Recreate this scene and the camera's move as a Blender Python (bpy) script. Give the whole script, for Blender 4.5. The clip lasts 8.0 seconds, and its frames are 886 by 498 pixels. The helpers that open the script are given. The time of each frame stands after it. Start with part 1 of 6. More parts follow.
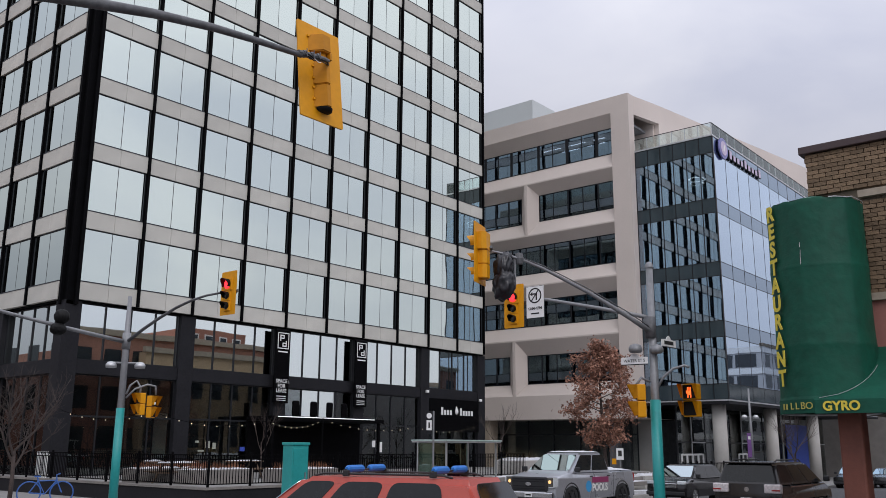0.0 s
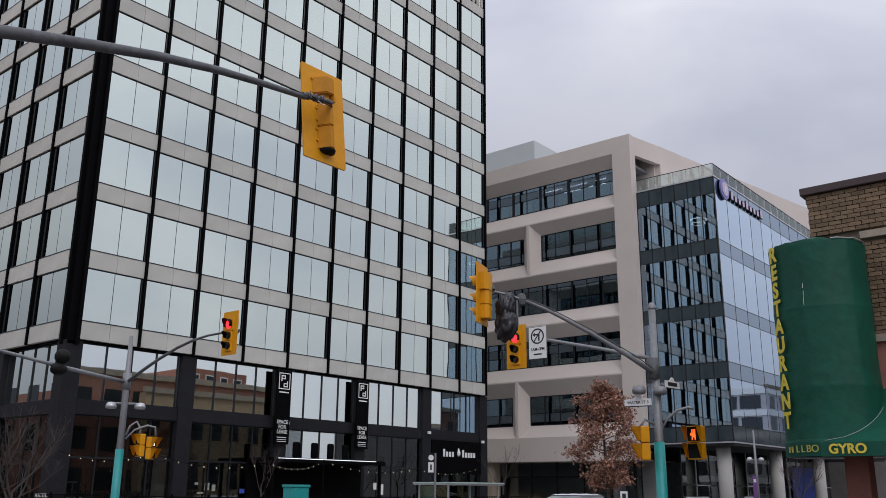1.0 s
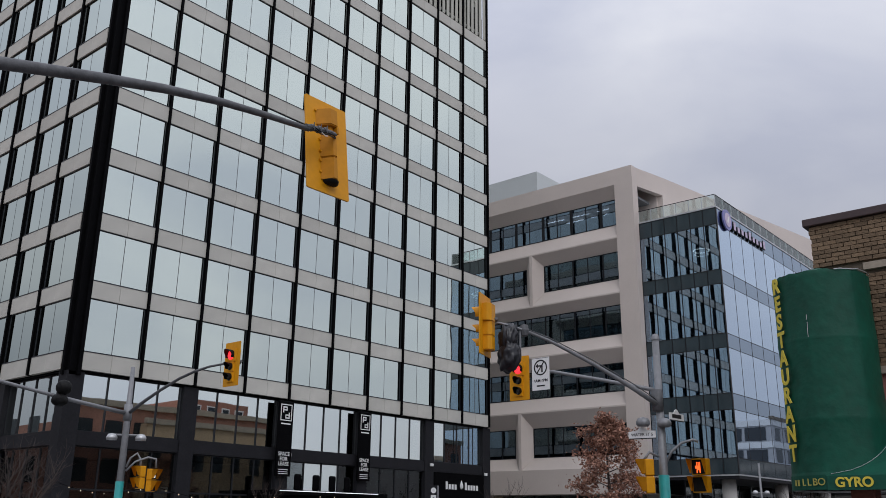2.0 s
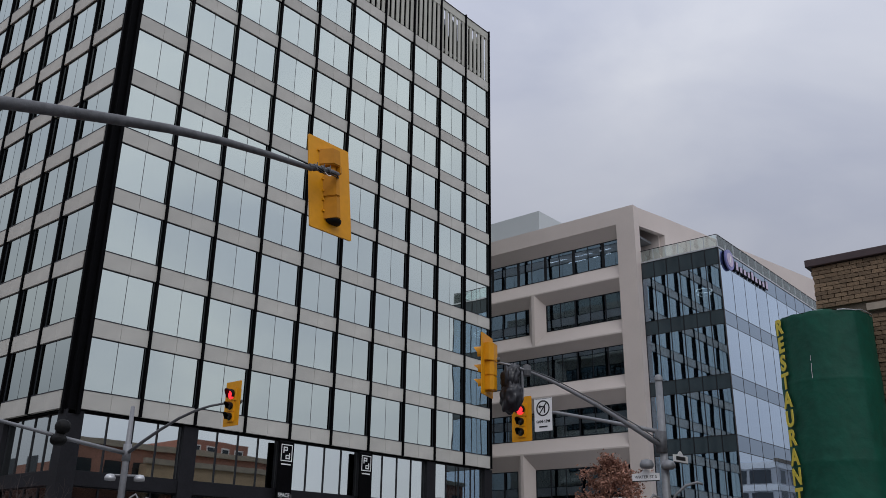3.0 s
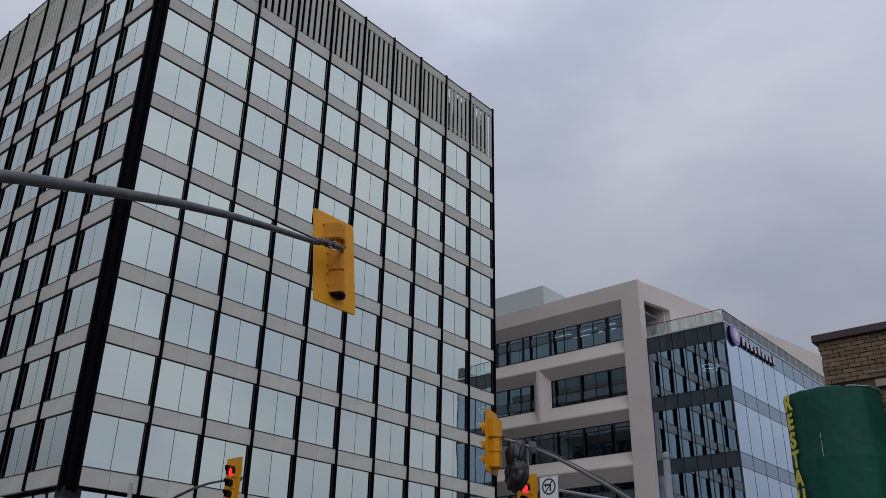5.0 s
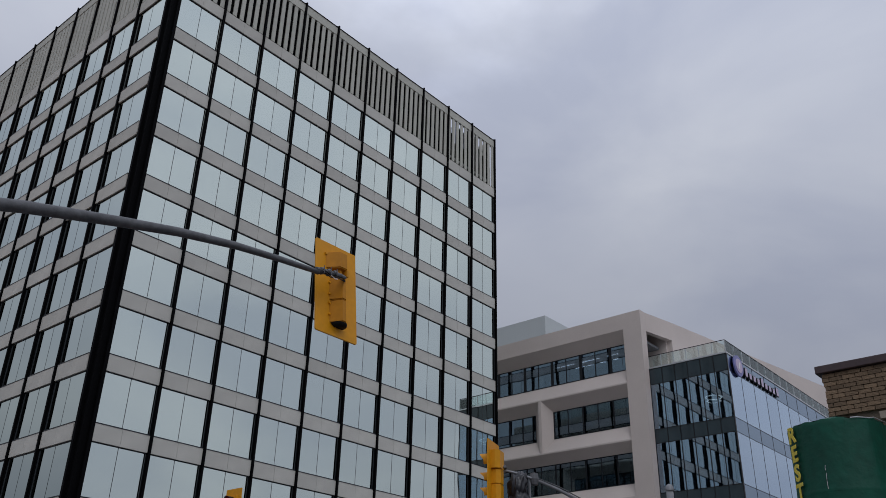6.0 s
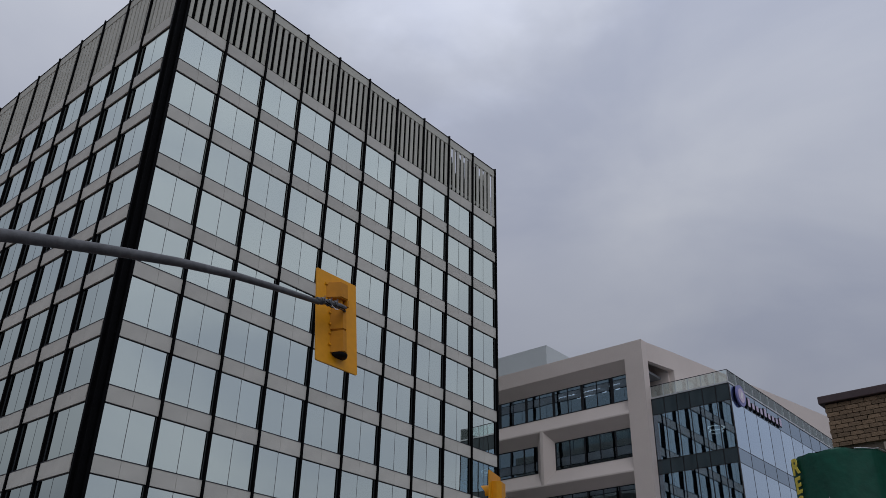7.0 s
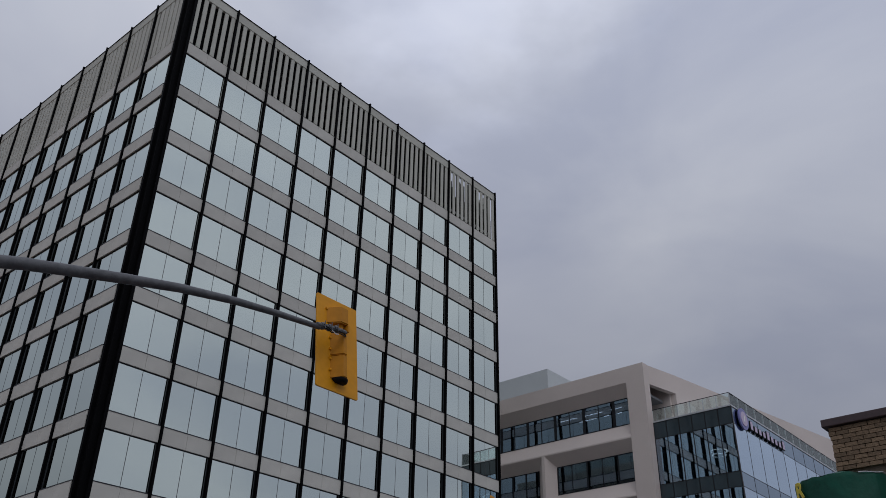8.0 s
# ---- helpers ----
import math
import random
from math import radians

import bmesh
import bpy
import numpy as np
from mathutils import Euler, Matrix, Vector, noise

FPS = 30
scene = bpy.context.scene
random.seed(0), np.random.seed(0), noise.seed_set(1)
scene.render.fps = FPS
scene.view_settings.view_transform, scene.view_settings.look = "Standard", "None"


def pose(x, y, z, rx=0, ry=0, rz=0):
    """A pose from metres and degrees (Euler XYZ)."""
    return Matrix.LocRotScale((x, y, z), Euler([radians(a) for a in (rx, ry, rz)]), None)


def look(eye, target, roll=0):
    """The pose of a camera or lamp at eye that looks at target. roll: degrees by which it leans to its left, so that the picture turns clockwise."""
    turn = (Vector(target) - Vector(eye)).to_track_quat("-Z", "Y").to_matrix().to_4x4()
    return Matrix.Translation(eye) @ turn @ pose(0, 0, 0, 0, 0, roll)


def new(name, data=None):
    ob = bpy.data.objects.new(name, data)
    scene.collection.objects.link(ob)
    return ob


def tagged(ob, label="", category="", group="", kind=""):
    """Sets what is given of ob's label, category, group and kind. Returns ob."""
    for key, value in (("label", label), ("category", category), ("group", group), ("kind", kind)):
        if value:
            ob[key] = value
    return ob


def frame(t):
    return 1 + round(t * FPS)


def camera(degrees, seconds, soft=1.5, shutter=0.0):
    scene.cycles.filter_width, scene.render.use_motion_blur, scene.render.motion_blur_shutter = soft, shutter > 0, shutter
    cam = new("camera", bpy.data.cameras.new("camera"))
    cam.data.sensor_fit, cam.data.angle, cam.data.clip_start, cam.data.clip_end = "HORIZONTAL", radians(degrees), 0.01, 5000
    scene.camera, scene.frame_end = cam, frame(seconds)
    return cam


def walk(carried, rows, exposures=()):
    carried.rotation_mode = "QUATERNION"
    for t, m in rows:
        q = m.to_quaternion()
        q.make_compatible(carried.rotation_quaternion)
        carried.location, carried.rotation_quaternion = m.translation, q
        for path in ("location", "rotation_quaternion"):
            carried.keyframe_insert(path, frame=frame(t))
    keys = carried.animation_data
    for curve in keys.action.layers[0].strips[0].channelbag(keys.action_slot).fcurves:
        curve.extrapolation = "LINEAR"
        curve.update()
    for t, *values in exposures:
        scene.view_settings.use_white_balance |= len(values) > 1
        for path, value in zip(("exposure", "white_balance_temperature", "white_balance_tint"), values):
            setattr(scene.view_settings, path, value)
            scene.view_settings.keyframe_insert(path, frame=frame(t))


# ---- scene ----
from mathutils import geometry

EYE = Vector((0.0, 0.0, 2.15))
cam = camera(53.97, 8.0, soft=0.75)


def stand(yaw, pitch, roll, rise):
    """The camera on its spot: turned by yaw, tilted up by pitch, leaning by roll (degrees), lifted by rise (metres)."""
    return pose(EYE.x, EYE.y, EYE.z + rise, 0, 0, yaw) @ pose(0, 0, 0, 90 + pitch) @ pose(0, 0, 0, 0, 0, -roll)


walk(cam, [
    (0.0, stand(-50.34, 12.76, -0.36, 0.000)),
    (0.5, stand(-50.31, 13.97, -0.45, 0.004)),
    (1.0, stand(-50.17, 15.38, -0.48, 0.010)),
    (1.5, stand(-50.06, 16.39, -0.50, 0.012)),
    (3.0, stand(-49.78, 19.96, -0.80, 0.022)),
    (3.5, stand(-49.71, 21.46, -0.86, 0.018)),
    (4.0, stand(-49.63, 22.61, -0.90, 0.017)),
    (4.5, stand(-49.50, 23.75, -0.96, 0.018)),
    (6.0, stand(-49.21, 26.79, -1.30, 0.020)),
    (6.5, stand(-49.13, 27.71, -1.32, 0.024)),
    (7.0, stand(-49.11, 28.73, -1.27, 0.026)),
    (7.5, stand(-49.07, 29.60, -1.20, 0.032)),
    (8.0, stand(-49.05, 30.29, -1.04, 0.034)),
], exposures=[(0.0, 0.39, 6450, 12), (0.5, 0.20, 6430, 12), (1.5, 0.15, 6400, 11), (3.0, -0.11, 6300, 10), (3.5, -0.14, 6260, 10), (4.0, -0.31, 6220, 10), (4.5, -0.36, 6180, 9), (6.0, -0.42, 6150, 10), (6.5, -0.52, 6150, 10), (8.0, -0.65, 6150, 11)])

# ---- sky and sun: an overcast winter day, the brighter part of the cloud behind the camera ----
SUN_HEIGHT, SUN_AZIMUTH = 42.0, 215.0      # degrees; the azimuth runs clockwise from +y
world = bpy.data.worlds.new("sky")
scene.world = world
world.use_nodes = True
wn, wl = world.node_tree.nodes, world.node_tree.links
wn.clear()
w_out = wn.new("ShaderNodeOutputWorld")
w_sky = wn.new("ShaderNodeTexSky")
w_sky.sky_type = 'NISHITA'
w_sky.sun_disc = False
w_sky.sun_elevation = radians(SUN_HEIGHT)
w_sky.sun_rotation = radians(SUN_AZIMUTH)
w_blue = wn.new("ShaderNodeBackground")
w_blue.inputs["Strength"].default_value = 0.05
wl.new(w_sky.outputs["Color"], w_blue.inputs["Color"])
w_dir = wn.new("ShaderNodeTexCoord")
w_map = wn.new("ShaderNodeMapping")
w_map.inputs["Scale"].default_value = (1.0, 1.0, 1.9)
w_map.inputs["Location"].default_value = (3.1, 1.7, 0.4)
wl.new(w_dir.outputs["Generated"], w_map.inputs["Vector"])
w_noise = wn.new("ShaderNodeTexNoise")
w_noise.inputs["Scale"].default_value = 2.6
w_noise.inputs["Detail"].default_value = 5.0
w_noise.inputs["Roughness"].default_value = 0.5
w_noise.inputs["Distortion"].default_value = 0.5
wl.new(w_map.outputs["Vector"], w_noise.inputs["Vector"])
w_ramp = wn.new("ShaderNodeValToRGB")
w_ramp.color_ramp.elements[0].position, w_ramp.color_ramp.elements[0].color = 0.33, (0.495, 0.518, 0.612, 1)
w_ramp.color_ramp.elements[1].position, w_ramp.color_ramp.elements[1].color = 0.75, (0.700, 0.708, 0.755, 1)
wl.new(w_noise.outputs["Fac"], w_ramp.inputs["Fac"])
w_cloud = wn.new("ShaderNodeBackground")
wl.new(w_ramp.outputs["Color"], w_cloud.inputs["Color"])
# an overcast dome is brighter towards its top than at its rim
w_sep = wn.new("ShaderNodeSeparateXYZ")
wl.new(w_dir.outputs["Generated"], w_sep.inputs["Vector"])
w_dome = wn.new("ShaderNodeMapRange")
w_dome.inputs["From Min"].default_value, w_dome.inputs["From Max"].default_value = 0.0, 1.0
w_dome.inputs["To Min"].default_value, w_dome.inputs["To Max"].default_value = 0.60, 1.85
wl.new(w_sep.outputs["Z"], w_dome.inputs["Value"])
# and darker low down in the north-east, away from the sun
w_south = wn.new("ShaderNodeVectorMath")
w_south.operation = 'DOT_PRODUCT'
w_south.inputs[1].default_value = (-0.14, -0.42, 0.0)
wl.new(w_dir.outputs["Generated"], w_south.inputs[0])
w_low = wn.new("ShaderNodeMapRange")
w_low.inputs["From Min"].default_value, w_low.inputs["From Max"].default_value = 0.0, 0.9
w_low.inputs["To Min"].default_value, w_low.inputs["To Max"].default_value = 1.0, 0.0
wl.new(w_sep.outputs["Z"], w_low.inputs["Value"])
w_side = wn.new("ShaderNodeMath")
w_side.operation = 'MULTIPLY_ADD'
wl.new(w_south.outputs["Value"], w_side.inputs[0])
wl.new(w_low.outputs["Result"], w_side.inputs[1])
wl.new(w_dome.outputs["Result"], w_side.inputs[2])
# thinner cloud high over the street
w_thin = wn.new("ShaderNodeVectorMath")
w_thin.operation = 'DISTANCE'
w_thin.inputs[1].default_value = (math.sin(radians(50)) * math.cos(radians(47)), math.cos(radians(50)) * math.cos(radians(47)), math.sin(radians(47)))
wl.new(w_dir.outputs["Generated"], w_thin.inputs[0])
w_fine = wn.new("ShaderNodeTexNoise")
w_fine.inputs["Scale"].default_value, w_fine.inputs["Detail"].default_value = 9.0, 4.0
wl.new(w_map.outputs["Vector"], w_fine.inputs["Vector"])
w_edge = wn.new("ShaderNodeMath")
w_edge.operation = 'MULTIPLY_ADD'
w_edge.inputs[1].default_value = 0.30
wl.new(w_fine.outputs["Fac"], w_edge.inputs[0])
wl.new(w_thin.outputs["Value"], w_edge.inputs[2])
w_gap = wn.new("ShaderNodeMapRange")
w_gap.interpolation_type = 'SMOOTHSTEP'
w_gap.inputs["From Min"].default_value, w_gap.inputs["From Max"].default_value = 0.16, 0.36
w_gap.inputs["To Min"].default_value, w_gap.inputs["To Max"].default_value = 1.28, 1.0
wl.new(w_edge.outputs[0], w_gap.inputs["Value"])
w_power = wn.new("ShaderNodeMath")
w_power.operation = 'MULTIPLY'
wl.new(w_side.outputs[0], w_power.inputs[0])
wl.new(w_gap.outputs["Result"], w_power.inputs[1])
wl.new(w_power.outputs[0], w_cloud.inputs["Strength"])
w_mix = wn.new("ShaderNodeMixShader")
w_mix.inputs["Fac"].default_value = 0.93
wl.new(w_blue.outputs[0], w_mix.inputs[1])
wl.new(w_cloud.outputs[0], w_mix.inputs[2])
wl.new(w_mix.outputs[0], w_out.inputs["Surface"])

sun = new("sun", bpy.data.lights.new("sun", 'SUN'))
sun.data.energy = 0.6
sun.data.angle = radians(30)
sun.data.color = (1.0, 0.97, 0.93)
sun.matrix_world = look((0, 0, 0), (-math.sin(radians(SUN_AZIMUTH)) * math.cos(radians(SUN_HEIGHT)),
                                    -math.cos(radians(SUN_AZIMUTH)) * math.cos(radians(SUN_HEIGHT)), -math.sin(radians(SUN_HEIGHT))))

# ---- materials ----
def mat(name, color, rough=0.6, metal=0.0, vary=0.12, grain=12.0, stain=0.8, bump=0.15, bump_scale=60.0, per_object=0.0, spec=0.5, dark=None):
    """A surface with fine grain, larger stains, relief and, where asked, a shade of its own for each piece."""
    m = bpy.data.materials.new(name)
    m.use_nodes = True
    n, l = m.node_tree.nodes, m.node_tree.links
    b = n["Principled BSDF"]
    b.inputs["Metallic"].default_value = metal
    b.inputs["Specular IOR Level"].default_value = spec
    co = n.new("ShaderNodeTexCoord")
    small, large = n.new("ShaderNodeTexNoise"), n.new("ShaderNodeTexNoise")
    small.inputs["Scale"].default_value, small.inputs["Detail"].default_value = grain, 4
    large.inputs["Scale"].default_value, large.inputs["Detail"].default_value = stain, 5
    for k in (small, large):
        l.new(co.outputs["Object"], k.inputs["Vector"])
    add = n.new("ShaderNodeMath")
    add.operation = 'ADD'
    l.new(small.outputs["Fac"], add.inputs[0])
    l.new(large.outputs["Fac"], add.inputs[1])
    rng = n.new("ShaderNodeMapRange")
    rng.inputs["From Min"].default_value, rng.inputs["From Max"].default_value = 0.6, 1.4
    rng.inputs["To Min"].default_value, rng.inputs["To Max"].default_value = 0.0, 1.0
    l.new(add.outputs[0], rng.inputs["Value"])
    mix = n.new("ShaderNodeMix")
    mix.data_type = 'RGBA'
    lo = dark or tuple(c * (1 - vary * 1.4) for c in color)
    hi = tuple(min(0.95, c * (1 + vary)) for c in color)
    mix.inputs[6].default_value, mix.inputs[7].default_value = (*lo, 1), (*hi, 1)
    l.new(rng.outputs["Result"], mix.inputs[0])
    out = mix.outputs[2]
    if per_object:
        info = n.new("ShaderNodeObjectInfo")
        pr = n.new("ShaderNodeMapRange")
        pr.inputs["To Min"].default_value, pr.inputs["To Max"].default_value = 1 - per_object, 1 + per_object
        l.new(info.outputs["Random"], pr.inputs["Value"])
        hsv = n.new("ShaderNodeHueSaturation")
        l.new(pr.outputs["Result"], hsv.inputs["Value"])
        l.new(out, hsv.inputs["Color"])
        out = hsv.outputs["Color"]
    l.new(out, b.inputs["Base Color"])
    rr = n.new("ShaderNodeMapRange")
    rr.inputs["To Min"].default_value, rr.inputs["To Max"].default_value = max(0.02, rough - 0.1), min(1, rough + 0.1)
    l.new(large.outputs["Fac"], rr.inputs["Value"])
    l.new(rr.outputs["Result"], b.inputs["Roughness"])
    if bump:
        bn = n.new("ShaderNodeTexNoise")
        bn.inputs["Scale"].default_value, bn.inputs["Detail"].default_value = bump_scale, 3
        l.new(co.outputs["Object"], bn.inputs["Vector"])
        bp = n.new("ShaderNodeBump")
        bp.inputs["Strength"].default_value, bp.inputs["Distance"].default_value = bump, 0.02
        l.new(bn.outputs["Fac"], bp.inputs["Height"])
        l.new(bp.outputs["Normal"], b.inputs["Normal"])
    return m


def glass(name, tint, gloss, coat, wave=0.02, wave_scale=0.5, clear=0.5):
    """Window glass: a clear tinted pane behind a reflecting coat. gloss: the coat's share seen head-on."""
    m = bpy.data.materials.new(name)
    m.use_nodes = True
    n, l = m.node_tree.nodes, m.node_tree.links
    n.clear()
    out = n.new("ShaderNodeOutputMaterial")
    tr = n.new("ShaderNodeBsdfTransparent")
    tr.inputs["Color"].default_value = (*(c * clear for c in tint), 1)
    gl = n.new("ShaderNodeBsdfGlossy")
    gl.inputs["Roughness"].default_value = 0.015
    co = n.new("ShaderNodeTexCoord")
    info = n.new("ShaderNodeObjectInfo")
    shift = n.new("ShaderNodeVectorMath")
    shift.operation = 'MULTIPLY_ADD'
    shift.inputs[1].default_value = (1, 1, 1)
    l.new(co.outputs["Object"], shift.inputs[0])
    l.new(info.outputs["Location"], shift.inputs[2])
    nz = n.new("ShaderNodeTexNoise")
    nz.inputs["Scale"].default_value, nz.inputs["Detail"].default_value = wave_scale, 1
    l.new(shift.outputs[0], nz.inputs["Vector"])
    bp = n.new("ShaderNodeBump")
    bp.inputs["Strength"].default_value, bp.inputs["Distance"].default_value = 1.0, wave
    l.new(nz.outputs["Fac"], bp.inputs["Height"])
    l.new(bp.outputs["Normal"], gl.inputs["Normal"])
    pr = n.new("ShaderNodeMapRange")
    pr.inputs["To Min"].default_value, pr.inputs["To Max"].default_value = 0.93, 1.0
    l.new(info.outputs["Random"], pr.inputs["Value"])
    hsv = n.new("ShaderNodeHueSaturation")
    hsv.inputs["Color"].default_value = (*coat, 1)
    l.new(pr.outputs["Result"], hsv.inputs["Value"])
    l.new(hsv.outputs["Color"], gl.inputs["Color"])
    fr = n.new("ShaderNodeFresnel")
    fr.inputs["IOR"].default_value = 1.5
    ad = n.new("ShaderNodeMath")
    ad.operation, ad.use_clamp = 'ADD', True
    ad.inputs[1].default_value = gloss
    l.new(fr.outputs[0], ad.inputs[0])
    mx = n.new("ShaderNodeMixShader")
    l.new(ad.outputs[0], mx.inputs[0])
    l.new(tr.outputs[0], mx.inputs[1])
    l.new(gl.outputs[0], mx.inputs[2])
    l.new(mx.outputs[0], out.inputs["Surface"])
    return m


def glow(name, color, strength):
    m = bpy.data.materials.new(name)
    m.use_nodes = True
    b = m.node_tree.nodes["Principled BSDF"]
    b.inputs["Base Color"].default_value = (*color, 1)
    b.inputs["Emission Color"].default_value = (*color, 1)
    b.inputs["Emission Strength"].default_value = strength
    return m


M_SPANDREL = mat("precast_panel", (0.525, 0.512, 0.462), 0.85, vary=0.12, grain=25, stain=0.9, per_object=0.06, bump=0.1)
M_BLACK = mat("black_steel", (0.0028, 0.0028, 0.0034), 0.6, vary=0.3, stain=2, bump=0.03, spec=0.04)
M_CHARCOAL = mat("charcoal_cladding", (0.019, 0.019, 0.022), 0.55, vary=0.2, stain=1.2, bump=0.03, spec=0.12)
M_MIRROR = glass("mirror_window", (0.30, 0.34, 0.35), 0.88, (0.695, 0.762, 0.708), wave=0.007, wave_scale=0.45, clear=0.5)
M_SHOP = glass("shop_glass", (0.78, 0.81, 0.81), 0.055, (0.9, 0.95, 0.95), wave=0.006, clear=0.95)
M_BASEGLASS = glass("lobby_glass", (0.4, 0.42, 0.42), 0.80, (0.88, 0.94, 0.91), wave=0.003, clear=0.6)
M_BLUESPAN = glass("blue_spandrel_glass", (0.2, 0.28, 0.38), 0.42, (0.62, 0.74, 0.88), wave=0.0025, wave_scale=0.6, clear=0.5)
M_BLUEGLASS = glass("blue_glass", (0.30, 0.40, 0.52), 0.66, (0.72, 0.85, 1.0), wave=0.0025, wave_scale=0.6, clear=0.75)
M_OFFICEGLASS = glass("office_glass", (0.42, 0.48, 0.56), 0.30, (0.66, 0.83, 1.0), wave=0.004, clear=0.75)
M_WINGGLASS = glass("wing_glass", (0.55, 0.64, 0.72), 0.34, (0.68, 0.84, 1.0), wave=0.002, clear=0.92)
M_RAILGLASS = glass("rail_glass", (0.92, 0.97, 0.96), 0.06, (0.9, 0.97, 0.96), wave=0.004, clear=0.97)
M_JAMB = mat("navy_window_frame", (0.012, 0.014, 0.020), 0.35, vary=0.2, bump=0, spec=0.3)
M_JOINT = mat("grey_sealant_joint", (0.025, 0.027, 0.03), 0.6, vary=0.1, bump=0)
M_SLAT = mat("louvre_slat", (0.47, 0.465, 0.405), 0.75, vary=0.1, stain=0.7, per_object=0.05)
# near-black grey: the gloom of unlit rooms is put into this colour
M_ROOMSHADE = mat("room_shade_grey", (0.05, 0.05, 0.054), 0.9, vary=0.3, bump=0, spec=0.1)
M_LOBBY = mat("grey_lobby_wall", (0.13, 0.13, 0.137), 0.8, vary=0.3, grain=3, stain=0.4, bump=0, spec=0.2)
M_CEILING = mat("interior_ceiling", (0.25, 0.26, 0.27), 0.9, vary=0.1, bump=0)
M_BEIGE = mat("beige_precast", (0.63, 0.555, 0.505), 0.85, vary=0.08, grain=30, stain=0.25, bump=0.12)
M_PENT = mat("grey_metal_cladding", (0.50, 0.53, 0.53), 0.6, vary=0.04, stain=0.3)
M_SPANGLASS = mat("grey_spandrel_glass", (0.030, 0.046, 0.055), 0.08, vary=0.15, bump=0, spec=0.6)
M_ALU = mat("aluminium", (0.55, 0.56, 0.57), 0.4, metal=0.6, vary=0.06, bump=0.02)
M_FRAME = mat("dark_frame", (0.015, 0.016, 0.019), 0.4, vary=0.2, bump=0, spec=0.25)
M_CONCRETE = mat("pale_concrete", (0.44, 0.425, 0.40), 0.85, vary=0.12, grain=18, stain=1.0)
M_ASPHALT = mat("asphalt", (0.075, 0.075, 0.078), 0.85, vary=0.25, grain=40, stain=0.35, bump=0.5, bump_scale=120)
M_LEDGE = mat("damp_weathered_concrete", (0.21, 0.195, 0.18), 0.85, vary=0.2, grain=18, stain=1.2)
M_PAVE = mat("sidewalk_concrete", (0.24, 0.235, 0.225), 0.85, vary=0.15, grain=20, stain=0.5)
M_PAINT = mat("road_paint", (0.65, 0.65, 0.62), 0.7, vary=0.2, grain=30)
M_SNOW = mat("snow", (0.62, 0.63, 0.66), 0.7, vary=0.14, grain=8, stain=2, bump=0.6, bump_scale=12)
# housing yellow, darker and more orange than the backplate's
M_HOUSING = mat("deep_signal_yellow", (0.50, 0.205, 0.008), 0.5, vary=0.12, stain=2.5, bump=0.03, spec=0.2)
M_YELLOW = mat("signal_yellow", (0.68, 0.295, 0.005), 0.45, vary=0.08, stain=2.5, bump=0.03, spec=0.22)
M_GALV = mat("galvanised_steel", (0.24, 0.245, 0.255), 0.5, metal=0.35, vary=0.14, grain=15, stain=3)
M_ARM = mat("weathered_arm_steel", (0.11, 0.112, 0.118), 0.55, metal=0.2, vary=0.35, grain=15, stain=3)
M_TEAL = mat("teal_paint", (0.02, 0.30, 0.29), 0.4, vary=0.1, stain=2.5, bump=0.04)
M_VISOR = mat("black_visor", (0.006, 0.006, 0.006), 0.6, bump=0, spec=0.2)
M_BAG = mat("black_plastic_bag", (0.014, 0.014, 0.018), 0.34, vary=0.2, stain=4, bump=0.12, bump_scale=14)
M_REDLAMP = glow("red_lens", (1.0, 0.03, 0.04), 1.6)
M_DARKLENS = mat("unlit_lens", (0.02, 0.025, 0.02), 0.2, bump=0)
M_HAND = glow("orange_hand", (1.0, 0.13, 0.02), 1.3)
M_WALKMAN = glow("white_walk", (0.9, 0.9, 0.85), 1.2)
M_WHITE = mat("white_sign", (0.78, 0.78, 0.77), 0.5, vary=0.04, stain=3, bump=0)
M_BLACKINK = mat("black_ink", (0.015, 0.015, 0.015), 0.6, bump=0)
M_GREEN = mat("green_awning_vinyl", (0.002, 0.072, 0.043), 0.55, vary=0.25, spec=0.3, grain=6, stain=1.3, bump=0.6, bump_scale=5)
M_GOLD = mat("yellow_lettering", (0.72, 0.58, 0.06), 0.5, vary=0.08, stain=4, bump=0)
M_DULLGOLD = mat("dull_gold_lettering", (0.40, 0.36, 0.08), 0.6, vary=0.15, stain=4, bump=0)
M_BRICK = mat("brown_brick", (0.200, 0.135, 0.082), 0.9, vary=0.25, grain=30, stain=3, bump=0.5, bump_scale=50, per_object=0.28)
M_MORTAR = mat("mortar", (0.155, 0.125, 0.092), 0.95, vary=0.15, grain=30)
M_CAP = mat("brown_metal_cap", (0.055, 0.032, 0.032), 0.5, vary=0.15, stain=2)
M_STONE = mat("limestone_ledge", (0.36, 0.30, 0.235), 0.85, vary=0.15, stain=2)
M_ROSE = mat("rose_stucco", (0.33, 0.14, 0.115), 0.85, vary=0.08, stain=2)
M_RUST = mat("red_brown_paint", (0.17, 0.055, 0.035), 0.6, vary=0.15, stain=2)
M_FARBRICK = mat("red_brick_facade", (0.34, 0.165, 0.12), 0.9, vary=0.2, grain=8, stain=0.4)
M_TANBRICK = mat("tan_brick_facade", (0.46, 0.33, 0.21), 0.9, vary=0.2, grain=8, stain=0.4)
M_GREYWALL = mat("grey_facade", (0.46, 0.46, 0.47), 0.8, vary=0.1, stain=0.3)
M_DARKWIN = mat("dark_window", (0.03, 0.035, 0.04), 0.1, vary=0.2, bump=0)
M_BARK = mat("bark", (0.062, 0.046, 0.04), 0.9, vary=0.3, grain=30, stain=6, bump=0.6)
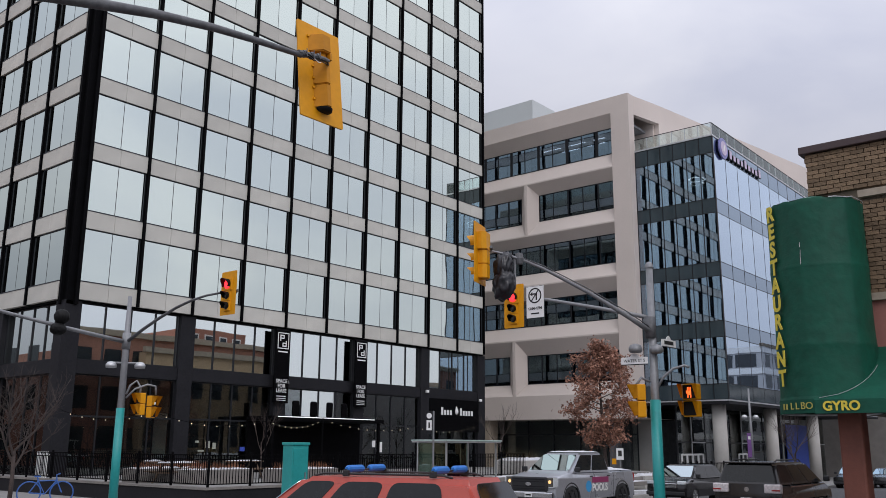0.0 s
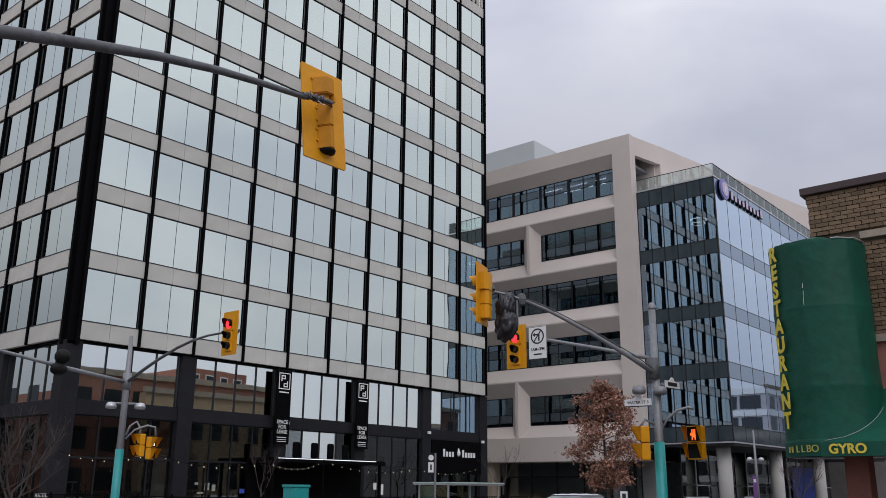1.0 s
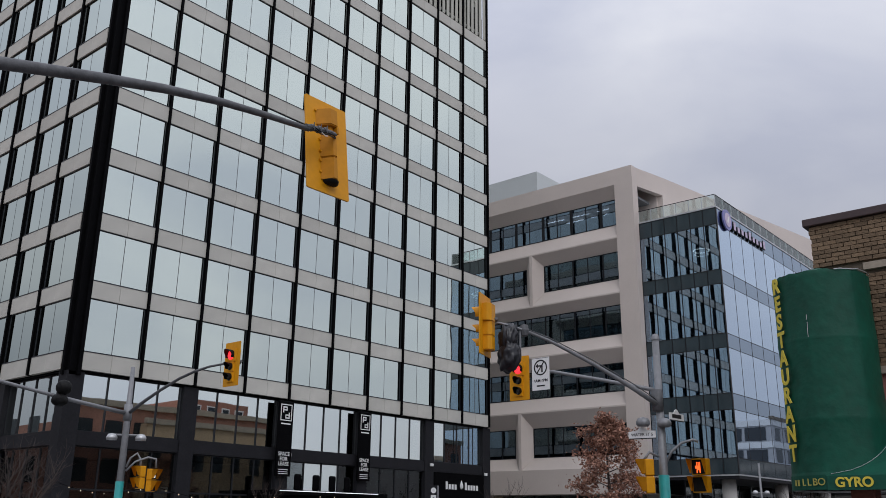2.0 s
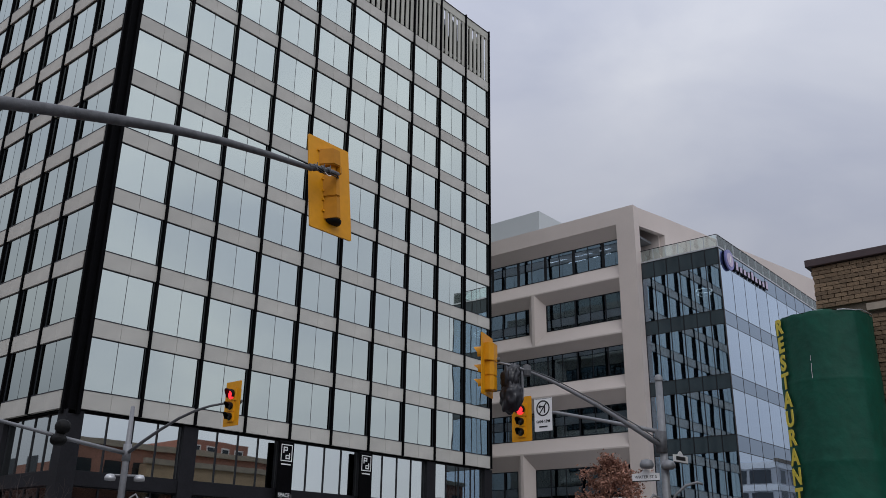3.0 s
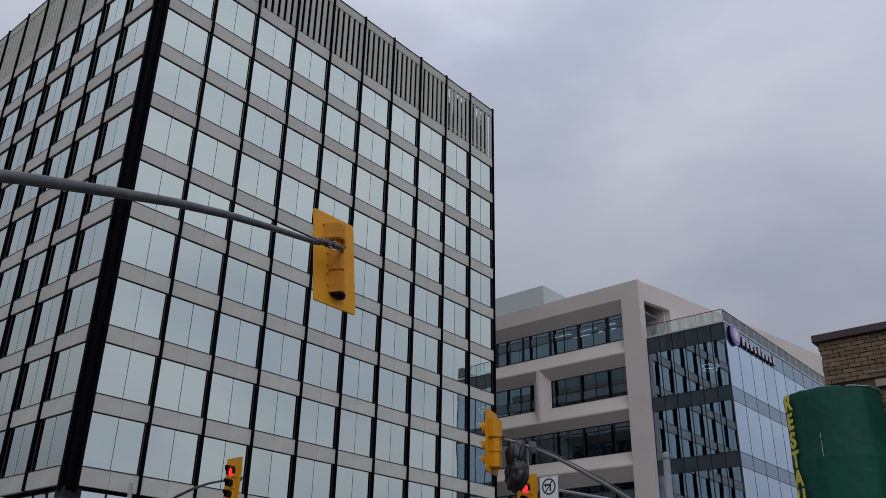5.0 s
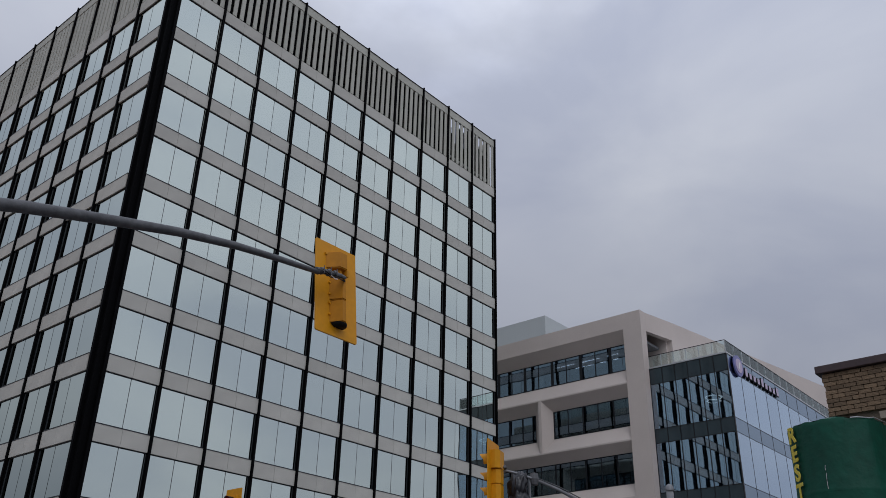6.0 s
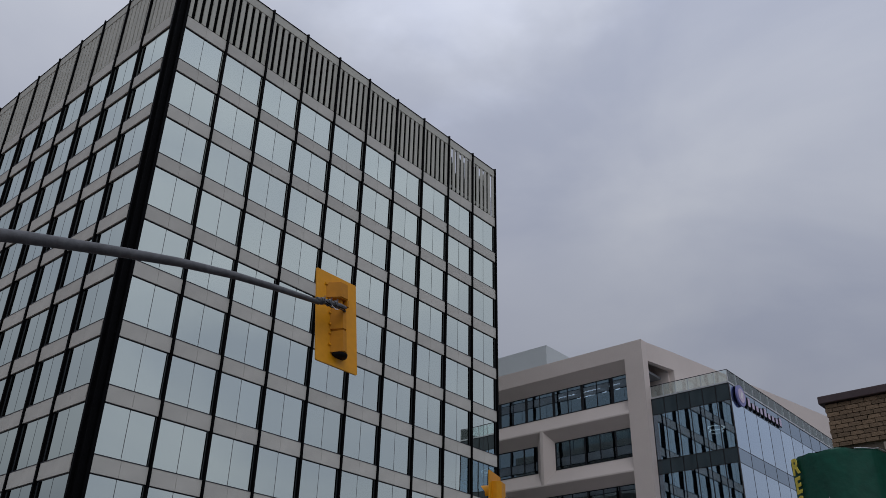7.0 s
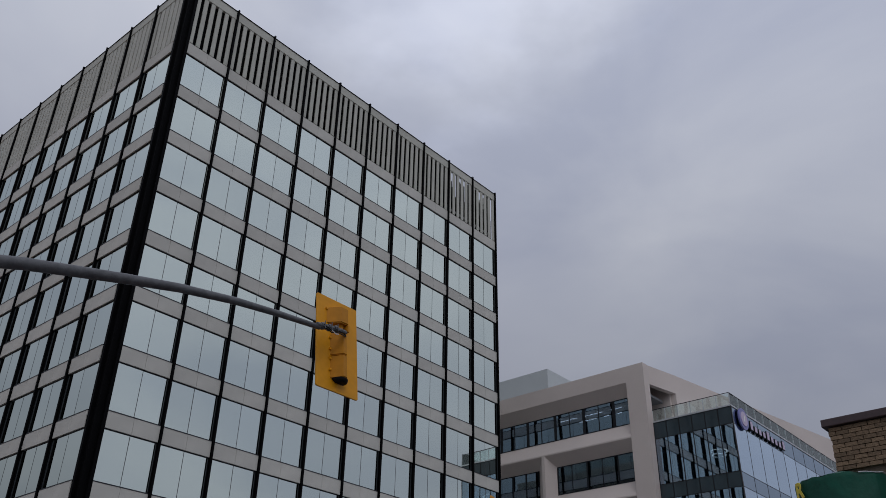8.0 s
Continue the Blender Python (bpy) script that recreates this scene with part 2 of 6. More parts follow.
M_LEAF = mat("dry_oak_leaf", (0.24, 0.105, 0.060), 0.7, vary=0.45, grain=9, stain=2.0, bump=0)
M_BLUEPAINT = mat("blue_paint", (0.02, 0.06, 0.36), 0.4, bump=0.02)
M_BULB = glow("string_bulb", (1.0, 0.85, 0.6), 0.7)
M_LIGHTRING = glow("ring_light", (1.0, 0.95, 0.85), 1.5)
M_OFFICELIGHT = glow("office_light", (1.0, 0.94, 0.84), 5.5)


# ---- mesh helpers ----
def part(name, bm, material, parent=None, label="", smooth=False):
    """Links a bmesh as one mesh object under a thing or a part."""
    me = bpy.data.meshes.new(name)
    bmesh.ops.recalc_face_normals(bm, faces=bm.faces)
    bm.to_mesh(me)
    bm.free()
    me.materials.append(material)
    if smooth:
        for p in me.polygons:
            p.use_smooth = True
    ob = new(name, me)
    if parent:
        ob.parent = parent
    if label:
        ob["label"] = label
    return ob


def shared(name, source, parent, m):
    """Another object on the mesh of source, at the pose m under parent."""
    ob = new(name, source.data)
    ob.parent = parent
    ob.matrix_basis = m
    return ob


def thing(name, label, category, group="", kind="", at=(0, 0, 0), turn=0):
    ob = new(name)
    ob.matrix_basis = pose(*at, 0, 0, turn)
    return tagged(ob, label, category, group, kind)


def box(x0, x1, y0, y1, z0, z1, bm=None, bevel=0.0):
    bm = bm or bmesh.new()
    v = [bm.verts.new((x, y, z)) for x in (x0, x1) for y in (y0, y1) for z in (z0, z1)]
    fs = [bm.faces.new([v[i] for i in q]) for q in ((0, 1, 3, 2), (4, 6, 7, 5), (0, 4, 5, 1), (2, 3, 7, 6), (0, 2, 6, 4), (1, 5, 7, 3))]
    if bevel:
        bmesh.ops.bevel(bm, geom=list({e for f in fs for e in f.edges}), offset=bevel, segments=2, affect='EDGES', profile=0.5)
    return bm


def prism(outline, z0, z1, bm=None):
    """An outline of (x, y) raised from z0 to z1."""
    bm = bm or bmesh.new()
    a = [bm.verts.new((x, y, z0)) for x, y in outline]
    b = [bm.verts.new((x, y, z1)) for x, y in outline]
    bm.faces.new(a[::-1])
    bm.faces.new(b)
    for i in range(len(a)):
        j = (i + 1) % len(a)
        bm.faces.new((a[i], a[j], b[j], b[i]))
    return bm


def tube(points, radii, sides=10, bm=None, cap=True):
    """A round rod along points, with a radius at each."""
    bm = bm or bmesh.new()
    pts = [Vector(p) for p in points]
    rad = radii if isinstance(radii, (list, tuple)) else [radii] * len(pts)
    rings = []
    for i, p in enumerate(pts):
        d = (pts[min(i + 1, len(pts) - 1)] - pts[max(i - 1, 0)]).normalized()
        u = d.orthogonal().normalized() if not rings else (u - d * u.dot(d)).normalized()
        w = d.cross(u)
        rings.append([bm.verts.new(p + (u * math.cos(a) + w * math.sin(a)) * rad[i]) for a in (2 * math.pi * k / sides for k in range(sides))])
    for a, b in zip(rings, rings[1:]):
        for k in range(sides):
            bm.faces.new((a[k], a[(k + 1) % sides], b[(k + 1) % sides], b[k]))
    if cap:
        bm.faces.new(rings[0][::-1])
        bm.faces.new(rings[-1])
    return bm


def lathe(profile, sides=24, bm=None, centre=(0, 0, 0), start=0.0, sweep=2 * math.pi):
    """Turns a profile of (radius, z) round the z axis."""
    bm = bm or bmesh.new()
    full = sweep > 6.28
    c = Vector(centre)
    n = sides if full else sides + 1
    cols = [[bm.verts.new(c + Vector((r * math.cos(a), r * math.sin(a), z))) for r, z in profile] for a in (start + sweep * k / sides for k in range(n))]
    for k in range(sides):
        a, b = cols[k], cols[(k + 1) % n]
        for i in range(len(profile) - 1):
            bm.faces.new((a[i], b[i], b[i + 1], a[i + 1]))
    return bm


def words(name, text, size, parent, m, material, depth=0.006, label="", spacing=1.0, bold=0.0):
    """Raised letters in the built-in font as one mesh; the text stands in its xy plane, centred."""
    cu = bpy.data.curves.new(name, 'FONT')
    cu.body, cu.size, cu.extrude, cu.align_x, cu.align_y, cu.space_character, cu.offset = text, size, depth, 'CENTER', 'CENTER', spacing, bold
    tmp = bpy.data.objects.new(name, cu)
    me = bpy.data.meshes.new_from_object(tmp)
    bpy.data.objects.remove(tmp)
    me.name = name
    me.materials.clear()
    me.materials.append(material)
    ob = new(name, me)
    ob.parent = parent
    ob.matrix_basis = m
    if label:
        ob["label"] = label
    return ob


def drop(x):
    """The ground's height: level round the crossing, falling gently along the street beyond it."""
    return -0.014 * max(0.0, x - 22.0)

# ---- ground, roads, pavements ----
def strip(name, x0, x1, y0, y1, lift, thick, material, label, category):
    """A level-across slab that follows the fall of the street."""
    bm = bmesh.new()
    cuts = [x0] + [c for c in (22.0, 120.0) if x0 < c < x1] + [x1]
    for a, b in zip(cuts, cuts[1:]):
        v = [bm.verts.new((x, y, fall(x) + z)) for x in (a, b) for y in (y0, y1) for z in (lift - thick, lift)]
        for q in ((0, 1, 3, 2), (4, 6, 7, 5), (0, 4, 5, 1), (2, 3, 7, 6), (0, 2, 6, 4), (1, 5, 7, 3)):
            bm.faces.new([v[i] for i in q])
    ob = part(name, bm, material)
    return tagged(ob, label, category, kind="structure")


def fall(x):
    return drop(min(x, 120.0))


gm = bmesh.new()
gx, gy = [-900, -60, 22, 120, 900], [-900, -40, 60, 900]
gv = [[gm.verts.new((x, y, fall(x))) for y in gy] for x in gx]
for i in range(len(gx) - 1):
    for j in range(len(gy) - 1):
        gm.faces.new((gv[i][j], gv[i + 1][j], gv[i + 1][j + 1], gv[i][j + 1]))
tagged(part("ground", gm, M_ASPHALT), "grey winter asphalt of two crossing streets", "ground", kind="structure")

for nm, x0, x1, y0, y1 in (("pavement_north", 12.4, 260, 20.4, 120), ("pavement_south", 13.0, 260, -90, 7.75),
                           ("pavement_corner", -120, 3.2, -90, 8.3), ("pavement_west", -120, 3.2, 20.4, 120)):
    strip(nm, x0, x1, y0, y1, 0.15, 0.4, M_PAVE, "grey concrete pavement with kerb", "pavement")
for nm, x0, x1, y0, y1 in (("kerb_north", 12.25, 260, 20.25, 20.4), ("kerb_south", 12.85, 260, 7.75, 7.9)):
    strip(nm, x0, x1, y0, y1, 0.154, 0.4, M_CONCRETE, "pale concrete kerb along the street", "kerb")
for k in range(14):
    ob = strip("lane_mark", 20 + k * 7, 23 + k * 7, 12.0, 12.12, 0.004, 0.002, M_PAINT, "worn white lane dash on the asphalt", "road marking")
    ob["group"] = "lane dashes"
strip("stop_line", 14.6, 15.1, 12.4, 20.0, 0.004, 0.002, M_PAINT, "worn white stop line on the asphalt", "road marking")
strip("snow_verge", 13.0, 15.6, 24.3, 29.5, 0.22, 0.1, M_SNOW, "patch of old snow on the pavement", "snow")
strip("snow_bank", 30.0, 62.0, 20.9, 21.6, 0.30, 0.2, M_SNOW, "low bank of ploughed snow along the kerb", "snow")

# ---- office tower ----
BAY, FACE_Y, FACE_X = 3.106, 38.16, 19.11
X_0, Y_0, BAY_L = 19.666, 38.79, 3.118
Z_0, STOREY, BAND = 8.65, 3.384, 0.83
LOUVRE_0, LOUVRE_1, ROOF = 40.02, 44.10, 44.82
STOREYS, BAYS = 9, 10
tower = thing("office_tower", "ten-storey office tower with mirror windows, pale panels and black mullions", "office tower", kind="structure")


def on_south(i, z):
    return pose(X_0 + BAY * i, FACE_Y, z)


def on_west(i, z):
    return pose(FACE_X, Y_0 + BAY_L * (i + 1), z, 0, 0, -90)


def on_east(i, z):
    return pose(50.72, Y_0 + BAY_L * i, z, 0, 0, 90)


FACES = ((on_south, BAY), (on_west, BAY_L), (on_east, BAY_L))
# solid block, coloured as dark as the unlit rooms would look
core = part("core", box(19.9, 49.9, 38.9, 69.2, Z_0 + 0.1, 40.6), M_ROOMSHADE, tower, "core coloured with the shade of the rooms behind the windows")
part("east_wall", box(50.40, 50.60, 39.1, 70.0, 0.5, Z_0 - 0.1), M_CHARCOAL, tower, "charcoal wall under the east side")
part("north_wall", box(19.2, 50.95, 70.0, 70.3, 0.5, ROOF - 0.1), M_SPANDREL, tower, "pale precast rear wall")
part("roof", box(19.5, 50.7, 38.6, 70.0, 40.62, 40.8), M_CONCRETE, tower, "flat roof behind the louvre screen")
part("plant_room", box(21.5, 44.0, 40.6, 66.0, 40.8, 44.0), M_CHARCOAL, tower, "dark plant room behind the louvres")
CORNER = [(19.78, 38.14), (19.78, 38.5), (19.5, 38.8), (19.12, 38.8), (19.12, 38.62), (19.28, 38.62), (19.28, 38.30), (19.60, 38.30), (19.60, 38.14)]
part("corner_column", prism(CORNER, Z_0 - 0.25, ROOF + 0.1), M_BLACK, tower, "black steel corner column")
part("soffit", box(19.3, 50.9, 38.32, 69.9, Z_0 - 0.06, Z_0 - 0.01), M_BLACK, tower)

first = {}
for place, bay in FACES:
    half = (bay - 0.20) / 2
    for i in range(BAYS):
        for j in range(STOREYS + 1):
            z = Z_0 + STOREY * j
            key = ("panel", bay)
            start = 0.075
            if key not in first:
                bm = box(start + 0.004, bay / 2 - 0.005, 0, 0.3, 0, BAND, bevel=0.008)
                box(bay / 2 + 0.005, bay - 0.079, 0, 0.3, 0, BAND, bm)
                first[key] = part("spandrel_panel", bm, M_SPANDREL, tower)
                first[key].matrix_basis = place(i, z)
            else:
                shared("spandrel_panel", first[key], tower, place(i, z))
            if j == STOREYS:
                continue
            z += BAND
            h = STOREY - BAND
            key = ("window", bay)
            if key not in first:
                bm = bmesh.new()
                for x0, x1, z0, z1 in ((0.075, bay - 0.075, 0, 0.035), (0.075, bay - 0.075, h - 0.05, h), (0.075, 0.095, 0.035, h - 0.05),
                                       (bay - 0.095, bay - 0.075, 0.035, h - 0.05)):
                    box(x0, x1, -0.015 if z0 == 0 else 0.07, 0.17, z0, 0.045 if z0 == 0 else z1, bm)
                w = part("window", bm, M_JAMB, tower, "mirror window of two panes in a black frame")
                w.matrix_basis = place(i, z)
                first[key] = w
                first[("joint", bay)] = part("joint", box(bay / 2 - 0.015, bay / 2 + 0.015, 0.096, 0.12, 0.035, h - 0.05), M_JOINT, w, "thin grey joint between two panes")
                pb = box(0.095, bay / 2 - 0.009, 0.10, 0.115, 0.035, h - 0.05)
                p0 = part("pane", pb, M_MIRROR, w)
                p0.matrix_basis = Matrix()
                first[("pane", bay)] = p0
                shared("pane", p0, w, pose(bay / 2 - 0.086, 0.001, 0))
            else:
                w = shared("window", first[key], tower, place(i, z))
                rnd = random.Random(i * 31 + j * 7 + int(bay * 1000))
                shared("joint", first[("joint", bay)], w, Matrix())
                for dx in (0, bay / 2 - 0.086):
                    # the panes sit a hair out of true, each its own way
                    shared("pane", first[("pane", bay)], w, pose(dx, 0, 0, rnd.uniform(-0.05, 0.05), 0, rnd.uniform(-0.05, 0.05)))
    for i in range(BAYS + 1):
        if i == 0 and place is not on_west:
            continue
        key = ("mullion", bay)
        at_i = i - 1 if place is on_west else i
        if place is on_west and i == 0:
            continue
        if key not in first:
            bm = bmesh.new()
            for x0, x1, y0, y1 in ((-0.062, 0.062, -0.10, -0.078), (-0.022, 0.022, -0.078, 0.0), (-0.075, 0.075, 0.0, 0.34)):
                box(x0, x1, y0, y1, 0, ROOF + 0.12 - (Z_0 - 0.02), bm)
            first[key] = part("mullion", bm, M_BLACK, tower, "black steel I-section mullion")
            first[key].matrix_basis = place(at_i, Z_0 - 0.02)
        else:
            shared("mullion", first[key], tower, place(at_i, Z_0 - 0.02))
    for i in range(BAYS):
        for nm, z0, z1, y0 in (("coping", LOUVRE_1, ROOF, 0.0),):
            key = (nm, bay)
            if key not in first:
                bm = box(0.079, bay - 0.079, y0, 0.2, 0, z1 - z0 - 0.06)
                first[key] = part(nm, bm, M_SLAT, tower, "grey fascia panel along the roof")
                first[key].matrix_basis = place(i, z0)
            else:
                shared(nm, first[key], tower, place(i, z0))
        for k in range(6):
            key = ("slat", bay)
            dx = 0.09 + k * (bay - 0.18 - 0.29) / 5
            if key not in first:
                bm = box(0, 0.29, 0.03, 0.11, 0, LOUVRE_1 - LOUVRE_0, bevel=0.012)
                first[key] = part("louvre_slat", bm, M_SLAT, tower, "grey vertical louvre slat")
                first[key].matrix_basis = place(i, LOUVRE_0) @ pose(dx, 0, 0)
            else:
                shared("louvre_slat", first[key], tower, place(i, LOUVRE_0) @ (pose(dx, 0, 0) if place is on_south else pose(dx - 0.07, 0, 0) @ Matrix.Diagonal((1.45, 1, 1, 1))))
# black sheets added behind the slats: they shut out sky and darken the gaps
part("screen_backing", box(19.9, X_0 + BAY * 8, FACE_Y + 0.21, FACE_Y + 0.28, LOUVRE_0 - 0.05, ROOF - 0.08), M_BLACK, tower, "black sheet added to darken the gaps between the louvre slats")
part("screen_backing", box(FACE_X + 0.21, FACE_X + 0.28, 38.9, 69.9, LOUVRE_0 - 0.05, ROOF - 0.08), M_BLACK, tower, "black sheet added to darken the gaps between the louvre slats")
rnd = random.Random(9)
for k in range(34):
    # black strips of random height, added for plant behind the open last bays of the screen
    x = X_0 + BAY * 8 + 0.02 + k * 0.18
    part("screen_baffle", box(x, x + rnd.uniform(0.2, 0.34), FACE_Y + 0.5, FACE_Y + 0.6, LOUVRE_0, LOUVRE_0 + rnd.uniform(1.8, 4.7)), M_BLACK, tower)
part("roof_edge", box(19.5, 50.85, FACE_Y - 0.04, FACE_Y + 0.2, ROOF - 0.06, ROOF), M_BLACK, tower, "thin black roof edge")
part("roof_edge", box(FACE_X - 0.04, FACE_X + 0.2, 38.9, 70.0, ROOF - 0.06, ROOF), M_BLACK, tower, "thin black roof edge")

# the two-storey base of the tower
BASE = 0.72
GY, GX = 38.62, 19.60
part("lobby_floor", box(18.2, 50.7, 25.4, 69.9, BASE - 0.9, BASE), M_PAVE, tower, "terrace paving under the tower")
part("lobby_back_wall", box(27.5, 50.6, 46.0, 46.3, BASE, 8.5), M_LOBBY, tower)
part("lobby_side_wall", box(27.5, 27.8, 46.3, 69.6, BASE, 8.5), M_ROOMSHADE, tower)
part("lobby_ceiling", box(19.9, 50.6, 38.9, 69.6, 5.42, 5.7), M_ROOMSHADE, tower)
for i in (2, 4, 6, 8, 10):
    x = X_0 + BAY * i
    part("base_column", box(x - 0.43, x + 0.43, 38.36, 39.0, BASE, Z_0 - 0.07, bevel=0.02), M_CHARCOAL, tower, "charcoal clad column")
    y = Y_0 + BAY_L * i
    part("base_column", box(19.28, 19.95, y - 0.43, y + 0.43, BASE, Z_0 - 0.07, bevel=0.02), M_CHARCOAL, tower, "charcoal clad column")
part("base_column", box(19.22, 20.06, 38.30, 39.1, BASE, Z_0 - 0.07, bevel=0.02), M_CHARCOAL, tower, "charcoal clad corner column")
for k in range(5):
    xa, xb = X_0 + BAY * 2 * k + 0.43, X_0 + BAY * 2 * (k + 1) - 0.43
    ya, yb = Y_0 + BAY_L * 2 * k + 0.43, Y_0 + BAY_L * 2 * (k + 1) - 0.43
    part("beam", box(xa, xb, 38.44, 38.86, 5.30, 5.92), M_CHARCOAL, tower, "charcoal beam between the storeys")
    part("beam", box(19.38, 19.82, ya, yb, 5.30, 5.92), M_CHARCOAL, tower, "charcoal beam between the storeys")
    for n in range(4):
        w = (xb - xa) / 4
        a = xa + n * w
        for z0, z1, m, nm in ((5.92, Z_0 - 0.07, M_BASEGLASS, "clerestory_window"), (BASE, 5.30, M_SHOP, "shop_window")):
            bm = bmesh.new()
            for x0, x1, c0, c1 in ((a, a + 0.035, z0, z1), (a + w - 0.035, a + w, z0, z1), (a + 0.035, a + w - 0.035, z0, z0 + 0.06), (a + 0.035, a + w - 0.035, z1 - 0.06, z1)):
                box(x0, x1, GY - 0.05, GY + 0.06, c0, c1, bm)
            if nm == "shop_window":
                box(a + 0.035, a + w - 0.035, GY - 0.05, GY + 0.06, 3.35, 3.43, bm)
            f = part(nm, bm, M_FRAME, tower)
            if nm == "shop_window" and k == 2 and n in (1, 2):
                # coated lights over the entrance
                part("pane", box(a + 0.035, a + w - 0.035, GY, GY + 0.012, z0 + 0.06, 3.35), m, f)
                part("pane", box(a + 0.035, a + w - 0.035, GY, GY + 0.012, 3.43, z1 - 0.06), M_BASEGLASS, f)
                continue
            part("pane", box(a + 0.035, a + w - 0.035, GY, GY + 0.012, z0 + 0.06, z1 - 0.06), m, f)
        w = (yb - ya) / 4
        a = ya + n * w
        for z0, z1, m, nm in ((5.92, Z_0 - 0.07, M_BASEGLASS, "clerestory_window"), (BASE, 5.30, M_SHOP, "shop_window")):
            bm = bmesh.new()
            for x0, x1, c0, c1 in ((a, a + 0.035, z0, z1), (a + w - 0.035, a + w, z0, z1), (a + 0.035, a + w - 0.035, z0, z0 + 0.06), (a + 0.035, a + w - 0.035, z1 - 0.06, z1)):
                box(GX - 0.05, GX + 0.06, x0, x1, c0, c1, bm)
            f = part(nm, bm, M_FRAME, tower)
            part("pane", box(GX, GX + 0.012, a + 0.035, a + w - 0.035, z0 + 0.06, z1 - 0.06), m, f)

# ---- beige office building ----
BX, BY = 61.95, 31.50
beige = thing("beige_office_building", "six-storey beige precast office building with deep splayed window openings", "office building", kind="structure")
ROWS = ((29.57, 24.95, 28.54, 26.23, ()), (24.83, 20.25, 23.90, 21.50, ((40.95, 42.75),)), (20.13, 15.76, 19.35, 16.89, ()),
        (15.64, 11.09, 14.56, 12.26, ()), (10.97, 6.30, 9.77, 7.33, ((42.55, 44.10),)))
Y_OPEN, Y_FAR, DEEP = 33.17, 62.0, 0.75
wall = bmesh.new()


def quad(bm, *pts):
    bm.faces.new([bm.verts.new(p) for p in pts])


zs = [30.97]
for top, sill, *_ in ROWS:
    zs += [top, sill]
zs.append(4.35)
for a, b in zip(zs[0::2], zs[1::2]):
    quad(wall, (BX, Y_OPEN, b), (BX, Y_FAR, b), (BX, Y_FAR, a), (BX, Y_OPEN, a))
quad(wall, (BX, BY, 4.35), (BX, Y_OPEN, 4.35), (BX, Y_OPEN, 30.97), (BX, BY, 30.97))
quad(wall, (BX, BY, 4.35), (BX + 0.9, BY, 4.35), (BX + 0.9, BY, 30.97), (BX, BY, 30.97))
quad(wall, (BX, BY, 4.35), (BX, Y_FAR, 4.35), (BX + 6, Y_FAR, 4.35), (BX + 6, BY, 4.35))
wins = []
for top, sill, wt, wb, piers in ROWS:
    spans, y = [], Y_OPEN
    for p0, p1 in piers:
        spans.append((y, (p0 + p1) / 2 - 0.14))
        y = (p0 + p1) / 2 + 0.14
        quad(wall, (BX, (p0 + p1) / 2 - 0.14, sill), (BX, (p0 + p1) / 2 + 0.14, sill), (BX, (p0 + p1) / 2 + 0.14, top), (BX, (p0 + p1) / 2 - 0.14, top))
    spans.append((y, 55.0))
    quad(wall, (BX, 55.0, sill), (BX, Y_FAR, sill), (BX, Y_FAR, top), (BX, 55.0, top))
    for a, b in spans:
        ia, ib = a + (0.33 if a == Y_OPEN else 0.78), b - 0.78
        o = [(BX, a, sill), (BX, b, sill), (BX, b, top), (BX, a, top)]
        n = [(BX + DEEP, ia, wb), (BX + DEEP, ib, wb), (BX + DEEP, ib, wt), (BX + DEEP, ia, wt)]
        for k in range(4):
            quad(wall, o[k], o[(k + 1) % 4], n[(k + 1) % 4], n[k])
        wins.append((ia, ib, wb, wt))
part("west_wall", wall, M_BEIGE, beige, "beige precast facade with splayed sills")
for ia, ib, wb, wt in wins:
    count = max(2, round((ib - ia) / 1.45))
    step = (ib - ia) / count
    bm = bmesh.new()
    for c0, c1 in ((wb, wb + 0.07), (wt - 0.07, wt)):
        box(BX + DEEP - 0.03, BX + DEEP + 0.06, ia, ib, c0, c1, bm)
    for k in range(count + 1):
        t = 0.035 if k % 2 == 0 else (0.13 if wt > 28 else 0.06)
        y = min(max(ia + k * step, ia + t), ib - t)
        box(BX + DEEP - 0.03, BX + DEEP + 0.06, y - t, y + t, wb + 0.07, wt - 0.07, bm)
    f = part("ribbon_window", bm, M_FRAME, beige, "dark framed ribbon window")
    for k in range(count):
        part("pane", box(BX + DEEP, BX + DEEP + 0.014, ia + k * step + 0.02, ia + (k + 1) * step - 0.02, wb + 0.05, wt - 0.05), M_OFFICEGLASS, f)
for top, sill, wt, wb, piers in ROWS:
    part("office_floor", box(BX + DEEP + 0.1, BX + 9, 32.0, 60, wb - 0.5, wb - 0.35), M_ROOMSHADE, beige)
    part("office_ceiling", box(BX + DEEP + 0.1, BX + 9, 32.0, 60, wt + 0.1, wt + 0.3), M_CEILING, beige)
    for y in (36.0, 41.5, 47.0, 52.5):
        part("office_column", box(BX + 2.6, BX + 3.1, y, y + 0.5, wb - 0.35, wt + 0.1), M_CEILING, beige)
    rnd = random.Random(int(wt * 10))
    for k in range(5):
        y = rnd.uniform(34.0, 47.0)
        h = rnd.uniform(0.5, 1.3)
        part("office_partition", box(BX + DEEP + 0.5, BX + DEEP + 0.6, y, y + rnd.uniform(0.4, 1.0), wb - 0.35, wb + h), M_PENT, beige, "pale office partition behind the window")
part("office_core", box(BX + 9, BX + 9.3, 32.0, 60, 4.4, 30.5), M_ROOMSHADE, beige)
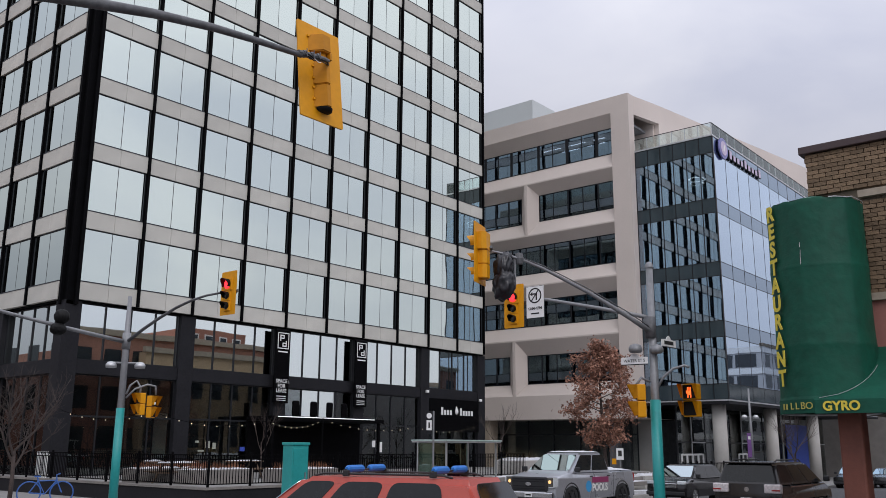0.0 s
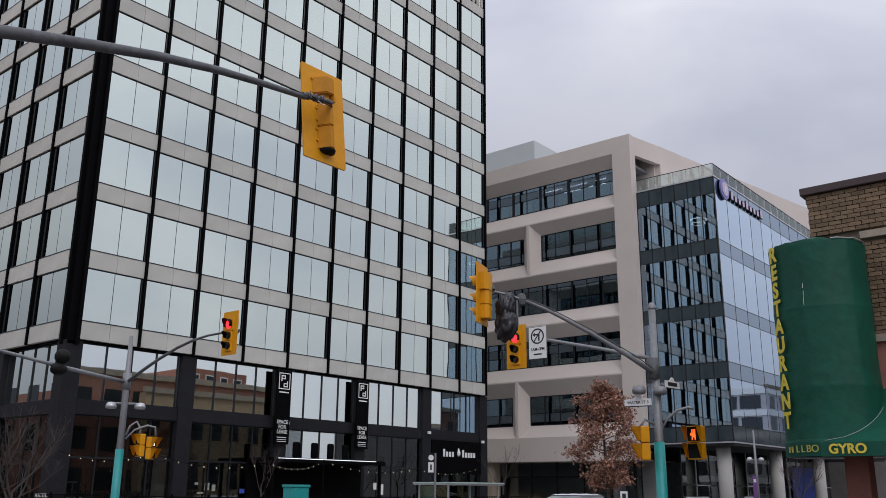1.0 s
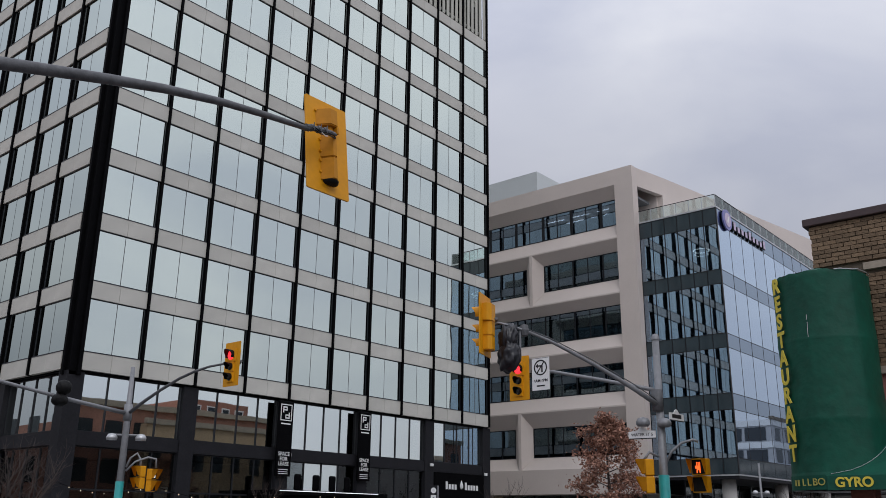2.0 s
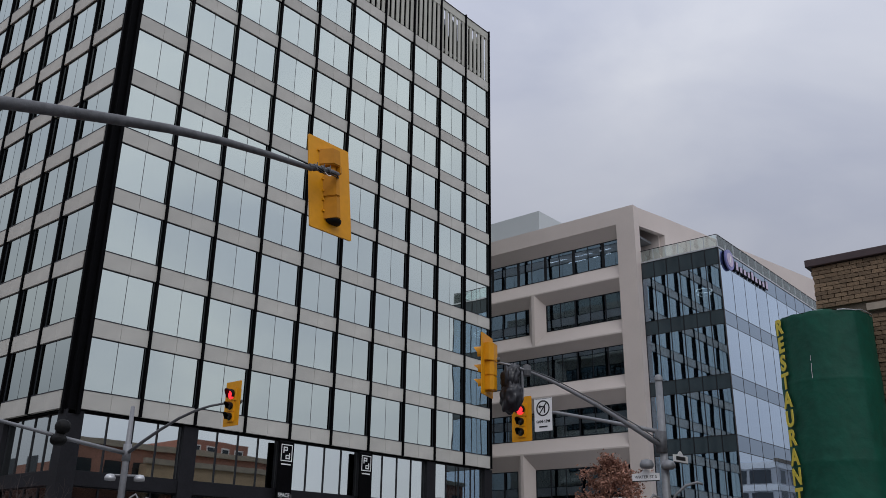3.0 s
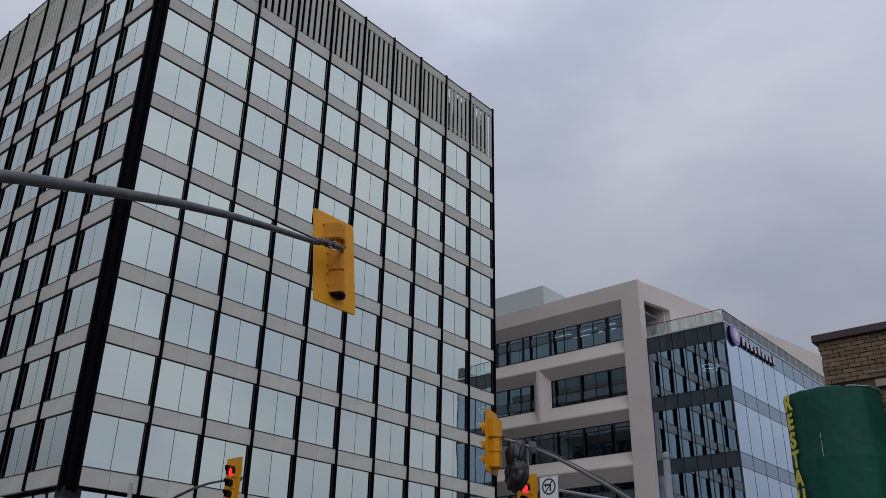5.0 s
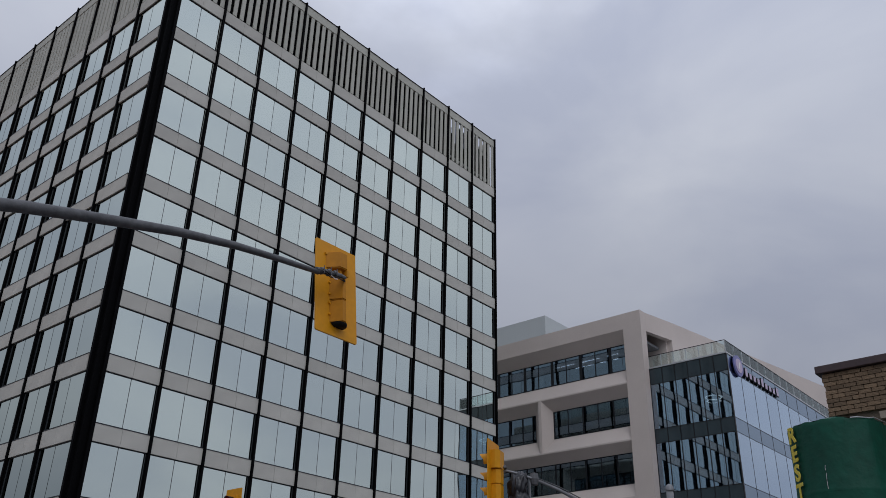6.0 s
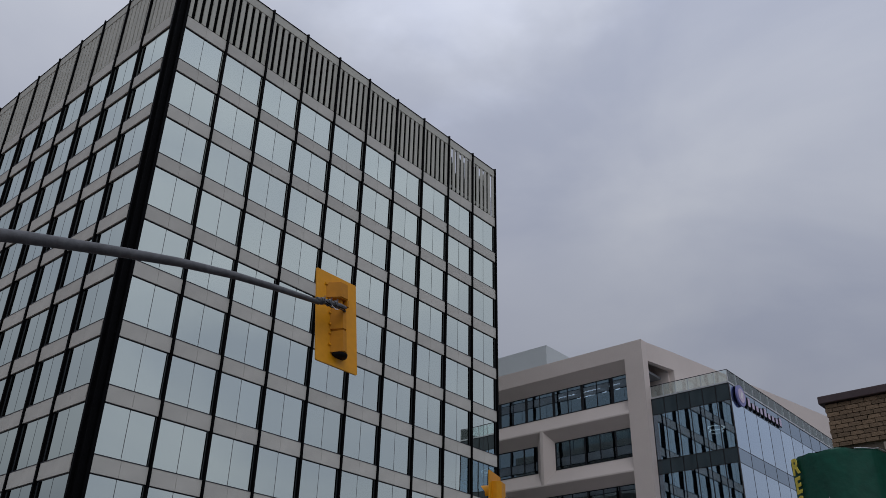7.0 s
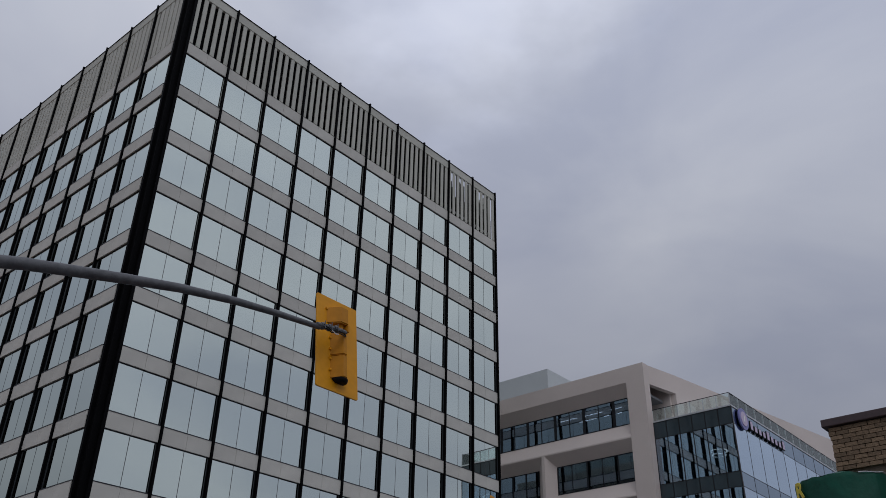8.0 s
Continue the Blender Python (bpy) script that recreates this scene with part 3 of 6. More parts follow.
# the upper storey runs on behind the glass wing
part("upper_wall", prism([(BX + 4.2, BY - 0.69), (BX + 33, BY - 5.6), (BX + 33, BY - 5.2), (BX + 4.2, BY - 0.2)], 25.4, 30.97), M_BEIGE, beige, "beige upper storey above the glass wing")
part("upper_lintel", prism([(BX + 0.9, BY), (BX + 4.2, BY - 0.69), (BX + 4.2, BY - 0.2), (BX + 0.9, BY + 0.4)], 29.3, 30.97), M_BEIGE, beige)
part("upper_recess", box(BX + 0.9, BX + 4.2, BY + 2.6, BY + 2.8, 25.4, 30.4), M_SPANGLASS, beige, "dark glazed wall set back behind the roof terrace")
part("recess_return", box(BX + 4.0, BX + 4.2, BY - 0.2, BY + 2.6, 25.4, 30.4), M_BEIGE, beige)
part("terrace_floor", box(BX + 0.9, BX + 4.2, BY - 0.1, BY + 2.6, 25.6, 25.75), M_CONCRETE, beige)
part("roof", prism([(BX + 0.05, BY + 0.6), (BX + 33, BY - 4.9), (BX + 33, 60), (BX + 0.05, 60)], 30.5, 30.7), M_CONCRETE, beige)
part("penthouse", box(67.0, 84.0, 44.3, 60.0, 30.7, 35.3), M_PENT, beige, "pale grey metal rooftop plant room")
# ground floor under the overhang
for k in range(10):
    y = 33.0 + k * 2.6
    bm = box(BX + 2.2, BX + 2.3, y, y + 0.08, fall(BX), 4.35)
    box(BX + 2.2, BX + 2.3, y + 0.08, y + 2.6, 3.1, 3.2, bm)
    f = part("shop_window", bm, M_FRAME, beige)
    part("pane", box(BX + 2.24, BX + 2.255, y + 0.08, y + 2.6, fall(BX), 4.35), M_SHOP, f)
part("shop_back_wall", box(BX + 4.2, BX + 4.4, 32.0, 60, -0.8, 4.35), M_CONCRETE, beige)
part("ground_pier", box(BX + 0.3, BX + 1.5, 46.2, 47.4, -0.8, 4.35), M_STONE, beige, "stone clad pier")

# ---- glass wing ----
WX, WY, WY1, WX1 = 62.76, 24.89, 31.48, 104.0
wing = thing("glass_office_wing", "blue glass curtain-wall office wing on round concrete columns", "office building", kind="structure")
LEVELS = ((25.88, 24.55), (20.87, 19.74), (15.89, 14.80), (11.40, 10.20), (6.75, 5.62))
for top, bot in LEVELS:
    part("floor_slab", box(WX + 0.16, WX1, WY + 0.16, WY1 + 4, bot + 0.25, top - 0.15), M_CEILING, wing)
STEP_W, STEP_S = (WY1 - WY) / 6, 2.45
for n in range(len(LEVELS) - 1):
    z1, z0 = LEVELS[n][1], LEVELS[n + 1][0]
    for k in range(6):
        ya = WY + k * STEP_W
        part("pane", box(WX, WX + 0.02, ya + 0.03, ya + STEP_W - 0.03, z0, z1), M_WINGGLASS, wing)
        part("spandrel_pane", box(WX, WX + 0.02, ya + 0.03, ya + STEP_W - 0.03, LEVELS[n][1] + 0.03, LEVELS[n][0] - 0.03), M_SPANGLASS, wing)
    for k in range(17):
        xa = WX + k * STEP_S
        part("pane", box(xa + 0.02, xa + STEP_S - 0.02, WY, WY + 0.02, z0, z1), M_BLUEGLASS, wing)
        part("spandrel_pane", box(xa + 0.02, xa + STEP_S - 0.02, WY + 0.002, WY + 0.02, LEVELS[n][1] + 0.03, LEVELS[n][0] - 0.03), M_BLUESPAN, wing)
for k in range(6):
    ya = WY + k * STEP_W
    part("spandrel_pane", box(WX, WX + 0.02, ya + 0.03, ya + STEP_W - 0.03, LEVELS[-1][1] + 0.03, LEVELS[-1][0] - 0.03), M_SPANGLASS, wing)
for k in range(17):
    xa = WX + k * STEP_S
    part("spandrel_pane", box(xa + 0.02, xa + STEP_S - 0.02, WY, WY + 0.02, LEVELS[-1][1] + 0.03, LEVELS[-1][0] - 0.03), M_SPANGLASS, wing)
for k in range(7):
    ya = WY + k * STEP_W
    part("mullion", box(WX - 0.03, WX + 0.14, ya - 0.03, ya + 0.03, 5.62, 25.88), M_FRAME, wing)
for k in range(1, 18):
    xa = WX + k * STEP_S
    part("mullion", box(xa - 0.02, xa + 0.02, WY - 0.012, WY + 0.12, 5.62, 25.88), M_FRAME, wing)
for top, bot in LEVELS:
    for z in (top, bot):
        part("transom", box(WX - 0.022, WX + 0.06, WY, WY1, z - 0.025, z + 0.025), M_FRAME, wing)
        part("transom", box(WX, WX1, WY - 0.01, WY + 0.06, z - 0.02, z + 0.02), M_FRAME, wing)
rnd = random.Random(5)
for n in range(len(LEVELS) - 1):
    z1, z0 = LEVELS[n][1], LEVELS[n + 1][0]
    # leaning dark rods, added to imitate the tower's mullions reflected in this glass
    for k in range(4):
        y = WY + 0.9 + k * 1.6
        lean = 0.35 if k % 2 else -0.15
        part("inner_column", tube([(WX + 1.2 + 0.4 * (k % 2), y, z0), (WX + 1.2 + 0.4 * (k % 2), y + lean, z1)], 0.09, 10), M_FRAME, wing, "dark leaning rod added to imitate mullion reflections in the glass")
    part("inner_wall", box(WX + 6.0, WX + 6.2, WY + 1, WY1 + 3, z0, z1), M_PENT, wing)
    part("ceiling_beam", box(WX + 0.5, WX + 5.5, WY + 2.6, WY + 2.9, z1 - 0.5, z1), M_CEILING, wing)
part("back_wall", box(WX + 7, WX1, WY + 6.0, WY + 6.2, 5.7, 25.7), M_ROOMSHADE, wing)
ring = bmesh.new()
for a in range(24):
    t0, t1 = 2 * math.pi * a / 24, 2 * math.pi * (a + 1) / 24
    quad(ring, *[(r * math.cos(t), r * math.sin(t), 0) for r, t in ((0.55, t0), (0.72, t0), (0.72, t1), (0.55, t1))])
for dz, sc in ((0, 1.0), (-0.3, 0.8)):
    rg = part("ring_lamp", ring.copy(), M_LIGHTRING, wing, "lit ring lamp under the ceiling")
    rg.matrix_basis = Matrix.Translation((WX + 1.6, 27.0, 23.1 + dz)) @ Matrix.Scale(sc, 4)
ring.free()
part("roof_deck", box(WX - 0.05, WX1, WY - 0.05, WY1 + 0.02, 25.90, 26.02), M_ALU, wing, "pale metal roof edge")
part("soffit", box(WX - 0.04, WX1, WY - 0.04, WY1 + 3, 5.30, 5.50), M_CHARCOAL, wing, "dark soffit over the ground floor")
part("soffit_edge", box(WX - 0.08, WX1, WY - 0.08, WY1 + 3, 5.504, 5.60), M_ALU, wing, "white metal edge under the glass")
for k in range(6):
    ya = WY + k * STEP_W
    part("rail_pane", box(WX, WX + 0.015, ya + 0.03, ya + STEP_W - 0.03, 26.05, 26.93), M_RAILGLASS, wing)
    part("rail_post", box(WX - 0.02, WX + 0.03, ya - 0.025, ya + 0.025, 26.02, 26.96), M_ALU, wing)
for k in range(26):
    xa = WX + k * 1.6
    part("rail_pane", box(xa + 0.03, xa + 1.57, WY, WY + 0.015, 26.05, 26.93), M_RAILGLASS, wing)
    part("rail_post", box(xa - 0.025, xa + 0.025, WY - 0.02, WY + 0.03, 26.02, 26.96), M_ALU, wing)
part("handrail", box(WX - 0.03, WX + 0.03, WY, WY1, 26.96, 27.0), M_FRAME, wing)
part("handrail", box(WX + 0.03, WX1, WY - 0.03, WY + 0.03, 26.96, 27.0), M_FRAME, wing)
for x, y in ((64.0, 26.2), (73.9, 25.9), (84.8, 25.9), (96.0, 25.9)):
    part("column", tube([(x, y, fall(x) - 0.1), (x, y, 5.3)], 0.52, 24), M_CONCRETE, wing, "round pale concrete column", smooth=True)
# recessed ground floor
for k in range(14):
    xa = WX + 1.0 + k * 2.6
    bm = box(xa, xa + 0.08, 29.5, 29.6, -1.0, 5.3)
    box(xa + 0.08, xa + 2.6, 29.5, 29.6, 2.5, 2.6, bm)
    f = part("shop_window", bm, M_ALU if k % 4 == 1 else M_FRAME, wing)
    part("pane", box(xa + 0.08, xa + 2.6, 29.54, 29.555, -1.0, 5.3), M_SHOP, f)
part("shop_back_wall", box(WX, WX1, 34.5, 34.8, -1.2, 5.3), M_LOBBY, wing)
for x0 in (64.2, 66.25, 75.6):
    dr = part("door", box(x0, x0 + 0.08, 29.38, 29.48, -0.7, 1.65), M_WHITE, wing, "white framed glass double door")
    for a in (0.9, 0.98, 1.88):
        part("stile", box(x0 + a, x0 + a + 0.08, 29.38, 29.48, -0.7, 1.65), M_WHITE, dr)
    for z in (-0.7, 1.55):
        part("door_rail", box(x0 + 0.08, x0 + 1.88, 29.385, 29.475, z, z + 0.14), M_WHITE, dr)
part("poster", box(88.0, 97.0, 29.40, 29.48, -0.6, 4.4), M_BLUEPAINT, wing, "large blue window graphic")

# round sign and bars of a company mark on the glass
mark = thing("facade_sign", "round lilac mark with a row of dark raised bars", "sign", at=(WX, WY - 0.12, 25.15))
M_MARK = mat("lilac_sign", (0.56, 0.47, 0.62), 0.4, bump=0)
M_MARKRIM = mat("blue_sign_rim", (0.20, 0.20, 0.45), 0.4, bump=0)
d0 = part("disc", lathe([(0.0, -0.06), (0.85, -0.06), (0.85, 0.06), (0.0, 0.06)], 28), M_MARKRIM, mark)
d0.matrix_basis = pose(1.7, -0.05, 0.1, 90)
d1 = part("disc_ring", lathe([(0.0, -0.02), (0.58, -0.02), (0.58, 0.02), (0.0, 0.02)], 24), M_MARK, mark)
d2 = part("disc_stroke", box(-0.10, 0.10, -0.30, 0.30, -0.01, 0.01, bevel=0.005), M_WHITE, mark)
d2.matrix_basis = pose(1.7, -0.165, 0.1, 90, 25)
d1.matrix_basis = pose(1.7, -0.13, 0.1, 90)
for k in range(9):
    part("letter_bar", box(3.0 + k * 0.8, 3.5 + k * 0.8, -0.05, 0.06, -0.42, 0.36 if k % 4 == 0 else 0.12, bevel=0.03), M_FRAME, mark)
    part("letter_face", box(3.04 + k * 0.8, 3.46 + k * 0.8, -0.062, -0.0505, -0.36, 0.31 if k % 4 == 0 else 0.07), M_MARK, mark, "pale lilac face of a raised bar")

# ---- brick corner restaurant ----
RX, RY = 15.38, 4.43
shop = thing("corner_restaurant", "two-storey brown brick corner restaurant with a dark metal roof cap", "restaurant building", kind="structure")
upper = part("upper_wall", box(RX + 0.05, 34.0, -9.0, RY - 0.05, 2.75, 7.21), M_MORTAR, shop, "brown brick upper wall")
part("roof_cap", box(RX - 0.09, 34.1, -9.0, RY + 0.09, 7.21, 7.35, bevel=0.015), M_CAP, shop, "dark brown metal roof cap")
part("ledge", box(RX - 0.07, RX + 0.05, -9.0, 3.62, 6.28, 6.40), M_STONE, shop, "pale stone string course")
part("ledge", box(RX - 0.07, RX + 0.05, -9.0, 3.62, 4.52, 4.64), M_STONE, shop, "pale stone sill course")
part("stucco_panel", box(RX + 0.0, RX + 0.05, -9.0, 3.9, 2.75, 4.52), M_ROSE, shop, "rose stucco panel")
part("ground_wall", prism([(RX + 0.2, -9.0), (RX + 0.2, 2.2), (18.9, 4.3), (33.9, 4.3), (33.9, -9.0)], 0.1, 2.75), M_ROOMSHADE, shop)
for k, (y0, y1) in enumerate(((2.95, 3.35), (2.3, 2.95))):
    f = part("shop_window", box(RX + 0.04, RX + 0.12, y1 - 0.07, y1, 0.15, 2.75), M_ALU, shop, "aluminium framed shop window")
    box_m = box(RX + 0.07, RX + 0.085, y0, y1 - 0.07, 0.15, 2.75)
    part("pane", box_m, M_SHOP, f)
part("shop_sill", box(RX + 0.02, RX + 0.14, -4.0, 3.35, 0.15, 0.5), M_CHARCOAL, shop)
brick_mesh = None
rnd = random.Random(11)
for c in range(34):
    z = 4.645 + c * 0.0755
    if 6.22 < z < 6.41:
        continue
    y = RY + (0.0 if c % 2 else 0.105)
    for k in range(8):
        y1 = min(RY + rnd.uniform(-0.02, 0.02), y - 0.215 * k)
        y0 = y - 0.215 * (k + 1) + 0.011
        if brick_mesh is None:
            brick_mesh = part("brick", box(0, 0.10, 0, 0.204, 0, 0.0645), M_BRICK, upper)
            ob = brick_mesh
        else:
            ob = new("brick", brick_mesh.data)
            ob.parent = upper
        ob.matrix_basis = pose(RX + rnd.uniform(-0.006, 0.008) - (0.02 if 6.40 < z else 0.0), y0, z, 0, 0, rnd.uniform(-1, 1)) @ Matrix.Diagonal((1, (y1 - y0) / 0.204, 1, 1))

awning = thing("round_awning", "tall rounded green vinyl awning with yellow letters over a restaurant corner", "awning")
CX, CY, CR = 14.90, 4.24, 0.765
RINGS = (6.10, 5.0, 3.75, 2.90)             # hoops of the frame, with the cloth drawn in between them
RIBS = (0, 55, 118, 177, 236, 285, 330)     # upright ribs, degrees


def cover_radius(deg, z):
    """The cloth sags a little between hoops and ribs, and puckers under the top hoop."""
    sag = 0.0
    for hi, lo in zip(RINGS, RINGS[1:]):
        if lo <= z <= hi:
            sag = 0.016 * math.sin(math.pi * (z - lo) / (hi - lo)) ** 0.6
    for a, b in zip(RIBS, RIBS[1:]):
        if a <= deg <= b:
            sag += 0.020 * math.sin(math.pi * (deg - a) / (b - a)) ** 0.7
    pucker = max(0.0, 1.0 - (6.10 - z) / 0.35)
    sag += 0.012 * pucker * (0.5 + 0.5 * math.sin(deg * 0.37) * math.sin(deg * 0.11 + 1.0))
    return CR * (0.985 if z > 6.09 else 1.0) - sag + (0.01 if z < 2.91 else 0.0)


levels = sorted({6.10, 6.06, 5.03, 5.0, 4.97, 3.78, 3.75, 3.72, 2.93, 2.90, 2.89, 2.68} | {2.95 + 0.07 * k for k in range(45)}, reverse=True)
bm = bmesh.new()
cols = []
for k in range(111):
    deg = 3.0 * k
    rise = 0.018 * math.sin(deg * 0.21) * math.sin(deg * 0.083)
    cols.append([bm.verts.new((CX + cover_radius(deg, z) * math.cos(radians(deg)), CY + cover_radius(deg, z) * math.sin(radians(deg)), z + (rise if z > 6.0 else 0.0))) for z in levels])
for a, b in zip(cols, cols[1:]):
    for n in range(len(levels) - 1):
        bm.faces.new((a[n], b[n], b[n + 1], a[n + 1]))
part("cover", bm, M_GREEN, awning, "green vinyl cover drawn over hoops and ribs", smooth=True)
part("top_piping", tube([(CX + 0.762 * math.cos(radians(a)), CY + 0.762 * math.sin(radians(a)), 6.102 + 0.018 * math.sin(a * 0.21) * math.sin(a * 0.083)) for a in range(214, 286, 8)], 0.009, 6), M_ALU, awning, "pale worn piping on the top edge")
for deg, z0, z1 in ((176.6, 5.02, 5.26), (176.9, 5.30, 5.38)):
    a = radians(deg)
    part("worn_crease", tube([(CX + (CR + 0.001) * math.cos(a), CY + (CR + 0.001) * math.sin(a), z0), (CX + (CR - 0.004) * math.cos(a), CY + (CR - 0.004) * math.sin(a), (z0 + z1) / 2), (CX + (CR - 0.006) * math.cos(a + 0.01), CY + (CR - 0.006) * math.sin(a + 0.01), z1)], 0.0035, 5), M_ALU, awning, "pale line worn into the vinyl")
bm = bmesh.new()
rim = [bm.verts.new((CX + CR * 0.97 * math.cos(a), CY + CR * 0.97 * math.sin(a), 6.10)) for a in (radians(330 * k / 11) for k in range(12))]
mid = bm.verts.new((CX, CY, 6.32))
for a, b in zip(rim, rim[1:]):
    bm.faces.new((a, b, mid))
part("top_cover", bm, M_GREEN, awning)
part("inner_frame", tube([(CX + (CR - 0.03) * math.cos(radians(a)), CY + (CR - 0.03) * math.sin(radians(a)), 2.70) for a in range(0, 331, 15)], 0.02, 6), M_ALU, awning, "pale tube rim under the awning")
# disc added inside the awning, in the colour used for interior shade
part("dark_lining", lathe([(0.0, 2.80), (CR - 0.05, 2.80)], 11, centre=(CX, CY, 0), sweep=radians(330)), M_ROOMSHADE, awning)


def on_awning(deg, z, out=0.012):
    a = radians(deg)
    n = Vector((math.cos(a), math.sin(a), 0))
    r = Vector((-math.sin(a), math.cos(a), 0))
    m = Matrix((r, Vector((0, 0, 1)), n)).transposed().to_4x4()
    m.translation = Vector((CX, CY, z)) + n * (CR * 1.0 + out)
    return m


for k, ch in enumerate("RESTAURANT"):
    words("letter", ch, 0.40, awning, on_awning(136, 5.95 - k * 0.302) @ Matrix.Diagonal((0.92, 0.88, 1, 1)), M_GOLD, 0.004, bold=0.014)
for k, ch in enumerate("LLBO"):
    words("letter", ch, 0.15, awning, on_awning(150 + k * 7.6, 2.79, 0.014), M_DULLGOLD, 0.004, bold=0.001)
for k in range(2):
    b = part("name_bar", box(-0.022, 0.022, -0.045, 0.045, 0, 0.006), M_DULLGOLD, awning)
    b.matrix_basis = on_awning(135 + k * 6.0, 2.79, 0.014)

shed = thing("shed_awning", "sloping green vinyl awning with yellow word on its valance", "awning")
bm = bmesh.new()
sec = [(RX - 0.02, 3.76), (RX - 0.65, 3.34), (14.11, 2.88), (14.10, 2.67), (14.13, 2.67), (14.14, 2.86), (RX - 0.62, 3.29), (RX - 0.02, 3.70)]
vs = [[bm.verts.new((x, y, z)) for x, z in sec] for y in (-5.0, -2.0, 0.5, 2.4, 4.25)]
for a, b in zip(vs, vs[1:]):
    for i in range(len(sec)):
        j = (i + 1) % len(sec)
        bm.faces.new((a[i], b[i], b[j], a[j]))
bm.faces.new(vs[0])
bm.faces.new(vs[-1][::-1])
part("cover", bm, M_GREEN, shed, "green vinyl cover")
seam = []
for k in range(11):
    z = 2.90 + 0.052 * k
    x = 14.11 + (z - 2.88) / 0.46 * (RX - 0.65 - 14.11) if z < 3.34 else RX - 0.65 + (z - 3.34) / 0.42 * 0.63
    seam.append((x - 0.012, CY - math.sqrt(max(0.0, CR * CR - (x - CX) ** 2)) - 0.004, z + 0.008))
part("seam_piping", tube(seam, 0.004, 6), M_ALU, shed, "pale seam where the awnings meet")
words("lettering", "GYRO", 0.195, shed, Matrix.Translation((14.090, 3.86, 2.775)) @ Euler((radians(90), 0, radians(-90))).to_matrix().to_4x4(), M_GOLD, 0.004, "yellow word on the valance", bold=0.006)
tagged(part("corner_pillar", box(14.67, 15.03, 3.74, 4.10, 0.12, 2.82, bevel=0.04), M_RUST), "red-brown painted pillar carrying the awning corner", "pillar")


# ---- traffic signals ----
def signal(name, label, at, facing, lit=True, s=1.0, plate=True, visor=M_VISOR, backs=None):
    """A three-lens signal head. facing: degrees clockwise from +y in which its lenses look. backs: z0, z1, half width, half ridge and depth of each faceted housing."""
    ob = thing(name, label, "traffic signal", "signal heads", at=at, turn=-facing)
    if plate:
        rim = []
        for sx, sz, a in ((1, 1, 0), (-1, 1, 90), (-1, -1, 180), (1, -1, 270)):
            for q in range(4):
                t = radians(a + q * 30)
                rim.append(((sx * 0.32 + 0.022 * math.cos(t)) * s, (0.012 + sz * 0.617 + 0.022 * math.sin(t)) * s))
        bp = part("backplate", prism(rim, -0.010, 0.010), M_YELLOW, ob, "yellow backplate")
        bp.matrix_basis = pose(0, 0, 0, 90)
    for k, (zc, w, h) in enumerate(((0.27, 0.20, 0.19), (-0.07, 0.145, 0.15), (-0.37, 0.145, 0.15))):
        sect = [(-w, 0.0), (-w, -0.11), (-w * 0.6, -0.19), (w * 0.6, -0.19), (w, -0.11), (w, 0.0), (w * 0.9, 0.06), (-w * 0.9, 0.06)]
        bm = prism([(x * s, y * s) for x, y in sect], (zc - h) * s, (zc + h - 0.006) * s)
        if backs:
            bm.free()
            z0, z1, half, ridge, deep = backs[k]
            bm = prism([(-half, -0.011), (-ridge, -deep), (ridge, -deep), (half, -0.011)], z0, z1)
        bmesh.ops.bevel(bm, geom=[e for e in bm.edges if abs(e.verts[0].co.z - e.verts[1].co.z) < 1e-5], offset=0.012 * s, segments=2, affect='EDGES')
        hs = part("housing", bm, M_HOUSING if backs else M_YELLOW, ob, "yellow signal housing")
        r = 0.14 * s if k == 0 else 0.105 * s
        le = part("lens", lathe([(0, 0.035), (r * 0.6, 0.03), (r, 0.0)], 20), M_REDLAMP if (k == 0 and lit) else M_DARKLENS, hs, "lit red lens" if (k == 0 and lit) else "unlit lens")
        le.matrix_basis = pose(0, 0.07 * s, zc * s, -90)
        bm = bmesh.new()
        n = 14
        a0, a1 = radians(-35), radians(215)
        ring = []
        for q in range(n + 1):
            a = a0 + (a1 - a0) * q / n
            low = 0.10 + 0.12 * max(0.0, math.sin(a))
            ring.append([bm.verts.new((rr * math.cos(a), yy, rr * math.sin(a))) for rr, yy in ((r * 1.08, 0.0), (r * 1.08, low * s), (r * 1.03, low * s), (r * 1.03, 0.0))])
        for p, q in zip(ring, ring[1:]):
            for i in range(4):
                bm.faces.new((p[i], p[(i + 1) % 4], q[(i + 1) % 4], q[i]))
        vi = part("visor", bm, visor, hs, smooth=False)
        vi.matrix_basis = pose(0, 0.06 * s, zc * s)
    return ob


def bracket(ob, pts, rad=0.035):
    part("bracket", tube(pts, rad, 8), M_ARM, ob, "steel mounting bracket")


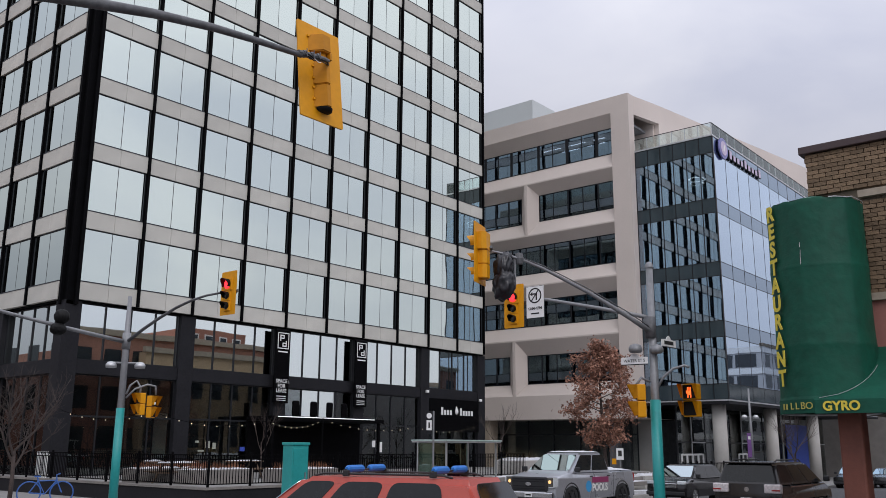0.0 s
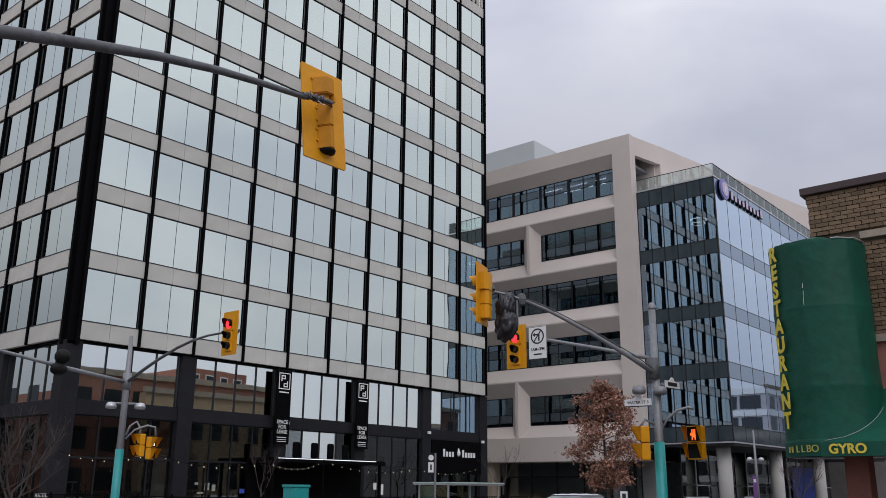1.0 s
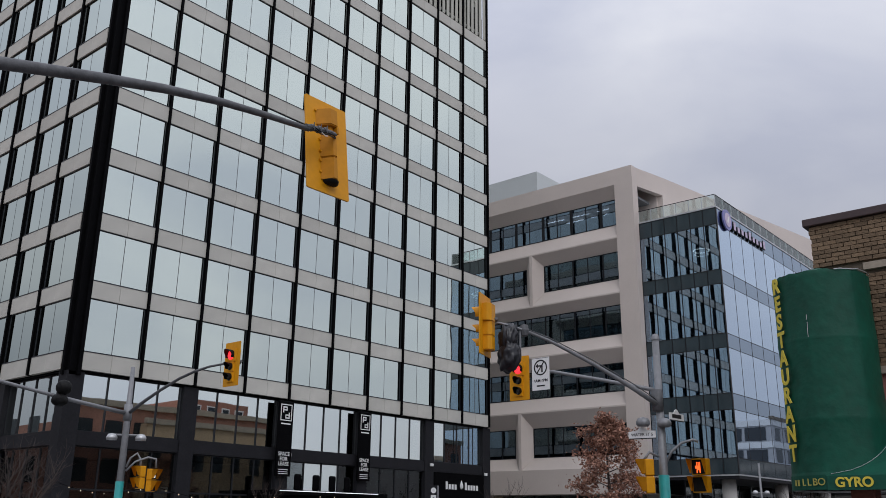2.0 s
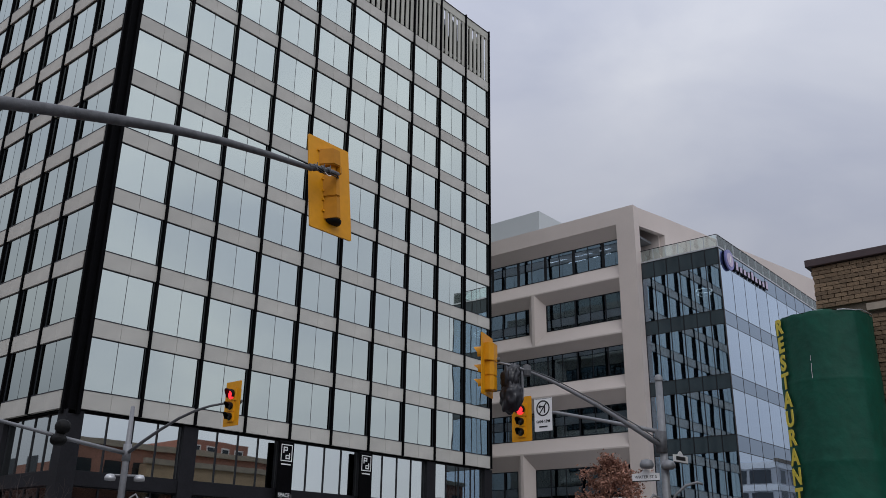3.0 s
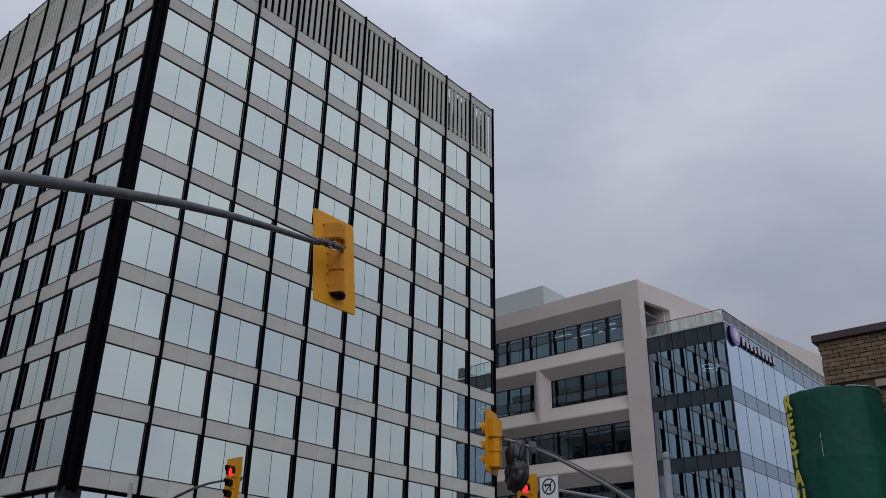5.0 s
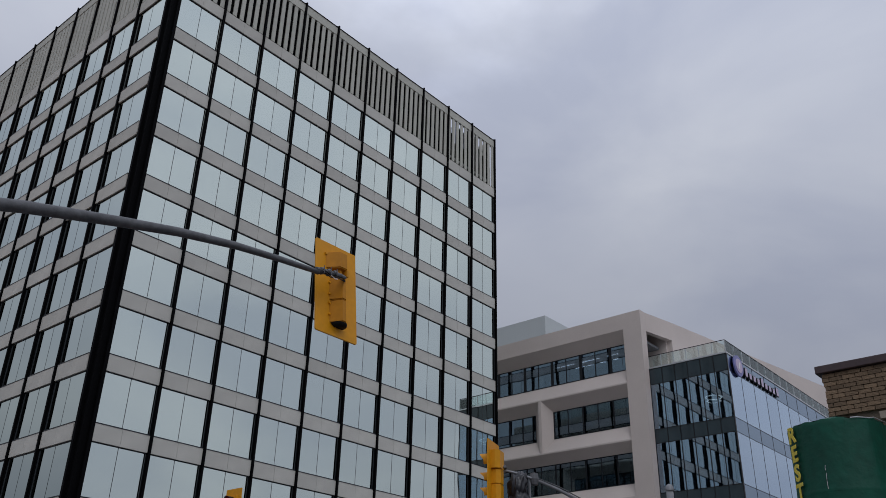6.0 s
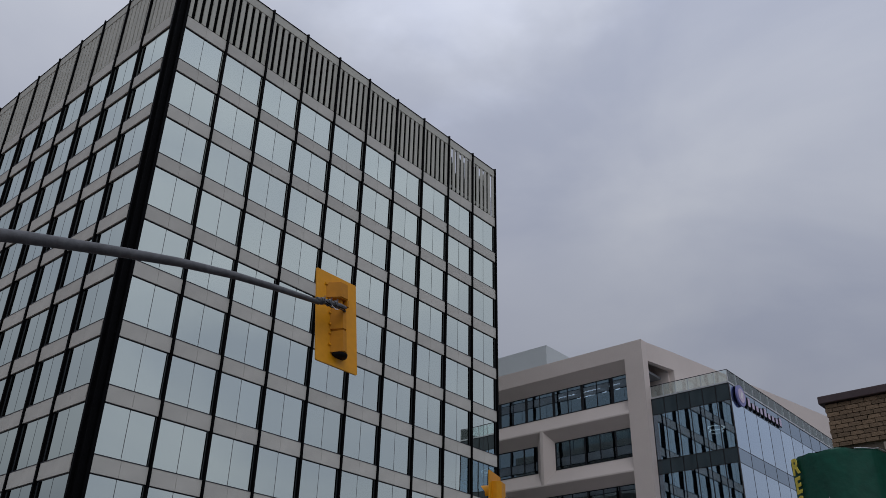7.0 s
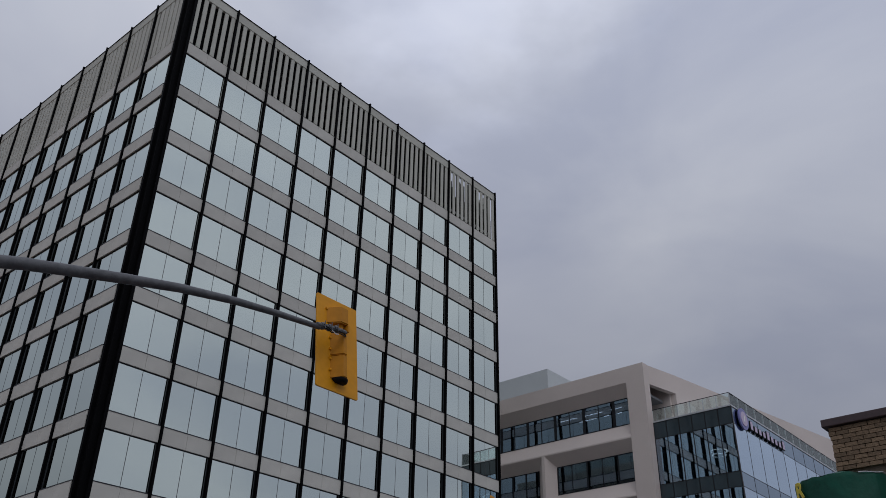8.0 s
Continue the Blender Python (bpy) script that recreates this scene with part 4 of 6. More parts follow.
def bagged(lobes, crumple, label):
    """A signal head wrapped in a tied black bag. lobes: centre and half-sizes of each bulge."""
    bm = bmesh.new()
    for k, (cx0, cz0, rx, ry, rz) in enumerate(lobes):
        made = bmesh.ops.create_icosphere(bm, subdivisions=4, radius=1.0)["verts"]
        for v in made:
            d = v.co.copy()
            # sharp folds running across the bag, and finer creases over them
            fold = abs(noise.noise(Vector((d.x * 2.0 + 7 * k, d.y * 2.0, d.z * 1.6 + 0.8 * d.x))))
            crease = abs(noise.noise(Vector((d.x * 5.0 + 3, d.y * 5.0, d.z * 3.6 + k))))
            n = crumple * (0.42 * fold - 0.11 * crease - 0.08)
            v.co = Vector((cx0 + d.x * rx * (1 + n), d.y * ry * (1 + n), cz0 + d.z * rz * (1 + n)))
    return tagged(part("bagged_signal", bm, M_BAG if crumple > 0.5 else M_VISOR, smooth=True), label, "covered signal")


near = signal("traffic_signal", "yellow signal head seen from the back on a curved mast arm", (6.645, 7.48, 6.55), 0, True, backs=((0.265, 0.495, 0.18, 0.0565, 0.15), (-0.167, 0.13, 0.12, 0.0285, 0.15), (-0.475, -0.173, 0.12, 0.0285, 0.15)))
near["label"] = "yellow traffic signal head turned away, back plate showing, on mast arm"
near.matrix_basis = pose(6.645, 7.48, 6.55, -6.5, 0, 0)
part("neck", prism([(-0.10, -0.011), (-0.02, -0.10), (0.02, -0.10), (0.10, -0.011)], 0.131, 0.264), M_HOUSING, near, "narrow neck between the housings")
part("hook", box(0.045, 0.075, -0.155, -0.06, 0.165, 0.263, bevel=0.006), M_HOUSING, near)
part("bracket", tube([(-0.56, -0.25, -0.005), (-0.34, -0.25, 0.03), (-0.12, -0.21, 0.09), (0.0, -0.155, 0.14), (0.045, -0.13, 0.155)], [0.034, 0.034, 0.030, 0.022, 0.012], 10), M_ARM, near, "steel mounting bracket")
for x, y, z in ((-0.47, -0.25, 0.01), (-0.36, -0.25, 0.028), (-0.25, -0.237, 0.055)):
    band = part("clamp", lathe([(0.034, -0.018), (0.046, -0.018), (0.046, 0.018), (0.034, 0.018)], 10), M_ARM, near, "dark clamp band")
    band.matrix_basis = pose(x, y, z, 0, 68, -8)
    part("clamp_bolt", tube([(x, y - 0.05, z - 0.05), (x, y - 0.05, z + 0.05)], 0.006, 6), M_ARM, near)
for dz in (0.0, 0.03):
    part("cable", tube([(-0.48, -0.29, -0.02 + dz), (-0.37, -0.30, -0.06 + dz), (-0.24, -0.28, -0.01 + dz), (-0.06, -0.20, 0.05 + dz), (0.04, -0.13, 0.10)], 0.007, 6), M_VISOR, near, "loose black cable")
part("pale_tie", tube([(-0.36, -0.30, -0.03), (-0.30, -0.305, -0.06), (-0.24, -0.28, -0.03)], 0.006, 6), M_WHITE, near, "pale cable tie")
part("drain", tube([(0.075, -0.05, 0.09), (0.08, -0.05, 0.06)], 0.012, 8), M_RUST, near)
part("lower_opening", lathe([(0.112, 0.0), (0.105, -0.028), (0.07, -0.045), (0.0, -0.048)], 16, centre=(0.0, -0.035, -0.476), start=math.pi, sweep=math.pi), M_VISOR, near, "dark rounded shell under the housing", smooth=True)
for z in (-0.36, -0.21, -0.08, 0.08, 0.47):
    part("latch", box(-0.142 if z < 0.3 else -0.20, -0.112 if z < 0.3 else -0.17, -0.03, -0.011, z - 0.012, z + 0.012), M_YELLOW, near)
mast = thing("mast_arm_pole", "weathered grey steel mast arm pole with a curved arm", "signal pole")
part("arm", tube([(0.95, 7.23, 5.30), (1.8, 7.23, 5.62), (2.67, 7.23, 5.90), (3.08, 7.23, 6.01), (3.62, 7.23, 6.15), (4.22, 7.23, 6.295), (4.91, 7.23, 6.42), (5.52, 7.23, 6.495), (6.13, 7.235, 6.555)],
                 [0.070, 0.064, 0.059, 0.056, 0.053, 0.048, 0.042, 0.037, 0.031], 16), M_ARM, mast, "weathered grey tapered arm", smooth=True)
part("pole", tube([(0.9, 7.23, 0.1), (0.9, 7.23, 6.2)], [0.13, 0.10], 16), M_GALV, mast, smooth=True)
part("teal_base", tube([(0.9, 7.23, 0.1), (0.9, 7.23, 3.0)], 0.142, 16), M_TEAL, mast, "teal painted lower pole", smooth=True)

# pole on the south-east corner, with two arms
K = 17.0 / 18.0


def k_at(x, y, z):
    return (x * K, y * K, (z - 2.15) * K + 2.15)


ax, ay, _ = k_at(16.17, 7.91, 0)
pole_a = thing("signal_pole", "grey steel signal pole with a teal painted base", "signal pole", "signal poles")
part("pole", tube([(ax, ay, 0.1), (ax, ay, k_at(0, 0, 5.80)[2])], [0.094, 0.066], 18), M_GALV, pole_a, "galvanised pole", smooth=True)
part("cap", lathe([(0.0, 0.07), (0.05, 0.05), (0.078, 0.0), (0.078, -0.06)], 16, centre=(ax, ay, k_at(0, 0, 5.80)[2])), M_GALV, pole_a, smooth=True)
part("teal_base", tube([(ax, ay, 0.1), (ax, ay, k_at(0, 0, 3.07)[2])], [0.106, 0.099], 18), M_TEAL, pole_a, "teal painted lower pole", smooth=True)
part("arm", tube([k_at(*p) for p in ((16.05, 7.92, 4.44), (15.70, 8.15, 4.68), (15.36, 8.38, 4.90), (14.97, 8.66, 5.15), (14.58, 8.94, 5.37), (14.2, 9.2, 5.57), (13.91, 9.42, 5.70), (13.5, 9.62, 5.80), (13.14, 9.85, 5.86))],
                 [0.050, 0.046, 0.042, 0.038, 0.034, 0.030, 0.026, 0.022, 0.019], 12), M_GALV, pole_a, "curved steel mast arm", smooth=True)
part("conduit", tube([k_at(*p) for p in ((16.02, 7.90, 4.52), (15.66, 8.13, 4.77), (14.93, 8.64, 5.22), (14.18, 9.18, 5.62), (13.8, 9.47, 5.77))], 0.010, 6), M_ARM, pole_a, "thin dark conduit along the arm", smooth=True)
part("arm_collar", tube([k_at(16.13, 7.93, 4.30), k_at(16.13, 7.93, 4.72)], 0.105, 16), M_ARM, pole_a, "dark arm collar", smooth=True)
part("arm", tube([k_at(*p) for p in ((16.17, 8.0, 4.73), (16.17, 9.1, 5.02), (16.17, 10.37, 5.33), (16.17, 10.95, 5.40))], [0.042, 0.038, 0.034, 0.031], 12), M_GALV, pole_a, "straight galvanised arm", smooth=True)
part("pipe", tube([k_at(13.72, 9.55, 5.75), k_at(13.72, 9.55, 5.2)], 0.022, 8), M_GALV, pole_a)
part("clamp", lathe([(0, -0.12), (0.07, -0.1), (0.09, 0), (0.07, 0.1), (0, 0.12)], 10, centre=k_at(13.80, 9.50, 5.74)), M_ARM, pole_a)
for p in ((16.07, 8.11, 4.09), (16.21, 7.83, 4.07)):
    q = Vector(k_at(*p)) + Vector((-0.10, 0.0, 0.0))
    q = q + (q - Vector((ax - 0.1, ay, q.z))) * 0.3
    part("globe_camera", lathe([(0, -0.09), (0.10, -0.085), (0.13, -0.05), (0.13, 0.0), (0.10, 0.06), (0.0, 0.09)], 16, centre=q), M_GALV, pole_a, "grey rounded camera housing", smooth=True)
sa = signal("traffic_signal", "yellow traffic signal head seen from its side on a mast arm", k_at(13.06, 9.905, 5.755), -18, False, 0.87, True, M_YELLOW)
bracket(sa, [(-0.1, -0.25, 0.1), (0.0, -0.22, 0.08)], 0.03)
sb = signal("traffic_signal", "yellow traffic signal head with its red lamp lit", k_at(16.10, 11.24, 5.25), -90, True, 0.73)
bracket(sb, [(0.0, -0.2, 0.05), (-0.3, -0.06, 0.06)], 0.03)
bagged(((-0.06, 0.17, 0.17, 0.17, 0.29), (0.04, -0.14, 0.21, 0.20, 0.30)), 1.0, "signal head wrapped in a crumpled black plastic bag").matrix_basis = pose(*k_at(13.50, 9.66, 5.36), 0, 14, -70)

sign = thing("no_left_turn_sign", "white no-left-turn sign with black arrow, hung on a signal arm", "traffic sign", at=k_at(16.09, 10.66, 5.315), turn=-90)
part("plate", box(-0.215, 0.215, -0.005, 0.005, -0.35, 0.33, bevel=0.0), M_WHITE, sign)
part("border", box(-0.205, 0.205, -0.0075, -0.0055, 0.315, 0.322), M_BLACKINK, sign)
bm = lathe([(0.135, 0.0), (0.165, 0.0), (0.165, 0.003), (0.135, 0.003)], 28)
rg = part("ring", bm, M_BLACKINK, sign)
rg.matrix_basis = pose(0, -0.006, 0.12, 90)
bm = box(0.02, 0.055, -0.009, -0.006, 0.02, 0.17)
box(-0.06, 0.02, -0.009, -0.006, 0.14, 0.17, bm)
bm.faces.new([bm.verts.new(p) for p in ((-0.06, -0.009, 0.205), (-0.12, -0.009, 0.155), (-0.06, -0.009, 0.105))])
part("arrow", bm, M_BLACKINK, sign)
sl = part("slash", box(-0.155, 0.155, -0.011, -0.008, -0.012, 0.012), M_BLACKINK, sign)
sl.matrix_basis = pose(0, 0, 0.12, 0, -52, 0)
words("lettering", "6AM-6PM", 0.085, sign, pose(0, -0.007, -0.155, 90), M_BLACKINK, 0.002, bold=0.002)
for z0, z1, w in ((-0.275, -0.245, 0.10),):
    part("text_bar", box(-w, w, -0.008, -0.0055, z0, z1), M_BLACKINK, sign)
for nm, p, turn, w, txt in (("street_sign", k_at(16.0, 8.24, 3.85), -84, 0.265, "WATER ST S"), ("street_sign", k_at(16.50, 7.72, 4.21), -4, 0.265, "")):
    st = thing(nm, "white street name plate with a crest on a signal pole", "street sign", "street signs", at=p, turn=turn)
    bm = prism([(-w, -0.075), (w, -0.075), (w, 0.06), (w * 0.35, 0.07), (w * 0.2, 0.12), (0, 0.14), (-w * 0.2, 0.12), (-w * 0.35, 0.07), (-w, 0.06)], -0.006, 0.006)
    pl = part("plate", bm, M_WHITE, st)
    pl.matrix_basis = pose(0, 0, 0, 90)
    part("edge_bar", box(-w, w, -0.009, -0.0065, -0.085, -0.066), M_BLACKINK, st)
    if txt:
        words("lettering", txt, 0.078, st, pose(0, -0.008, -0.005, 90), M_BLACKINK, 0.002)
    else:
        part("text_bar", box(-0.17, 0.17, -0.009, -0.0065, -0.03, 0.04), M_BLACKINK, st)


def walk_signal(at, facing, lamp, label):
    """A two-part pedestrian signal. facing: degrees clockwise from +y."""
    ob = thing("pedestrian_signal", label, "pedestrian signal", "pedestrian signals", at=at, turn=-facing)
    for k, zc in enumerate((0.155, -0.155)):
        h = part("housing", box(-0.155, 0.155, -0.16, 0.0, zc - 0.148, zc + 0.148, bevel=0.02), M_YELLOW, ob, "yellow housing")
        bm = bmesh.new()
        for a, b in (((-0.155, 0.145), (0.155, 0.145)), ((-0.155, -0.11), (-0.155, 0.145)), ((0.155, -0.11), (0.155, 0.145))):
            lo = 0.05
            q = [(a[0], 0, a[1]), (b[0], 0, b[1]), (b[0], 0.17 if b[1] > 0 else lo, b[1]), (a[0], 0.17 if a[1] > 0 else lo, a[1])]
            f = bm.faces.new([bm.verts.new(p) for p in q])
        bmesh.ops.solidify(bm, geom=bm.faces[:], thickness=0.008)
        v = part("visor", bm, M_YELLOW, h)
        v.matrix_basis = pose(0, 0, zc)
        part("face", box(-0.13, 0.13, 0.001, 0.006, zc - 0.125, zc + 0.125), M_VISOR, h)
        if k == 0 and lamp == "hand":
            bm = box(-0.045, 0.03, 0.007, 0.012, zc - 0.06, zc + 0.01)
            box(-0.045, -0.025, 0.007, 0.012, zc - 0.11, zc - 0.06, bm)
            box(0.015, 0.035, 0.007, 0.012, zc - 0.11, zc - 0.06, bm)
            for i in range(3):
                box(-0.045 + i * 0.03, -0.028 + i * 0.03, 0.007, 0.012, zc + 0.01, zc + 0.085, bm)
            box(0.035, 0.06, 0.007, 0.012, zc - 0.03, zc + 0.02, bm)
            part("hand_symbol", bm, M_HAND, h, "lit orange hand symbol")
        if k == 0 and lamp == "walk":
            bm = box(-0.02, 0.02, 0.007, 0.012, zc - 0.02, zc + 0.05)
            box(-0.05, -0.02, 0.007, 0.012, zc - 0.09, zc - 0.02, bm)
            box(0.02, 0.045, 0.007, 0.012, zc - 0.09, zc - 0.02, bm)
            box(-0.015, 0.015, 0.007, 0.012, zc + 0.06, zc + 0.09, bm)
            part("walk_symbol", bm, M_WALKMAN, h, "lit white walking symbol")
    return ob


walk_signal(k_at(15.86, 8.15, 3.04), -30, "", "yellow pedestrian signal housing seen from the back on a pole")
walk_signal(k_at(16.46, 7.32, 3.06), -82, "hand", "yellow pedestrian signal with a lit orange hand")
part("signal_arm", tube([k_at(16.2, 7.86, 3.30), k_at(16.25, 7.75, 3.52), k_at(16.34, 7.58, 3.68), k_at(16.44, 7.38, 3.74), k_at(16.47, 7.29, 3.70)], 0.025, 8), M_GALV, pole_a, "curved pipe to the pedestrian signal", smooth=True)
part("signal_arm", tube([k_at(16.1, 7.97, 3.42), k_at(15.95, 8.08, 3.50), k_at(15.85, 8.14, 3.36)], 0.025, 8), M_GALV, pole_a, smooth=True)

# pole on the north-east corner, with two arms
cx, cy = 13.14, 22.43
pole_c = thing("signal_pole", "grey steel signal pole with a teal painted base", "signal pole", "signal poles")
part("pole", tube([(cx, cy, 0.1), (cx, cy, 4.6), (cx, cy, 6.24)], [0.108, 0.088, 0.055], 16), M_GALV, pole_c, "galvanised pole", smooth=True)
part("teal_base", tube([(cx, cy, 0.1), (cx, cy, 3.12)], [0.122, 0.112], 16), M_TEAL, pole_c, "teal painted lower pole", smooth=True)
part("arm", tube([(cx, 22.32, 4.98), (cx, 21.6, 5.25), (cx, 20.93, 5.47), (cx, 20.1, 5.70), (cx, 19.41, 5.83), (cx, 18.8, 5.89), (cx, 17.95, 5.90)], [0.050, 0.046, 0.042, 0.038, 0.034, 0.030, 0.027], 10), M_ARM, pole_c, "curved steel mast arm", smooth=True)
part("arm", tube([(13.1, cy, 4.95), (11.89, cy, 5.09), (11.02, cy, 5.20), (9.3, cy, 5.44), (8.4, cy, 5.52)], [0.062, 0.057, 0.052, 0.045, 0.040], 10), M_GALV, pole_c, "long galvanised mast arm", smooth=True)
part("collar", tube([(cx, cy, 4.75), (cx, cy, 5.2)], 0.12, 12), M_GALV, pole_c, smooth=True)
for dx, dy in ((-0.28, 0.20), (0.34, -0.24)):
    part("globe_camera", lathe([(0, -0.08), (0.14, -0.08), (0.15, 0.0), (0.10, 0.08), (0.0, 0.10)], 14, centre=(cx + dx, cy + dy, 4.30)), M_ALU, pole_c, "pale rounded camera housing", smooth=True)
part("cross_pipe", tube([(cx - 0.28, cy + 0.2, 4.36), (cx + 0.34, cy - 0.24, 4.36)], 0.03, 8), M_GALV, pole_c)
sc = signal("traffic_signal", "yellow traffic signal head with its red lamp lit", (cx - 0.02, 17.84, 5.84), -90, True, 0.86)
bracket(sc, [(0.0, -0.22, 0.05), (-0.3, -0.05, 0.06)], 0.03)
bagged(((0.03, 0.17, 0.20, 0.19, 0.20), (-0.03, -0.16, 0.21, 0.20, 0.17)), 0.3, "signal head tied up in a smooth black bag").matrix_basis = pose(11.12, cy - 0.12, 5.25, 0, 0, -27)
walk_signal((13.52, 22.20, 3.24), -78, "", "yellow pedestrian signal housing seen from the back on a pole")
walk_signal((13.90, 22.0, 3.17), 145, "walk", "yellow pedestrian signal with a lit white walking symbol")
part("signal_arm", tube([(13.2, 22.3, 3.5), (13.3, 22.3, 3.75), (13.45, 22.23, 3.88), (13.55, 22.18, 3.70), (13.55, 22.18, 3.5)], 0.03, 8), M_GALV, pole_c, "curved pipe to the pedestrian signal", smooth=True)
part("signal_arm", tube([(13.2, 22.3, 3.4), (13.4, 22.2, 3.65), (13.7, 22.08, 3.78), (13.9, 22.0, 3.74), (13.92, 21.98, 3.5)], 0.03, 8), M_GALV, pole_c, "curved pipe to the pedestrian signal", smooth=True)

# ---- vehicles ----
M_TYRE = mat("tyre_rubber", (0.015, 0.015, 0.016), 0.8, bump=0.1)
M_RIM = mat("alloy_rim", (0.35, 0.36, 0.37), 0.35, metal=0.8, bump=0)
M_HEADLAMP = mat("headlamp_lens", (0.65, 0.68, 0.70), 0.1, vary=0.2, grain=30, bump=0)
M_TAILLAMP = mat("tail_lamp_lens", (0.35, 0.02, 0.02), 0.15, vary=0.2, bump=0)
M_CLEARLAMP = mat("clear_tail_lamp", (0.72, 0.66, 0.66), 0.15, vary=0.3, grain=20, bump=0)
M_PLASTIC = mat("black_trim", (0.02, 0.02, 0.022), 0.55, bump=0.05)
M_CHROME = mat("chrome_trim", (0.6, 0.61, 0.63), 0.15, metal=1.0, vary=0.05, bump=0)
M_DASHLIGHT = glow("daytime_lamp", (1.0, 0.58, 0.22), 0.7)


def paint(name, color, rough=0.25, metal=0.3):
    m = mat(name, color, rough, metal, vary=0.08, stain=1.5, bump=0)
    m.node_tree.nodes["Principled BSDF"].inputs["Coat Weight"].default_value = 0.4
    m.node_tree.nodes["Principled BSDF"].inputs["Coat Roughness"].default_value = 0.12
    return m


def arch(xc, r, z, n=8):
    return [(xc + r * math.cos(math.pi * k / n), z + r * math.sin(math.pi * k / n)) for k in range(n + 1)]


def vehicle(name, label, category, at, heading, length, width, belt, roof, nose, hood, cab, wheels, wheel_r, body_paint, tail=None, pillars=(0.5,), bed=None, post=0.018, soft_corner=0.045, lift=0.28, nose_round=0.20, side_start=0.04, rims=None):
    """A car: x forward from its tail. cab: belt rear, roof rear, roof front, belt front. wheels: the two axles. heading: degrees clockwise from +y."""
    ob = thing(name, label, category, at=at, turn=90 - heading)
    L, W, cl = length, width / 2, 0.28
    back = tail if tail else belt
    low = [(0.06, 0.42), (0.0, 0.62), (0.03, back - 0.25), (0.05, back)]
    top = [(cab[0], belt)] if bed is None else [(bed, back), (bed + 0.01, belt), (cab[0], belt)]
    front = [(cab[3], belt), (cab[3] + 0.25, hood), (L - 0.35, hood - 0.10), (L - 0.08, nose), (L - 0.01, nose - 0.22), (L, 0.52), (L - 0.06, 0.32), (L - 0.15, cl)]
    under = arch(wheels[1], wheel_r * 1.18, lift) + arch(wheels[0], wheel_r * 1.18, lift)
    outline = low + top + front + under + [(0.18, cl)]
    bm = bmesh.new()
    rings = []
    for f in (-1.0, -0.965, -0.88, -0.6, 0.0, 0.6, 0.88, 0.965, 1.0):
        a, row = abs(f), []
        for x, z in outline:
            # nose and tail curve back towards the corners, bonnet and flanks round over
            if x > L - 0.9:
                x -= nose_round * a ** 3 * (x - L + 0.9) / 0.9
            if x < 0.5:
                x += 0.10 * a ** 3 * (0.5 - x) / 0.5
            side = W * f * (0.955 if z > belt - 0.06 else 1.0 - 0.05 * max(0.0, (0.55 - z) / 0.3))
            if z > belt - 0.45:
                z -= 0.015 * a * a + 0.05 * a ** 14
            row.append(bm.verts.new((x, side, z)))
        rings.append(row)
    n = len(outline)
    for tri in geometry.tessellate_polygon([[Vector((x, z, 0)) for x, z in outline]]):
        bm.faces.new([rings[0][i] for i in tri])
        bm.faces.new([rings[-1][i] for i in tri[::-1]])
    for a, b in zip(rings, rings[1:]):
        for i in range(n):
            bm.faces.new((a[i], b[i], b[(i + 1) % n], a[(i + 1) % n]))
    body = part("body", bm, body_paint, ob, smooth=True)
    body.data.set_sharp_from_angle(angle=radians(38))
    # cabin
    wb, wt = W * 0.94, W * 0.74
    corner = {}
    bm = bmesh.new()
    for key, x, y, z in (("b0", cab[0], wb, belt - 0.02), ("b1", cab[3], wb, belt - 0.02), ("t0", cab[1], wt, roof - 0.03), ("t1", cab[2], wt, roof - 0.03)):
        for sgn, tag in ((1, "l"), (-1, "r")):
            corner[key + tag] = Vector((x, sgn * y, z))
    vv = {k: bm.verts.new(p) for k, p in corner.items()}
    for q in (("b0l", "b1l", "t1l", "t0l"), ("b1r", "b0r", "t0r", "t1r"), ("b0r", "b0l", "t0l", "t0r"), ("b1l", "b1r", "t1r", "t1l"), ("t0l", "t1l", "t1r", "t0r"), ("b0l", "b0r", "b1r", "b1l")):
        bm.faces.new([vv[k] for k in q])
    bmesh.ops.bevel(bm, geom=[e for e in bm.edges if max(e.verts[0].co.z, e.verts[1].co.z) > belt + 0.1], offset=0.10, segments=4, affect='EDGES')
    shell = part("cabin", bm, body_paint, ob, smooth=True)
    shell.data.set_sharp_from_angle(angle=radians(38))

    def pane(nm, q, u0, u1, v0, v1, out):
        p00, p10, p11, p01 = [corner[k] for k in q]
        nrm = (p10 - p00).cross(p01 - p00).normalized() * -out
        pts = []
        for u, v in ((u0, v0), (u1, v0), (u1, v1), (u0, v1)):
            pts.append((p00 * (1 - u) + p10 * u) * (1 - v) + (p01 * (1 - u) + p11 * u) * v)
        rounded = []
        for k in range(4):
            a, b, c = pts[k - 1], pts[k], pts[(k + 1) % 4]
            p, q2 = b + (a - b).normalized() * soft_corner * 1.6, b + (c - b).normalized() * soft_corner * 1.6
            for f in (0.0, 0.25, 0.5, 0.75, 1.0):
                rounded.append(p * (1 - f) ** 2 + b * 2 * f * (1 - f) + q2 * f * f)
        m = bmesh.new()
        vs = [m.verts.new(p + nrm) for p in rounded]
        back_vs = [m.verts.new(p - nrm * 0.4) for p in rounded]
        m.faces.new(vs)
        for k in range(len(vs)):
            k2 = (k + 1) % len(vs)
            m.faces.new((vs[k], vs[k2], back_vs[k2], back_vs[k]))
        part(nm, m, M_SCREEN if nm == "windscreen" else M_PANE, ob, "sky-reflecting windscreen" if nm == "windscreen" else "dark tinted glass")
